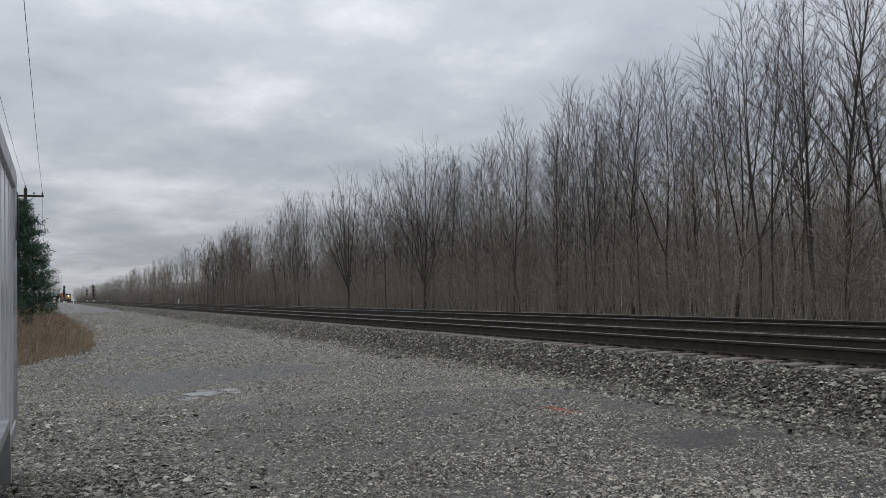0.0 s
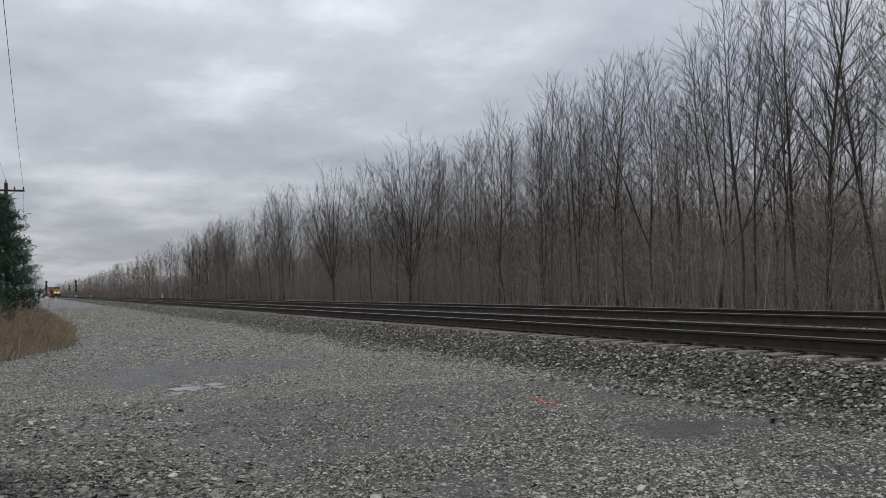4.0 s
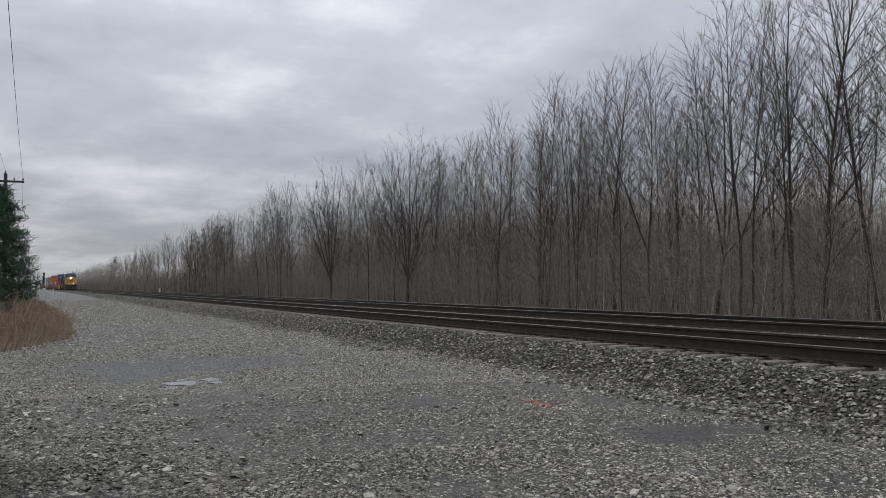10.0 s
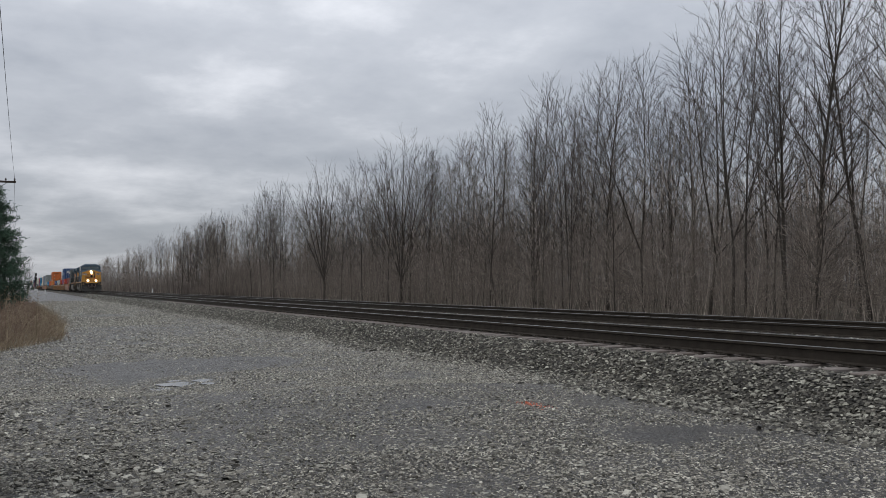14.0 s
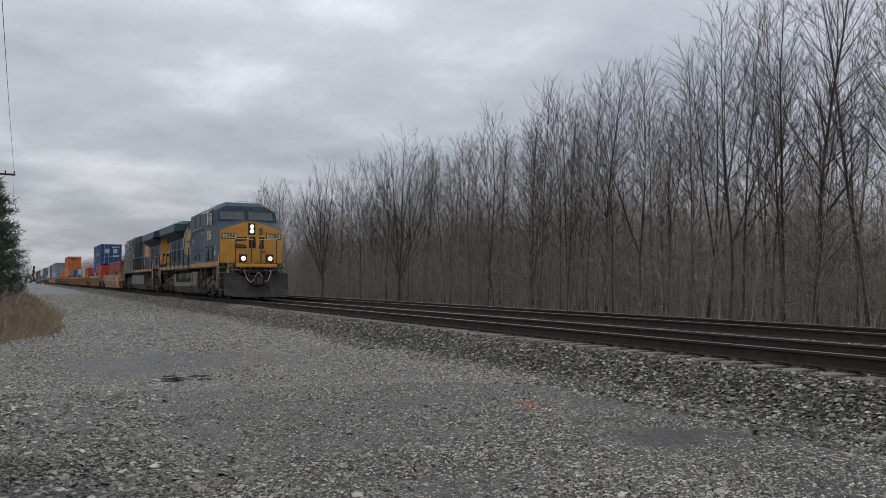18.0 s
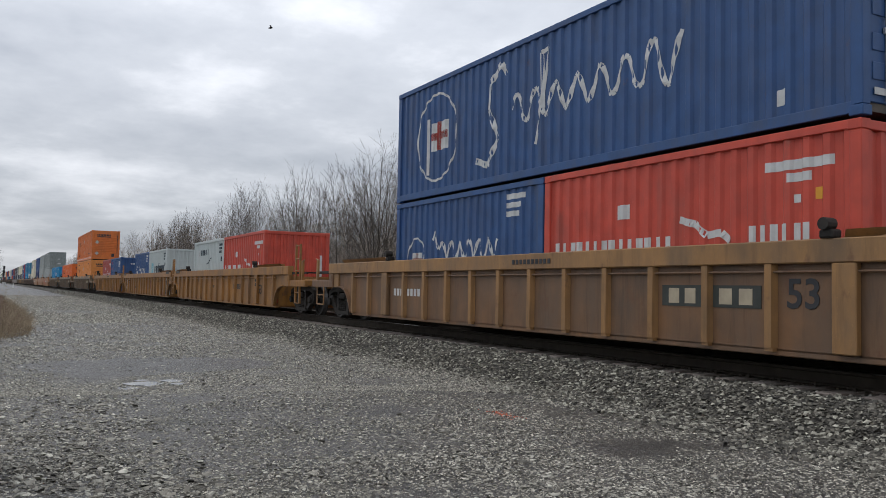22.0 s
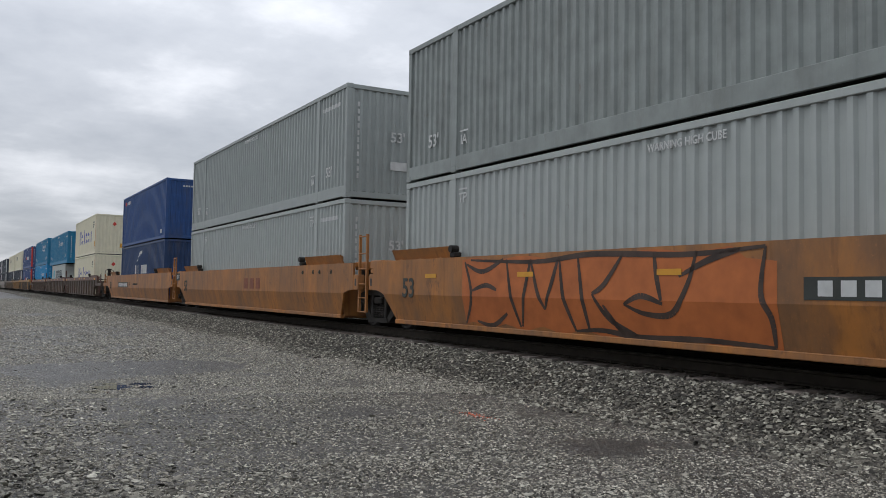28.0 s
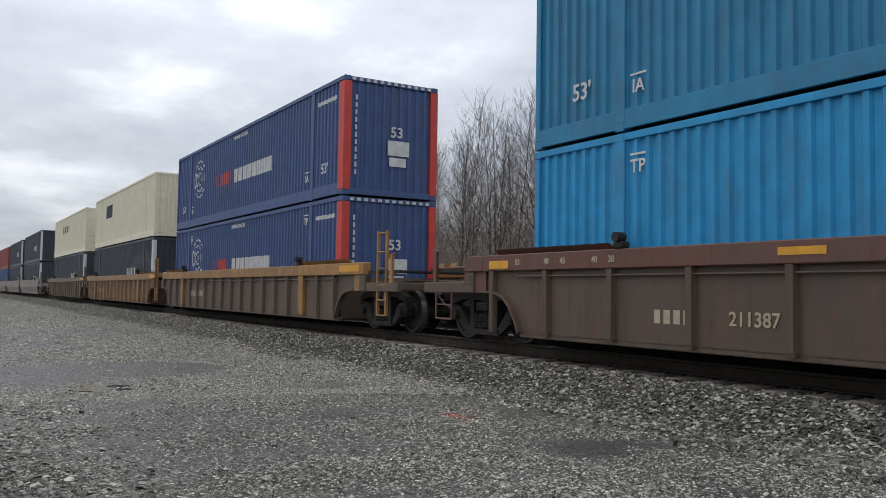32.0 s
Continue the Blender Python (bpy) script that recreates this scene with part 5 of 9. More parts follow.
# what rides in the train: middle of the car, car, boxes (length, height, colour, end, label, offset, level)
CARS = []
CARS.append((-55.6, "smooth", (0.35, 0.165, 0.058), (0.35, 0.165, 0.058), 1, 1, "dusty tan smooth-sided well car with spray-painted tags", [(L20, STD, TRITON, "corr", "dark red twenty-foot steel container", 2.95, 0), (L20, STD, TRITON, "corr", "dark red twenty-foot steel container", -3.15, 0)]))
CARS.append((-79.65, "ribbed", (0.19, 0.094, 0.040), (0.34, 0.175, 0.058), 1, 1, "rust-stained brown ribbed well car", [(L20, STD, RED, "corr", "bright red twenty-foot container with white lettering bars", 3.05, 0), (L20, STD, BLUE, "corr", "blue twenty-foot container with white lettering bars", -3.05, 0), (L40, STD, BLUE, "doors", "blue forty-foot container with a white script emblem, stacked on two others", 0, -1)]))
CARS.append((-102.9, "ribbed", TTX_YELLOW, TTX_YELLOW, 1, 0, "mustard-yellow ribbed articulated well car", [(L20, STD, RED, "corr", "bright red twenty-foot container with white lettering bars", 2.95, 0), (L20, STD, MAERSK, "corr", "pale grey twenty-foot container, dented", -2.95, 0)]))
CARS.append((-122.4, "ribbed", TTX_YELLOW, TTX_YELLOW, 0, 0, "mustard-yellow ribbed articulated well car", [(L20, STD, MAERSK, "corr", "pale grey twenty-foot container, rust-streaked", 3.05, 0), (L20, STD, BLUE, "corr", "blue twenty-foot container with white lettering bars", -3.05, 0)]))
CARS.append((-142.0, "ribbed", TTX_YELLOW, TTX_YELLOW, 0, 1, "mustard-yellow ribbed articulated well car", [(L20, STD, BLUE, "corr", "two-tone blue twenty-foot container", 3.05, 0), (L20, STD, (0.36, 0.06, 0.045), "corr", "faded red twenty-foot steel container", -3.0, 0)]))
CARS.append((-165.75, "ribbed", BROWN, (0.16, 0.105, 0.06), 1, 1, "grimy brown ribbed steel well car", [(L53, HC, (0.68, 0.25, 0.055), "ribs", "pale orange fifty-three-foot steel container", 0, 0), (L53, HC, ORANGE, "ribs", "orange fifty-three-foot container, stacked", 0, 1)]))
CARS.append((-189.4, "ribbed", BROWN, (0.15, 0.105, 0.065), 1, 1, "grimy brown ribbed steel well car", [(L53, HC, (0.7, 0.14, 0.02), "ribs", "bright orange fifty-three-foot steel container", 0, 0)]))
CARS.append((-213.2, "ribbed", BROWN, (0.16, 0.105, 0.06), 1, 1, "grimy brown ribbed steel well car", [(L53, HC, CYAN, "corr", "sky-blue fifty-three-foot steel container", 0, 0)]))
CARS.append((-237.0, "smooth", TTX_TAN, TTX_TAN, 1, 0, "tan smooth-sided articulated well car with spray-painted tags", [(L53, HC, GREY, "corr", "pale grey fifty-three-foot steel container", 0, 0), (L53, HC, (0.25, 0.278, 0.266), "corr", "grey fifty-three-foot container with rust streaks, stacked", 0, 1)]))
CARS.append((-256.5, "smooth", TTX_TAN, TTX_TAN, 0, 0, "tan smooth-sided articulated well car", [(L53, HC, GREY, "corr", "pale grey fifty-three-foot steel container", 0, 0), (L53, HC, (0.31, 0.34, 0.328), "corr", "grey fifty-three-foot container, stacked", 0, 1)]))
CARS.append((-276.35, "smooth", TTX_TAN, TTX_TAN, 0, 1, "tan smooth-sided articulated well car", [(L40, HC, (0.01, 0.04, 0.12), "corr", "navy forty-foot container with white emblem bars", 0, 0), (L40, HC, (0.012, 0.06, 0.20), "corr", "royal-blue forty-foot container, stacked", 0, 1)]))
CARS.append((-300.2, "ribbed", OXIDE, (0.13, 0.048, 0.034), 1, 0, "oxide-brown ribbed articulated well car", [(L40, HC, CREAM, "corr", "cream forty-foot container with large blue lettering bars", 0, 0), (L40, HC, CREAM, "corr", "cream forty-foot container with large blue lettering bars, stacked", 0, 1)]))
CARS.append((-319.8, "ribbed", OXIDE, (0.13, 0.048, 0.034), 0, 0, "oxide-brown ribbed articulated well car", [(L40, STD, (0.5, 0.53, 0.5), "doors", "pale grey forty-foot container with dark lettering bars", 0, 0), (L53, HC, TEAL, "corr", "teal-blue fifty-three-foot container, overhanging the one below", 0, -1)]))
CARS.append((-339.4, "ribbed", OXIDE, (0.13, 0.048, 0.034), 0, 1, "oxide-brown ribbed articulated well car", [(L53, HC, CYAN, "corr", "sky-blue fifty-three-foot steel container", 0, 0), (L53, HC, TEAL, "corr", "teal-blue fifty-three-foot container, stacked", 0, 1)]))
CARS.append((-363.1, "ribbed", (0.11, 0.075, 0.05), (0.36, 0.18, 0.05), 1, 0, "brown ribbed well car with a mustard top rail", [(L53, HC, PACER, "corr", "violet-blue fifty-three-foot container with red corner posts", 0, 0), (L53, HC, PACER, "corr", "violet-blue fifty-three-foot container with red corner posts, stacked", 0, 1)]))
CARS.append((-383.4, "ribbed", (0.15, 0.085, 0.04), (0.33, 0.17, 0.055), 0, 0, "brown ribbed well car with a mustard top rail", [(L53, HC, BLACKBLUE, "corr", "black-blue fifty-three-foot steel container", 0, 0), (L53, HC, CREAM, "corr", "cream fifty-three-foot container, rust-stained, stacked", 0, 1)]))
CARS.append((-403.6, "ribbed", (0.15, 0.085, 0.04), (0.15, 0.105, 0.065), 0, 1, "brown ribbed well car", [(L53, HC, BLACKBLUE, "corr", "black-blue fifty-three-foot steel container", 0, 0), (L53, HC, CREAM, "ribs", "cream fifty-three-foot container, stacked", 0, 1)]))
CARS.append((-430.2, "smooth", (0.24, 0.2, 0.17), (0.24, 0.2, 0.17), 1, 0, "grey-brown smooth-sided well car", [(L53, HC, BLACKBLUE, "corr", "black-blue fifty-three-foot steel container", 0, 0), (L53, HC, BLACKBLUE, "corr", "black-blue fifty-three-foot container, stacked", 0, 1)]))
CARS.append((-450.0, "smooth", (0.24, 0.2, 0.17), (0.24, 0.2, 0.17), 0, 0, "grey-brown smooth-sided well car", [(L53, HC, BLACKBLUE, "corr", "black-blue fifty-three-foot steel container", 0, 0), (L53, HC, BLACKBLUE, "corr", "black-blue fifty-three-foot container, stacked", 0, 1)]))
CARS.append((-469.7, "smooth", (0.24, 0.2, 0.17), (0.24, 0.2, 0.17), 0, 1, "grey-brown smooth-sided well car", [(L53, HC, PACER, "corr", "violet-blue fifty-three-foot steel container", 0, 0), (L53, HC, (0.25, 0.05, 0.04), "corr", "red fifty-three-foot container, stacked", 0, 1)]))
# the rest of the train, far up the line
FAR_BOXES = [(BLUE, RED), (GREY, GREY), (CREAM, NAVY), (TRITON, TEAL), (PACER, GREY), (ORANGE, ORANGE), (CREAM, BLACKBLUE), (MAERSK, BLUE)]
for i in range(11):
    a, c = FAR_BOXES[i % 8]
    CARS.append((-493.5 - 23.0 * i, "ribbed", BROWN, OXIDE, 1, 1, "grimy brown ribbed steel well car", [(L53, HC, c, "corr", "weathered fifty-three-foot steel container", 0, 0), (L53, HC, a, "corr", "weathered fifty-three-foot steel container, stacked", 0, 1)]))
BOXES, WELLS = [], []


def make_cars():
    for u, style, colour, sill, front, rear, label, boxes in CARS:
        WELLS.append(well_car(style, colour, sill, label, u, front, rear, 17 if style == "ribbed" and colour != OXIDE else 13))
        top = 0
        for L, H, c, end, text, off, level in boxes:
            z = LOW if level == 0 else LOW + top + 0.03
            top = H if level == 0 else top
            W = 2.591 if L == L53 else 2.438
            BOXES.append(shipping_container(L, H, W, c, end, text, u + off, z))


make_cars()


# ---- lettering that can be read, and plain bars for the rest ----
@functools.lru_cache(None)
def text_mesh(text, material, thick=0.004):
    c = bpy.data.curves.new("lettering", "FONT")
    c.body, c.align_x, c.align_y, c.size, c.extrude = text, "CENTER", "CENTER", 1.0, thick
    c.offset = 0.016
    c.resolution_u = 3
    ob = bpy.data.objects.new("lettering", c)
    me = bpy.data.meshes.new_from_object(ob)
    bpy.data.objects.remove(ob)
    me.materials.clear()
    me.materials.append(material)
    return me


def lettering(text, size, material, parent, at, wide=1.0):
    """Writing that stands upright on a face; at: a pose whose x runs along the line and whose z looks out of the face."""
    return part("lettering", text_mesh(text, material), None, parent, at=at @ Matrix.Diagonal((size * wide, size, 1, 1)))


def on_side(x, z, y):
    """On a wall that looks towards -y."""
    return Matrix.Translation((x, y, z)) @ pose(0, 0, 0, 90, 0, 0)


def on_front(y, z, x):
    """On a wall that looks towards +x."""
    return Matrix.Translation((x, y, z)) @ pose(0, 0, 0, 0, 0, 90) @ pose(0, 0, 0, 90, 0, 0)


# ---- locomotives ----
LB, LY = (0.019, 0.058, 0.092), (0.62, 0.29, 0.035)
M["loco_blue"] = surf("dusty_dark_blue_paint", LB, 0.5, spec=0.28, vary=0.15, scale=2, bump=0.04, grime=(0.060, 0.078, 0.084), grime_at=0.60, grime_scale=0.9, streak=2.5)
M["loco_dirty"] = surf("heavily_dusted_blue_paint", (0.068, 0.086, 0.094), 0.7, spec=0.2, vary=0.18, scale=2, bump=0.04, grime=(0.165, 0.152, 0.128), grime_at=0.5, grime_scale=0.7, streak=0.7)
M["loco_yellow"] = surf("golden_yellow_paint", LY, 0.45, vary=0.08, scale=2, bump=0.03, grime=(0.42, 0.2, 0.04), grime_at=0.66, grime_scale=1.5, streak=3)
M["loco_stripe"] = surf("grimy_yellow_stripe", (0.48, 0.22, 0.03), 0.55, vary=0.1, scale=2, bump=0.03, grime=(0.16, 0.10, 0.05), grime_at=0.56, grime_scale=1.2, streak=1)
M["emblem_yellow"] = surf("dulled_yellow_emblem_paint", (0.46, 0.28, 0.055), 0.6, vary=0.12, scale=2, bump=0.02, grime=(0.2, 0.15, 0.06), grime_at=0.62, grime_scale=1.2, streak=2)
M["loco_orange"] = surf("faded_orange_paint", (0.62, 0.24, 0.05), 0.55, vary=0.1, bump=0.02)
M["faded_number"] = surf("faded_orange_numerals", (0.27, 0.16, 0.08), 0.65, vary=0.2, bump=0.02)
M["tank"] = surf("dusty_fuel_tank", (0.118, 0.106, 0.076), 0.55, vary=0.2, scale=2, bump=0.06, grime=(0.035, 0.033, 0.03), grime_at=0.57, grime_scale=1.0, streak=2)
M["truck"] = surf("dust_covered_truck", (0.115, 0.100, 0.078), 0.8, vary=0.25, scale=4, bump=0.15, grime=(0.04, 0.036, 0.032), grime_at=0.52, grime_scale=3)
M["plow"] = surf("dusty_black_plow", (0.028, 0.025, 0.022), 0.7, vary=0.35, scale=2, bump=0.1, grime=(0.075, 0.064, 0.05), grime_at=0.58, grime_scale=1.5)
M["under"] = surf("black_underframe", (0.018, 0.017, 0.016), 0.8, vary=0.3, bump=0.05)
M["glass"] = surf("dark_cab_glass", (0.04, 0.05, 0.05), 0.08, vary=0.1, bump=0, spec=0.8)
M["glass_front"] = surf("greenish_windshield_glass", (0.07, 0.09, 0.088), 0.12, vary=0.1, bump=0, spec=0.8)
M["hand_yellow"] = surf("pale_yellow_handrail", (0.62, 0.42, 0.16), 0.5, vary=0.2, bump=0)
M["hand_rust"] = surf("rusty_handrail_post", (0.13, 0.07, 0.035), 0.7, vary=0.25, bump=0.05)
M["rail_grey"] = surf("grey_handrail", (0.16, 0.17, 0.17), 0.5, vary=0.2, bump=0)
M["lamp"] = glow("lit_headlamp", (1.0, 0.80, 0.50), 130.0)
M["lit_lens"] = glow("lit_lamp_lens", (1.0, 0.86, 0.66), 0.5)
M["lens"] = surf("clear_lamp_lens", (0.55, 0.55, 0.53), 0.15, vary=0.1, bump=0, spec=0.8)
M["board"] = surf("cream_number_panel", (0.55, 0.50, 0.38), 0.5, vary=0.1, bump=0)
M["tag_white"] = surf("white_stencil_plate", (0.6, 0.6, 0.58), 0.6, vary=0.15, bump=0)
M["step"] = surf("worn_step_edge", (0.15, 0.135, 0.115), 0.7, 0.1, vary=0.25, bump=0.1)
M["hose"] = surf("faded_red_air_hose", (0.35, 0.10, 0.10), 0.6, vary=0.3, bump=0)
M["hose_pale"] = surf("pale_pink_air_hose", (0.36, 0.24, 0.23), 0.6, vary=0.3, bump=0)


def loft(sections):
    """Closed rings of points (all alike in count), skinned one to the next and closed at both ends."""
    n, v, f = len(sections[0]), [], []
    for s in sections:
        v += s
    for i in range(len(sections) - 1):
        f += [(i * n + j, i * n + (j + 1) % n, (i + 1) * n + (j + 1) % n, (i + 1) * n + j) for j in range(n)]
    f += [tuple(range(n)), tuple(range(len(v) - 1, len(v) - n - 1, -1))]
    return Form().add(v, f)


def hood_ring(x, half, z0, z1, chamfer, drop):
    return [(x, -half, z0), (x, -half, z1 - drop), (x, -half + chamfer, z1), (x, half - chamfer, z1), (x, half, z1 - drop), (x, half, z0)]


def louvre(parent, x0, x1, z0, z1, y, n=9, name="louvre"):
    f = Form().box(x0 - 0.03, x1 + 0.03, y - 0.012, y + 0.01, z0 - 0.03, z1 + 0.03)
    p = part(name, f, M["black"], parent)
    h = (z1 - z0) / n
    slat = Form().prism([(y - 0.014, 0), (y - 0.05, -h * 0.35), (y - 0.05, -h * 0.2), (y - 0.014, h * 0.4)], x0, x1, "x").mesh("slat", parent.data.materials[0] if parent.data else M["loco_blue"])
    for i in range(n):
        part("slat", slat, None, p, at=pose(0, 0, z0 + (i + 0.4) * h))
    return p


def loco_truck(loco, x):
    t = part("truck", Form().box(-2.6, 2.6, -0.55, 0.55, 0.55, 0.95, 0.05), M["under"], loco, "dust-covered three-axle truck", pose(x, 0, 0))
    prof = [(-2.75, 0.62), (-2.75, 0.92), (-2.45, 1.0), (-0.6, 1.0), (-0.25, 1.08), (0.25, 1.08), (0.6, 1.0), (2.45, 1.0), (2.75, 0.92), (2.75, 0.62), (2.2, 0.60), (1.75, 0.78), (1.35, 0.52), (0.72, 0.50), (0.45, 0.72), (-0.45, 0.72), (-0.72, 0.50), (-1.35, 0.52), (-1.75, 0.78), (-2.2, 0.60)]
    if "loco_frame" not in BOX:
        BOX["loco_frame"] = Form().prism(prof, -0.08, 0.08, "y").mesh("side_frame", M["truck"])
        b = Form().box(-0.24, 0.24, -0.16, 0.05, 0.30, 0.72, 0.05).rod((0, -0.27, 0.52), (0, 0, 0.52), 0.15, 14).rod((0, -0.30, 0.52), (0, -0.26, 0.52), 0.09, 10)
        b.box(-0.30, 0.30, -0.10, 0.05, 0.22, 0.31, 0.02)
        BOX["journal"] = b.mesh("axle_box", M["truck"])
        s = Form()
        s.lathe((0, -0.07, 0.40), (0, 0.04, 1), [(0.028 * k, 0.093 if k % 2 else 0.066) for k in range(13)], 12)
        BOX["loco_spring"] = s.mesh("spring", M["steel_dark"])
        c = Form().rod((-0.22, -0.12, 1.02), (0.22, -0.12, 1.02), 0.12, 12).rod((0.22, -0.12, 1.02), (0.45, -0.12, 0.98), 0.025, 6).pipe([(0.45, -0.12, 0.98), (0.55, -0.12, 0.6), (0.5, -0.1, 0.42)], 0.03)
        BOX["brake"] = c.mesh("brake_cylinder", M["truck"])
        R = 0.533
        BOX["loco_wheel"] = Form().lathe((0, 0, 0), (0, 1, 0), [(-0.07, 0.14), (-0.02, 0.18), (-0.01, R - 0.1), (-0.068, R - 0.07), (-0.068, R - 0.01), (0.05, R), (0.05, R + 0.026), (0.07, R + 0.02), (0.07, R - 0.08), (0.02, R - 0.11), (0.02, 0.18)], 28).mesh("wheel", M["wheel"])
        brace = Form().prism([(-1.3, 0.60), (-1.15, 0.60), (-0.25, 0.96), (0.25, 0.96), (1.15, 0.60), (1.3, 0.60), (0.3, 1.06), (-0.3, 1.06)], -0.14, -0.08, "y")
        BOX["brace"] = brace.mesh("frame_brace", M["truck"])
        p = Form().pipe([(-2.5, -0.12, 1.08), (-1.2, -0.12, 1.12), (-0.9, -0.12, 1.04), (0.9, -0.12, 1.04), (1.2, -0.12, 1.12), (2.5, -0.12, 1.08)], 0.018)
        p.pipe([(-2.0, -0.1, 1.0), (-1.7, -0.14, 1.25), (-0.5, -0.14, 1.28)], 0.016).pipe([(0.6, -0.14, 1.25), (1.6, -0.14, 1.3), (2.2, -0.1, 1.1)], 0.016)
        BOX["brake_pipe"] = p.mesh("brake_pipe", M["truck"])
        BOX["sand_pipe"] = Form().pipe([(0, 0, 1.3), (0.03, -0.03, 0.9), (-0.12, 0.02, 0.3), (-0.2, 0.05, 0.12)], 0.022).mesh("sand_pipe", M["steel_dark"])
    for s in (-1, 1):
        side = pose(0, s * 1.12, 0, 0, 0, 0 if s < 0 else 180)
        fr = part("side_frame", BOX["loco_frame"], None, t, at=side)
        part("frame_brace", BOX["brace"], None, t, at=side)
        part("brake_pipe", BOX["brake_pipe"], None, t, at=side)
        for a in (-1.98, 0, 1.98):
            part("axle_box", BOX["journal"], None, t, at=pose(a, s * 1.12, 0, 0, 0, 0 if s < 0 else 180))
            part("wheel", BOX["loco_wheel"], None, t, at=pose(a, s * 0.755, 0.533, 0, 0, 0 if s < 0 else 180))
        for a in (-1.1, -0.9, 0.9, 1.1):
            part("spring", BOX["loco_spring"], None, t, at=side @ pose(a, 0.02, -0.04))
        for a in (-2.2, 0.95, 2.1):
            part("brake_cylinder", BOX["brake"], None, t, at=side @ pose(a, -0.02, 0.0))
        for a in (-2.75, 2.75):
            part("sand_pipe", BOX["sand_pipe"], None, t, at=side @ pose(a, 0, 0))
    for a in (-1.98, 0, 1.98):
        part("axle", Form().rod((a, -0.9, 0.533), (a, 0.9, 0.533), 0.1, 10), M["wheel"], t)


def locomotive(label, u, lead):
    """A six-axle road locomotive with a wide cab. Its nose is at x = 0; the rest lies towards -x; origin on the rail."""
    lo = thing("locomotive", label, "locomotive", pose(0, 0, 0), "locomotives of the train")
    blue, side = M["loco_blue"], M["loco_blue"] if lead else M["loco_dirty"]
    # underframe and deck
    part("underframe", Form().box(-19.4, 0.0, -0.9, 0.9, 0.95, 1.52).box(-19.6, 0.1, -1.5, 1.5, 1.50, 1.58), M["under"], lo)
    for s in (-1, 1):
        part("deck_edge", Form().box(-19.6, -7.7, s * 1.55 - 0.02, s * 1.55 + 0.02, 1.56, 1.74, 0.008), M["loco_stripe"], lo, "grimy yellow side stripe")
        part("sill_stripe", Form().box(-7.7, 0.0, s * 1.515 - 0.012, s * 1.515 + 0.012, 1.56, 1.78, 0.006), M["loco_stripe"] if lead else M["loco_dirty"], lo, "grimy yellow side stripe" if lead else "side stripe hidden under grime")
    part("deck", Form().box(-19.6, 0.0, -1.52, 1.52, 1.58, 1.70), M["under"], lo)
    # nose with a sloping top, in front of the windshield
    nose = loft([
        [(0.0, -1.5, 1.70), (0.0, -1.5, 3.27), (0.0, -0.35, 3.66), (0.0, 0.35, 3.66), (0.0, 1.5, 3.27), (0.0, 1.5, 1.70)],
        [(-1.02, -1.5, 1.70), (-1.02, -1.5, 3.72), (-1.02, -0.35, 3.80), (-1.02, 0.35, 3.80), (-1.02, 1.5, 3.72), (-1.02, 1.5, 1.70)]])
    nose_ob = part("nose", nose, side, lo, "short hood of the cab")
    face = Form().prism([(-1.49, 1.72), (1.49, 1.72), (1.49, 3.26), (0.36, 3.645), (-0.36, 3.645), (-1.49, 3.26)], 0.0, 0.012, "x")
    part("nose_face", face, M["loco_yellow"], lo, "golden yellow nose face")
    cab = loft([
        [(-1.02, -1.5, 1.70), (-1.02, -1.5, 3.72), (-1.02, -0.95, 3.76), (-1.02, 0.95, 3.76), (-1.02, 1.5, 3.72), (-1.02, 1.5, 1.70)],
        [(-1.36, -1.5, 1.70), (-1.36, -1.5, 4.26), (-1.36, -0.95, 4.52), (-1.36, 0.95, 4.52), (-1.36, 1.5, 4.26), (-1.36, 1.5, 1.70)],
        hood_ring(-1.75, 1.5, 1.70, 4.72, 0.62, 0.34),
        hood_ring(-3.5, 1.5, 1.70, 4.72, 0.55, 0.34)])
    cab_ob = part("cab", cab, side, lo)
    for s in (-1, 1):
        # windshields with a frame, visor and wipers
        def onws(y, h):
            return (-1.02 - 0.34 * (h - 3.74) / 0.82 + 0.02, s * y, h)
        for name, m, e, o in (("windshield_frame", M["black"], 0.05, 0.008), ("windshield", M["glass_front"], 0.0, 0.018)):
            y0, y1, za, zb = 0.10 - e, 1.28 + e, 3.83 - e, 4.27 + e
            q = [onws(y0, za), onws(y1, za), onws(y1, zb - 0.06), onws(y0, zb)]
            part(name, Form().add([(x + o, y, z) for x, y, z in q] + [(x - 0.03, y, z) for x, y, z in q], [(0, 1, 2, 3), (7, 6, 5, 4), (0, 4, 5, 1), (1, 5, 6, 2), (2, 6, 7, 3), (3, 7, 4, 0)]), m, cab_ob)
        part("visor", Form().pipe([onws(0.16, 4.27), (-1.06, s * 0.16, 4.40), (-1.06, s * 1.15, 4.38), onws(1.15, 4.25)], 0.014), M["loco_blue"], cab_ob)
        for y in (0.45, 0.95):
            part("wiper", Form().pipe([onws(y, 4.3), tuple(a + b for a, b in zip(onws(y + 0.12, 4.0), (0.03, 0, 0)))], 0.012), M["black"], cab_ob)
        # side windows
        w = part("cab_window", Form().box(-3.2, -1.95, s * 1.5 - 0.02, s * 1.5 + 0.02, 3.66, 4.22, 0.01), M["glass"], cab_ob)
        fr = Form()
        for x in (-3.22, -2.6, -1.97):
            fr.box(x - 0.025, x + 0.025, s * 1.5 - 0.03, s * 1.5 + 0.03, 3.62, 4.25)
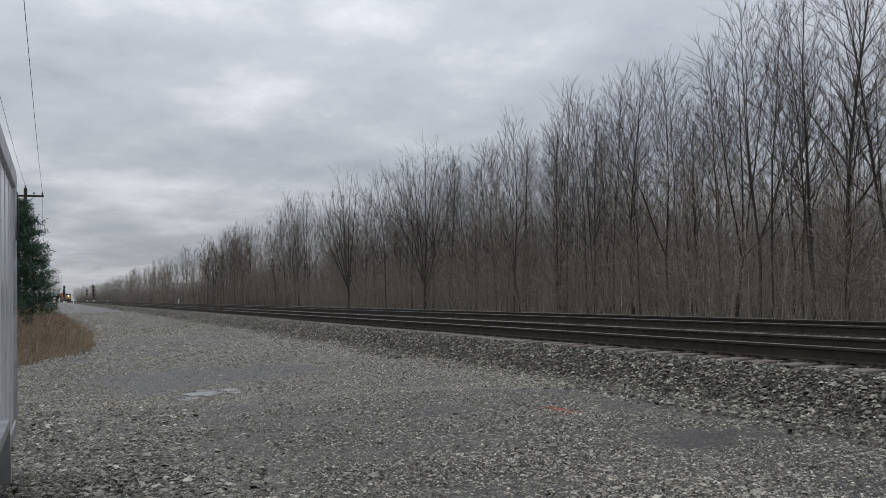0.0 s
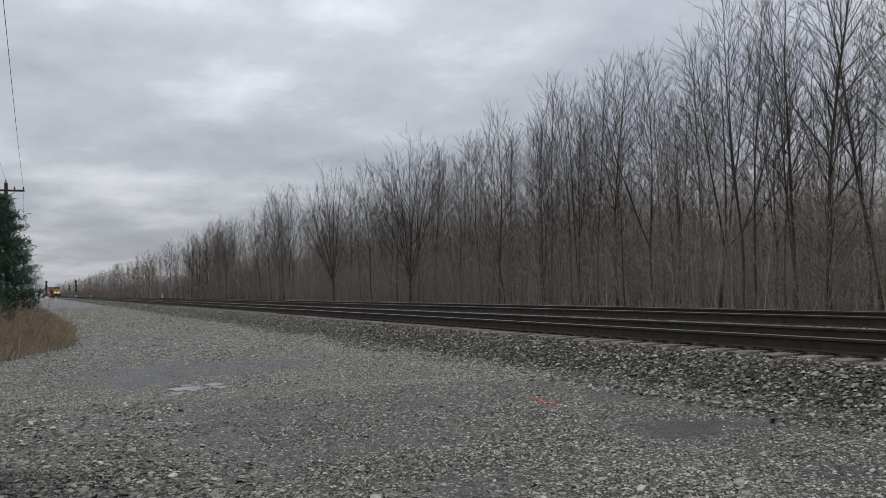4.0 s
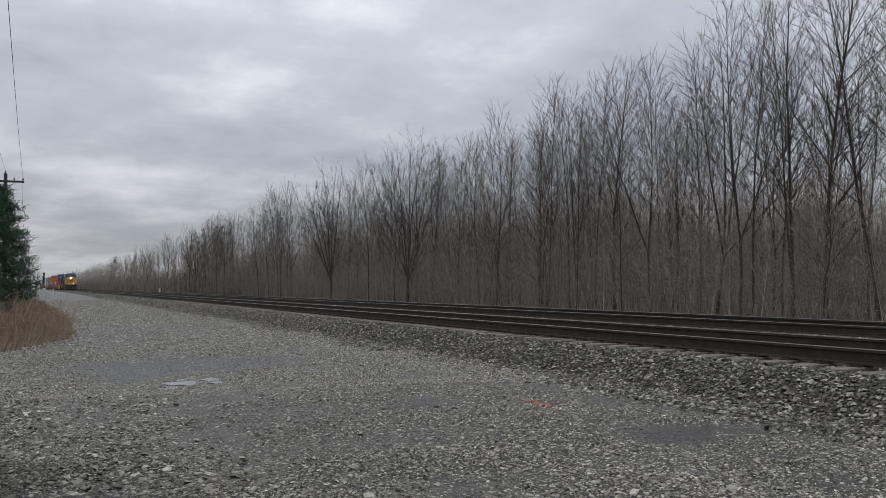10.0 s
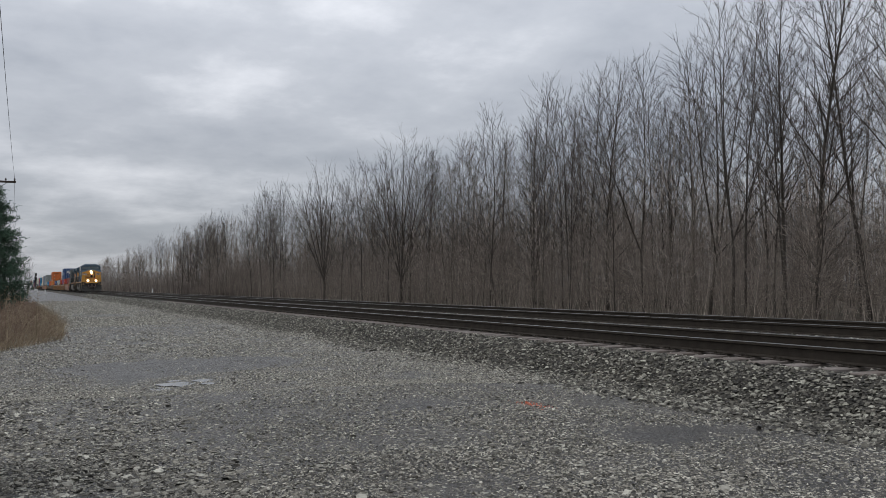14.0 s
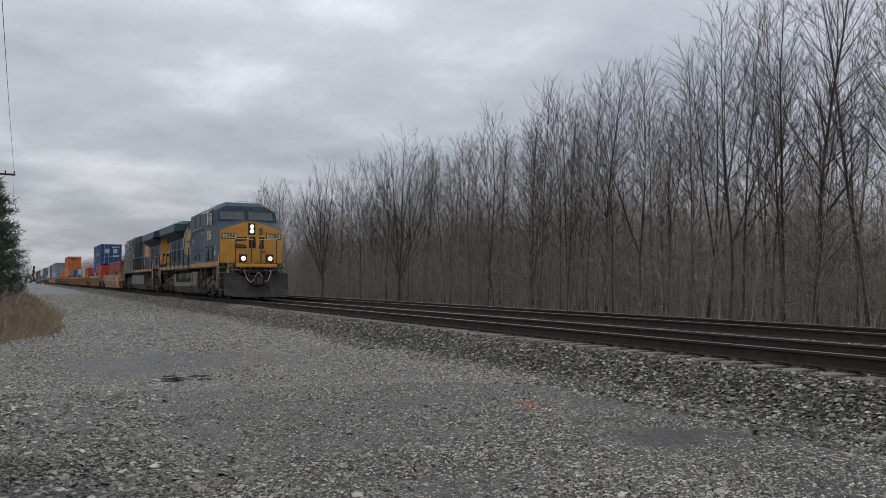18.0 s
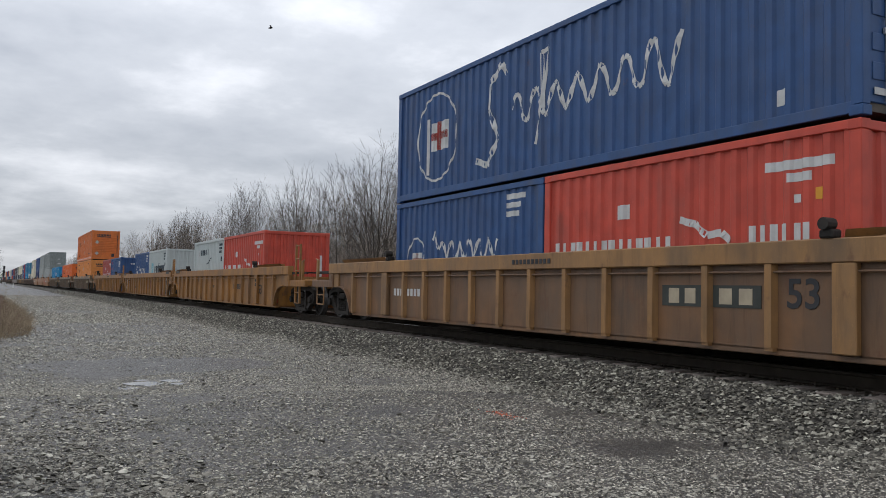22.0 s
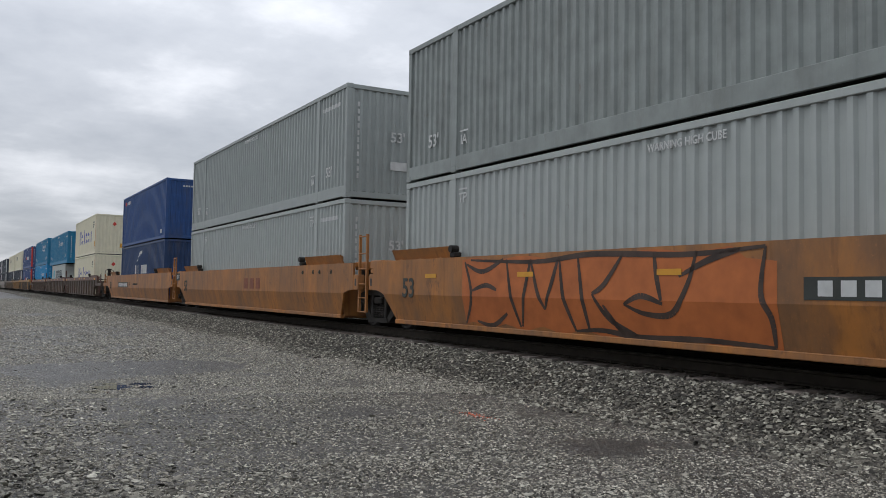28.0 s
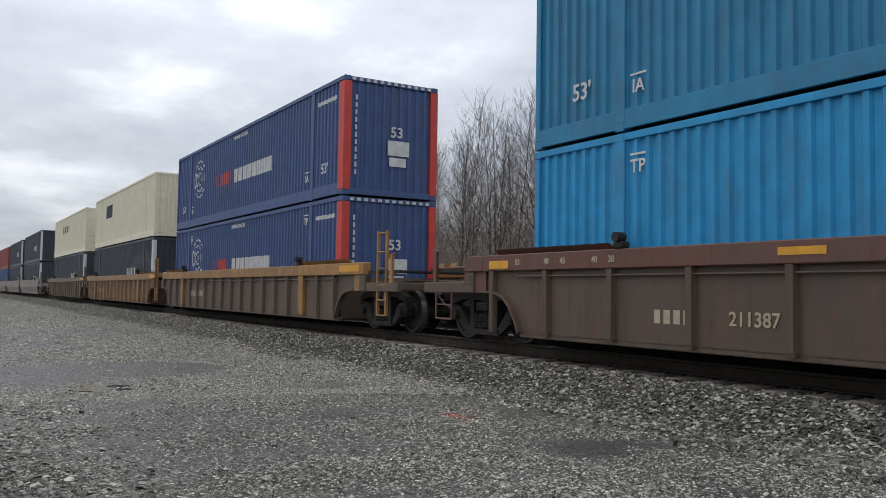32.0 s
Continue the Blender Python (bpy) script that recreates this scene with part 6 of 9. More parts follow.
        fr.box(-3.22, -1.95, s * 1.5 - 0.03, s * 1.5 + 0.03, 3.61, 3.66).box(-3.22, -1.95, s * 1.5 - 0.03, s * 1.5 + 0.03, 4.21, 4.26)
        part("window_frame", fr, M["tag_white"] if not lead else M["black"], w)
        part("awning", Form().prism([(s * 1.5, 4.30), (s * 1.74, 4.18), (s * 1.74, 4.20), (s * 1.5, 4.33)], -3.25, -1.9, "x"), M["tag_white"], cab_ob, "pale window awning")
        part("mirror", Form().box(-1.92, -1.88, s * 1.52, s * 1.70, 3.66, 4.10, 0.01), M["tag_white"], cab_ob)
    # equipment body behind the cab, as wide as the cab
    body_end = -7.75
    body = part("equipment_body", loft([hood_ring(-3.5, 1.5, 1.70, 4.66, 0.5, 0.3), hood_ring(body_end, 1.5, 1.70, 4.62, 0.5, 0.27)]), side, lo)
    for s in (-1, 1):
        y = s * 1.5
        if lead:
            for x0, x1, z0, z1 in ((-7.5, -6.3, 3.68, 4.24), (-5.55, -4.95, 3.66, 4.24)):
                part("intake_screen", Form().box(x0, x1, y - 0.02, y + 0.02, z0, z1, 0.01), M["black"], body)
        else:
            part("intake_recess", Form().box(-4.9, -3.55, y - 0.02, y + 0.02, 3.55, 4.24, 0.01), M["black"], body)
            for x0 in (-5.6, -6.4, -7.2):
                scr = part("intake_screen", Form().box(x0 - 0.05, x0 + 0.55, y - 0.015, y + 0.015, 3.72, 4.22, 0.01), M["black"], body)
                for k in range(6):
                    part("intake_coil", Form().rod((x0 - 0.02, y * 1.008, 3.78 + k * 0.08), (x0 + 0.45, y * 1.008, 3.78 + k * 0.08), 0.022, 6), M["steel_rust"], scr)
                part("edge_bar", Form().box(x0 + 0.50, x0 + 0.54, y - 0.03, y + 0.03, 3.7, 4.24), M["tag_white"], scr)
            part("body_rail", Form().rod((-7.2, s * 1.6, 3.80), (-3.7, s * 1.6, 3.82), 0.02, 6), M["rail_grey"], body)
        # seams of doors and panels
        for x in (-4.35, -5.0, -5.65, -6.3, -7.0):
            part("panel_seam", Form().box(x - 0.012, x + 0.012, y - 0.008, y + 0.008, 1.9, 3.55), M["under"], body)
        part("panel_ledge", Form().box(-3.4, -1.2, y - 0.03, y + 0.03, 2.52, 2.55).box(-7.6, -3.6, y - 0.025, y + 0.025, 2.42, 2.45), M["under"], body)
        if s < 0 and lead:
            louvre(body, -3.32, -2.55, 1.86, 2.48, y, 10)
            louvre(body, -2.25, -1.48, 1.86, 2.48, y, 10)
            louvre(body, -5.4, -4.95, 1.98, 2.25, y, 6)
            louvre(body, -6.55, -6.1, 1.98, 2.25, y, 6)
        if not lead:
            part("intake_screen", Form().box(-2.1, -1.65, y - 0.015, y + 0.015, 2.0, 2.5, 0.01), M["black"], body)
    # engine hood, narrower, with doors
    hood = part("engine_hood", loft([hood_ring(body_end, 0.97, 1.70, 4.52, 0.35, 0.16), hood_ring(-19.15, 0.97, 1.70, 4.40, 0.35, 0.16)]), blue, lo)
    door = Form().box(-0.34, 0.34, -0.988, -0.968, 1.86, 3.85, 0.006).mesh("hood_door", blue)
    latch = Form().box(-0.03, 0.03, -1.0, -0.985, 2.05, 2.13).box(-0.03, 0.03, -1.0, -0.985, 2.95, 3.03).mesh("latch", M["black"])
    for s in (0, 180):
        for i in range(9):
            x = -8.25 - i * 0.72
            d = part("hood_door", door, None, hood, at=pose(0, 0, 0, 0, 0, s) @ pose(x if s == 0 else -x, 0, 0))
            part("latch", latch, None, d)
        for i, x in enumerate((-14.9, -15.5, -16.5, -17.0, -17.7)):
            top = 3.25 if i % 2 else 3.4
            leaf = part("vent_door", Form().box(x - 0.25, x + 0.25, -0.990, -0.96, 2.0, top + 0.06, 0.006), blue, hood, at=pose(0, 0, 0) if s == 0 else Matrix.Diagonal((1, -1, 1, 1)))
            part("screen", Form().box(x - 0.17, x + 0.17, -0.996, -0.985, 2.12, top - 0.06), M["under"], leaf)
            bars = Form()
            for k in range(12):
                z = 2.15 + k * (top - 2.26) / 12
                bars.box(x - 0.17, x + 0.17, -1.002, -0.995, z, z + 0.025)
            part("louvre", bars, M["steel_dark"], leaf)
    hinge = Form().box(-0.05, 0.05, -0.004, 0.004, -0.03, 0.03).mesh("hinge", M["under"])
    for s in (-1, 1):
        for i in range(12):
            for z in (2.0, 3.72):
                part("hinge", hinge, None, hood, at=pose(-8.0 - i * 0.72, s * 0.99, z))
        for x in (-8.15, -9.6, -11.8):
            part("hood_seam", Form().box(x - 0.015, x + 0.015, s * 0.985 - 0.012, s * 0.985 + 0.012, 1.8, 4.3), M["under"], hood)
        part("gutter", Form().box(-12.5, -7.8, s * 0.98 - 0.02, s * 0.98 + 0.02, 4.24, 4.28), blue, hood)
        part("cable_tray", Form().box(-12.8, -8.0, s * 1.48 - 0.04, s * 1.48 + 0.04, 1.44, 1.52, 0.01), M["under"], lo)
        part("sag_cable", Form().pipe([(-19.0 + k * 0.25, s * 1.42, 1.42 - 0.09 * abs(math.sin(k * 0.785))) for k in range(18)], 0.018, 5), M["rubber"], lo)
    # radiator cab with wings
    rad = Form()
    sec = [(-1.54, 3.88), (-1.54, 4.34), (-1.05, 4.54), (1.05, 4.54), (1.54, 4.34), (1.54, 3.88), (0.97, 3.45), (-0.97, 3.45)]
    ring = lambda x, k: [(x, y * k, z) for y, z in sec]
    narrow = [(-12.6, y * 0.66, 3.95 + (z - 3.95) * (0.9 if z > 3.9 else 0.1)) for y, z in sec]
    part("radiator", loft([narrow, ring(-13.3, 1.0), ring(-19.14, 1.0)]), blue, lo, "overhanging radiator section with flared wings")
    slab = [(-1.54, 3.97), (-1.54, 4.34), (-1.05, 4.54), (1.05, 4.54), (1.54, 4.34), (1.54, 3.97)]
    part("radiator_overhang", Form().prism(slab, -19.75, -19.145, "x"), blue, lo)
    part("radiator_grille", Form().box(-19.2, -14.0, -0.95, 0.95, 4.54, 4.58, 0.01), M["steel_dark"], lo)
    # things on the roof
    top = Form().lathe((-10.6, 0, 4.46), (0, 0, 1), [(0, 0.42), (0.10, 0.42), (0.13, 0.36), (0.13, 0.1)], 20)
    part("exhaust_stack", top, M["steel_dark"], lo)
    for x in (-8.6, -9.2):
        part("roof_hatch", Form().box(x - 0.2, x + 0.2, -0.5, 0.5, 4.50, 4.57, 0.02), blue, lo)
    part("lifting_lug", Form().ring((-7.7, -0.9, 4.5), (1, 0, 0), 0.07, 0.03, 10, 6), blue, lo)
    part("antenna_dome", Form().lathe((-2.4, 0.2, 4.715), (0, 0, 1), [(0, 0.2), (0.06, 0.18), (0.1, 0.08)], 14), M["tag_white"], lo)
    part("roof_rail", Form().pipe([(-1.9, -0.3, 4.71), (-1.9, -0.3, 4.80), (-1.9, 0.25, 4.80), (-1.9, 0.25, 4.71)], 0.014), M["tag_white"], lo)
    part("horn", Form().rod((-9.9, -0.25, 4.62), (-9.5, -0.25, 4.62), 0.03, 8, 0.07).box(-9.95, -9.8, -0.3, 0.3, 4.48, 4.6), M["steel_dark"], lo)
    # rear end of the hood
    part("rear_face", Form().box(-19.17, -19.15, -0.97, 0.97, 2.05, 3.96), M["loco_yellow"], lo, "yellow rear face")
    part("rear_door", Form().box(-19.19, -19.165, -0.75, -0.05, 2.05, 3.35, 0.01), M["loco_yellow"], lo)
    lettering("5386" if lead else "3096", 0.24, M["under"], lo, pose(0, 0, 0, 0, 0, 180) @ on_front(-0.58, 3.62, 19.175))
    for q in (0.12, 0.38, 0.64):
        part("rear_emblem", Form().prism([(-19.178, q), (-19.172, q), (-19.172, q + 0.2), (-19.178, q + 0.2)], 2.62, 2.86, "z"), M["under"], lo, "small dark emblem bar on the rear face")
    part("rear_headlight", Form().box(-19.42, -19.17, -0.28, 0.28, 3.58, 3.92, 0.04), M["step"], lo, "dusty twin-lamp headlight case")
    for y in (-0.14, 0.14):
        part("rear_lamp", Form().lathe((-19.45, y, 3.76), (-1, 0, 0), [(0, 0.11), (0.02, 0.11), (0.04, 0.07)], 14), M["lens"], lo)
    # fuel tank and air tanks
    prof = [(-1.45, 0.62), (-1.45, 1.28), (-1.38, 1.34), (1.38, 1.34), (1.45, 1.28), (1.45, 0.62), (1.2, 0.22), (-1.2, 0.22)]
    if lead:
        cut = [(y, min(z, 0.82)) for y, z in prof]
        part("fuel_tank", Form().prism(prof, -7.85, -5.85, "x"), M["tank"], lo, "dusty black fuel tank")
        part("fuel_tank", Form().prism([(-1.45, 0.55), (-1.45, 0.80), (1.45, 0.80), (1.45, 0.55), (1.2, 0.22), (-1.2, 0.22)], -13.0, -7.84, "x"), M["tank"], lo)
        part("fuel_tank", Form().prism([(y, z * 0.95) for y, z in prof], -13.9, -12.98, "x"), M["tank"], lo)
        for x0, x1 in ((-12.65, -10.4), (-10.05, -7.9)):
            for s in (-1, 1):
                r = 0.29
                a = part("air_reservoir", Form().lathe((x0, s * 1.12, 1.12), (1, 0, 0), [(0, r * 0.5), (0.06, r * 0.85), (0.14, r), (x1 - x0 - 0.14, r), (x1 - x0 - 0.06, r * 0.85), (x1 - x0, r * 0.5)], 20), M["truck"], lo, "dusty brown air reservoir")
                smooth(a)
                for x in (x0 + 0.35, x1 - 0.45):
                    part("strap", Form().ring((x, s * 1.12, 1.12), (1, 0, 0), r + 0.004, 0.014, 18, 4), M["steel_dark"], a)
                    part("bracket", Form().prism([(x - 0.1, 0.80), (x + 0.1, 0.80), (x + 0.04, 0.94), (x - 0.04, 0.94)], s * 1.4 - 0.05, s * 1.4 + 0.05, "y"), M["truck"], a)
    else:
        part("fuel_tank", Form().prism(prof, -13.9, -5.9, "x"), M["tank"], lo, "dusty fuel tank, full length")
    for x in (-6.6, -7.3, -9.0, -13.4):
        part("filler", Form().rod((x, -1.2, 1.34), (x, -1.42, 1.42), 0.05, 10).box(x - 0.25, x - 0.12, -1.4, -1.2, 1.33, 1.44), M["truck"], lo)
    part("sight_gauge", Form().box(-7.35, -7.27, -1.47, -1.44, 0.75, 1.25), M["hand_rust"], lo)
    for x in (-3.05, -16.85):
        loco_truck(lo, x)
    # equalising blocks between deck and trucks
    for x in (-0.9, -2.2, -4.4, -5.6, -14.3, -15.3, -17.6, -18.6):
        part("hanger", Form().box(x - 0.12, x + 0.12, -1.35, -1.1, 1.15, 1.52, 0.02), M["truck"], lo)
    # side handrails of the long walkway
    post = Form().prism([(-0.05, 1.58), (0.05, 1.58), (0.03, 1.75), (0.025, 2.68), (-0.025, 2.68), (-0.03, 1.75)], -0.02, 0.02, "y").mesh("handrail_post", M["under"])
    for s in (-1, 1):
        xs = [-19.3 + i * 1.62 for i in range(8)]
        for x in xs:
            part("handrail_post", post, None, lo, at=pose(x, s * 1.57, 0))
        rail = [(-19.5, s * 1.57, 1.9), (-19.45, s * 1.57, 2.6), (-19.3, s * 1.57, 2.70), (-7.6, s * 1.57, 2.70)]
        if lead:
            rail += [(-6.75, s * 1.57, 3.45), (-6.5, s * 1.57, 3.50), (-3.6, s * 1.57, 3.52)]
        part("handrail", Form().pipe(rail, 0.022), M["rail_grey"], lo)
        for x in (-5.9, -4.2):
            if lead:
                part("handrail_bracket", Form().rod((x, s * 1.5, 3.5), (x, s * 1.57, 3.5), 0.018, 6), M["rail_grey"], lo)
    # both ends: platform, steps, plow, coupler, end rails
    for e, x0 in ((1, 0.0), (-1, -19.5)):
        at = Matrix.Translation((x0, 0, 0)) @ Matrix.Diagonal((e, 1, 1, 1))
        end = part("end_platform", Form().box(0, 0.95, -1.0, 1.0, 1.30, 1.70, 0.02), M["under"], lo, at=at)
        part("anticlimber", Form().box(0.92, 1.12, -0.95, 0.95, 1.50, 1.66, 0.02), M["loco_yellow"], end, "yellow end beam")
        for s in (-1, 1):
            part("step_side", Form().box(-0.06, 0.0, s * 1.28 - 0.22, s * 1.28 + 0.22, 0.42, 1.72, 0.02).box(0.1, 0.95, s * 1.02 - 0.03, s * 1.02 + 0.03, 0.42, 1.68), M["truck"], end)
            part("corner_sheet", Form().prism([(-0.75, 1.55), (-0.02, 1.55), (-0.02, 0.5), (-0.42, 0.5)], s * 1.51 - 0.015, s * 1.51 + 0.015, "y"), M["truck"], end)
            for k in range(5):
                part("step", Form().box(0.0, 0.55 + 0.03 * (4 - k), s * 1.28 - 0.24, s * 1.28 + 0.24, 0.44 + k * 0.26, 0.47 + k * 0.26, 0.006), M["step"], end)
            pts = [(0.02, s * 1.54, 1.0), (0.02, s * 1.54, 2.0), (0.32, s * 1.42, 2.55), (0.42, s * 1.3, 2.62)]
            part("step_rail", Form().pipe(pts, 0.02), M["hand_yellow"], end, "pale yellow step handrail")
            part("step_rail", Form().pipe([(0.85, s * 1.22, 1.15), (0.62, s * 1.22, 1.3), (0.62, s * 1.22, 2.0), (0.95, s * 0.95, 2.78)], 0.02), M["hand_yellow"], end, "pale yellow step handrail")
            for y in (0.95, 0.22):
                part("end_post", Form().prism([(0.92, 1.6), (0.98, 1.6), (0.97, 2.78), (0.94, 2.78)], s * y - 0.025, s * y + 0.025, "y"), M["hand_rust"], end, "rusty end-rail post")
            part("end_rail", Form().pipe([(0.96, s * 0.15, 2.76), (0.96, s * 0.22, 2.80), (0.96, s * 0.95, 2.80), (0.96, s * 1.08, 2.74)], 0.024), M["hand_yellow"], end)
            # ditch lights
            box = part("ditch_light", Form().box(0.86, 1.08, s * 0.62 - 0.17, s * 0.62 + 0.17, 1.72, 2.10, 0.02), M["under"], end)
            part("lamp_lens", Form().lathe((1.08, s * 0.62, 1.90), (1, 0, 0), [(0, 0.11), (0.02, 0.105), (0.03, 0.065)], 18), M["lit_lens"] if lead and e > 0 else M["lens"], box)
            part("lamp", Form().lathe((1.11, s * 0.62, 1.90), (1, 0, 0), [(0, 0.062), (0.012, 0.055), (0.02, 0.02)], 16), M["lamp"] if lead and e > 0 else M["lens"], box)
            part("cut_lever", Form().pipe([(1.0, s * 0.35, 1.18), (1.02, s * 1.1, 1.22), (0.95, s * 1.45, 1.45), (0.8, s * 1.5, 1.7)], 0.016), M["truck"], end)
            part("grab_iron", Form().pipe([(0.8, s * 1.05, 1.3), (0.95, s * 1.2, 1.36), (1.0, s * 1.42, 1.3)], 0.016), M["hand_yellow"], end)
        # plow: two curved wings meeting at the middle
        v, f = [], []
        for y in (-1.5, -1.0, -0.35, 0.35, 1.0, 1.5):
            for z, push in ((1.22, 0.0), (0.9, 0.03), (0.5, 0.12), (0.13, 0.28)):
                zz = z if z < 1.2 else (1.22 if abs(y) > 0.9 else 1.0)
                for th in (0, -0.03):
                    v.append((0.95 + push + 0.28 * (1 - abs(y) / 1.5) + th, y, zz if abs(y) < 1.4 or z > 0.3 else 0.24))
        for i in range(5):
            for j in range(3):
                a, b = (i * 4 + j) * 2, ((i + 1) * 4 + j) * 2
                f += [(a, b, b + 2, a + 2), (a + 1, a + 3, b + 3, b + 1)]
        part("plow", Form().add(v, f), M["plow"], end, "dusty steel snow plow")
        part("coupler", Form().box(0.9, 1.45, -0.14, 0.14, 0.75, 1.0, 0.03).prism([(1.35, -0.2), (1.7, -0.22), (1.78, -0.05), (1.6, 0.02), (1.7, 0.2), (1.35, 0.22)], 0.68, 1.06, "z"), M["steel_rust"], end)
        for s in (-1, 1):
            pts = [(1.15, s * 0.62, 1.42), (1.28, s * 0.60, 1.25), (1.36, s * 0.48, 0.92), (1.42, s * 0.33, 0.80), (1.44, s * 0.2, 0.95), (1.46, s * 0.1, 1.18), (1.46, 0, 1.25)]
            part("air_hose", Form().pipe(pts, 0.02, 8), M["hose_pale"] if lead else M["rubber"], end, "looped air hose")
            part("hose_bracket", Form().box(1.08, 1.2, s * 0.62 - 0.1, s * 0.62 + 0.1, 1.38, 1.48, 0.02), M["steel_rust"], end)
        part("train_line_hose", Form().pipe([(1.25, 0.45, 1.0), (1.32, 0.5, 0.6), (1.36, 0.58, 0.28)], 0.022), M["rubber"], end)
        for s in (-1, 1):
            part("plow_rib", Form().prism([(1.26, 0.30), (1.34, 0.30), (1.22, 1.02), (1.17, 1.02)], s * 0.42 - 0.02, s * 0.42 + 0.02, "y"), M["plow"], end)
            part("plow_brace", Form().pipe([(0.9, s * 1.15, 1.45), (1.06, s * 1.2, 1.18)], 0.03), M["under"], end)
            part("hose_rack", Form().pipe([(1.1, s * 0.3, 1.5), (1.24, s * 0.36, 1.36), (1.26, s * 0.42, 1.12)], 0.03).pipe([(1.1, s * 0.75, 1.5), (1.22, s * 0.82, 1.3), (1.24, s * 0.86, 1.08)], 0.026).pipe([(1.1, s * 0.9, 1.46), (1.2, s * 0.98, 1.3), (1.16, s * 1.02, 1.12)], 0.022), M["rubber"], end, "bundle of black air hoses")
            part("glad_hand", Form().box(1.22, 1.32, s * 0.42 - 0.05, s * 0.42 + 0.05, 1.04, 1.14, 0.02), M["steel_rust"], end)
            part("lever_bar", Form().pipe([(1.14, s * 0.3, 1.34), (1.18, s * 1.2, 1.38), (1.1, s * 1.48, 1.52)], 0.018), M["step"], end)
            part("side_brace", Form().pipe([(0.9, s * 1.02, 1.7), (1.06, s * 1.3, 1.5), (1.08, s * 1.45, 1.26)], 0.02), M["step"], end)
        part("coupler_pocket", Form().box(0.95, 1.3, -0.34, 0.34, 0.62, 1.14, 0.03).box(1.0, 1.16, -0.8, 0.8, 1.22, 1.34, 0.02), M["under"], end)
        part("knuckle", Form().prism([(1.66, -0.16), (1.86, -0.12), (1.9, 0.04), (1.8, 0.12), (1.68, 0.06)], 0.72, 1.02, "z"), M["steel_dark"], end)
        part("uncoupling_chain", Form().pipe([(1.1, 0.0, 1.55), (1.12, 0.02, 1.2)], 0.012), M["step"], end)
    # nose fittings
    hb = part("headlight_box", Form().box(0.0, 0.05, -0.17, 0.17, 3.06, 3.60, 0.015), M["steel_rust"], lo)
    for z in (3.44, 3.22):
        ring_part = part("lamp_lens", Form().lathe((0.05, 0, z), (1, 0, 0), [(0, 0.10), (0.02, 0.095), (0.028, 0.06)], 18), M["lit_lens"] if lead else M["lens"], hb)
        part("lamp", Form().lathe((0.078, 0, z), (1, 0, 0), [(0, 0.066), (0.01, 0.058), (0.016, 0.02)], 16), M["lamp"] if lead else M["lens"], ring_part)
    part("nose_window", Form().box(0.005, 0.03, 0.33, 0.52, 3.05, 3.40, 0.02), M["glass"], lo)
    part("nose_door", Form().box(0.008, 0.03, 0.22, 0.92, 1.78, 3.0, 0.012), M["loco_yellow"], lo)
    for y in (-1.05, 1.05):
        nb = part("number_board", Form().box(0.005, 0.06, y - 0.36, y + 0.36, 2.855, 3.125, 0.03), M["black"], lo)
        part("board_face", Form().box(0.055, 0.064, y - 0.325, y + 0.325, 2.885, 3.095, 0.003), M["board"], nb, "cream number panel")
        if lead:
            lettering("5386", 0.26, M["black"], nb, on_front(y, 2.99, 0.066))
    for y0, z0 in ((-0.55, 3.36), (-0.55, 2.94), (-0.55, 2.50), (0.7, 3.2)):
        part("grab_iron", Form().pipe([(0.01, y0 - 0.2, z0), (0.07, y0 - 0.2, z0), (0.07, y0 + 0.2, z0), (0.01, y0 + 0.2, z0)], 0.014), M["loco_yellow"], lo)
    part("warning_plate", Form().box(0.03, 0.034, 0.42, 0.66, 2.18, 2.32), surf("red_plate", (0.5, 0.05, 0.03), 0.5, bump=0), lo)
    # emblem of the line on the nose, as plain dark shapes
    for pts, x in ((((-0.80, 2.96), (-0.22, 2.96), (-0.26, 2.78), (-0.76, 2.74)), 0.014), (((-0.80, 2.60), (-0.30, 2.58), (-0.20, 2.40), (-0.80, 2.40)), 0.014), (((-0.14, 2.95), (0.18, 2.95), (0.2, 2.42), (-0.12, 2.42)), 0.014), (((0.33, 2.95), (0.62, 2.95), (0.56, 2.68), (0.62, 2.4), (0.33, 2.4), (0.39, 2.68)), 0.032)):
        part("nose_emblem", Form().prism(pts, x, x + 0.006, "x"), M["under"], lo, "dark emblem shape on the yellow nose")
    # emblem on the hood side: ring, slab and hourglass
    m = M["emblem_yellow"] if lead else M["loco_orange"]
    sc, cx, cz = (1.0, -11.55, 3.14) if lead else (0.68, -11.6, 3.2)
    for s in (-1, 1):
        y = s * 0.995
        # three plain shapes: a ring, a slab with a slit, an hourglass
        ring = [(-1.3 + 0.6 * math.cos(a) * k, 0.72 * math.sin(a) * k) for k in (1,) for a in [2 * math.pi * i / 16 for i in range(16)]]
        hole = [(-1.3 + 0.25 * math.cos(a), 0.38 * math.sin(a)) for a in [2 * math.pi * i / 16 for i in range(16)]]
        v = [(cx - s * px * sc, y + q, cz + pz * sc) for q in (-0.004, 0.004) for rim in (ring, hole) for px, pz in rim]
        f = []
        for i in range(16):
            j = (i + 1) % 16
            f += [(i, j, 16 + j, 16 + i), (32 + i, 48 + i, 48 + j, 32 + j), (i, 32 + i, 32 + j, j), (16 + i, 16 + j, 48 + j, 48 + i)]
        fm = Form().add(v, f)
        part("hood_emblem", fm, m, hood, "large ring-shaped emblem on the hood")
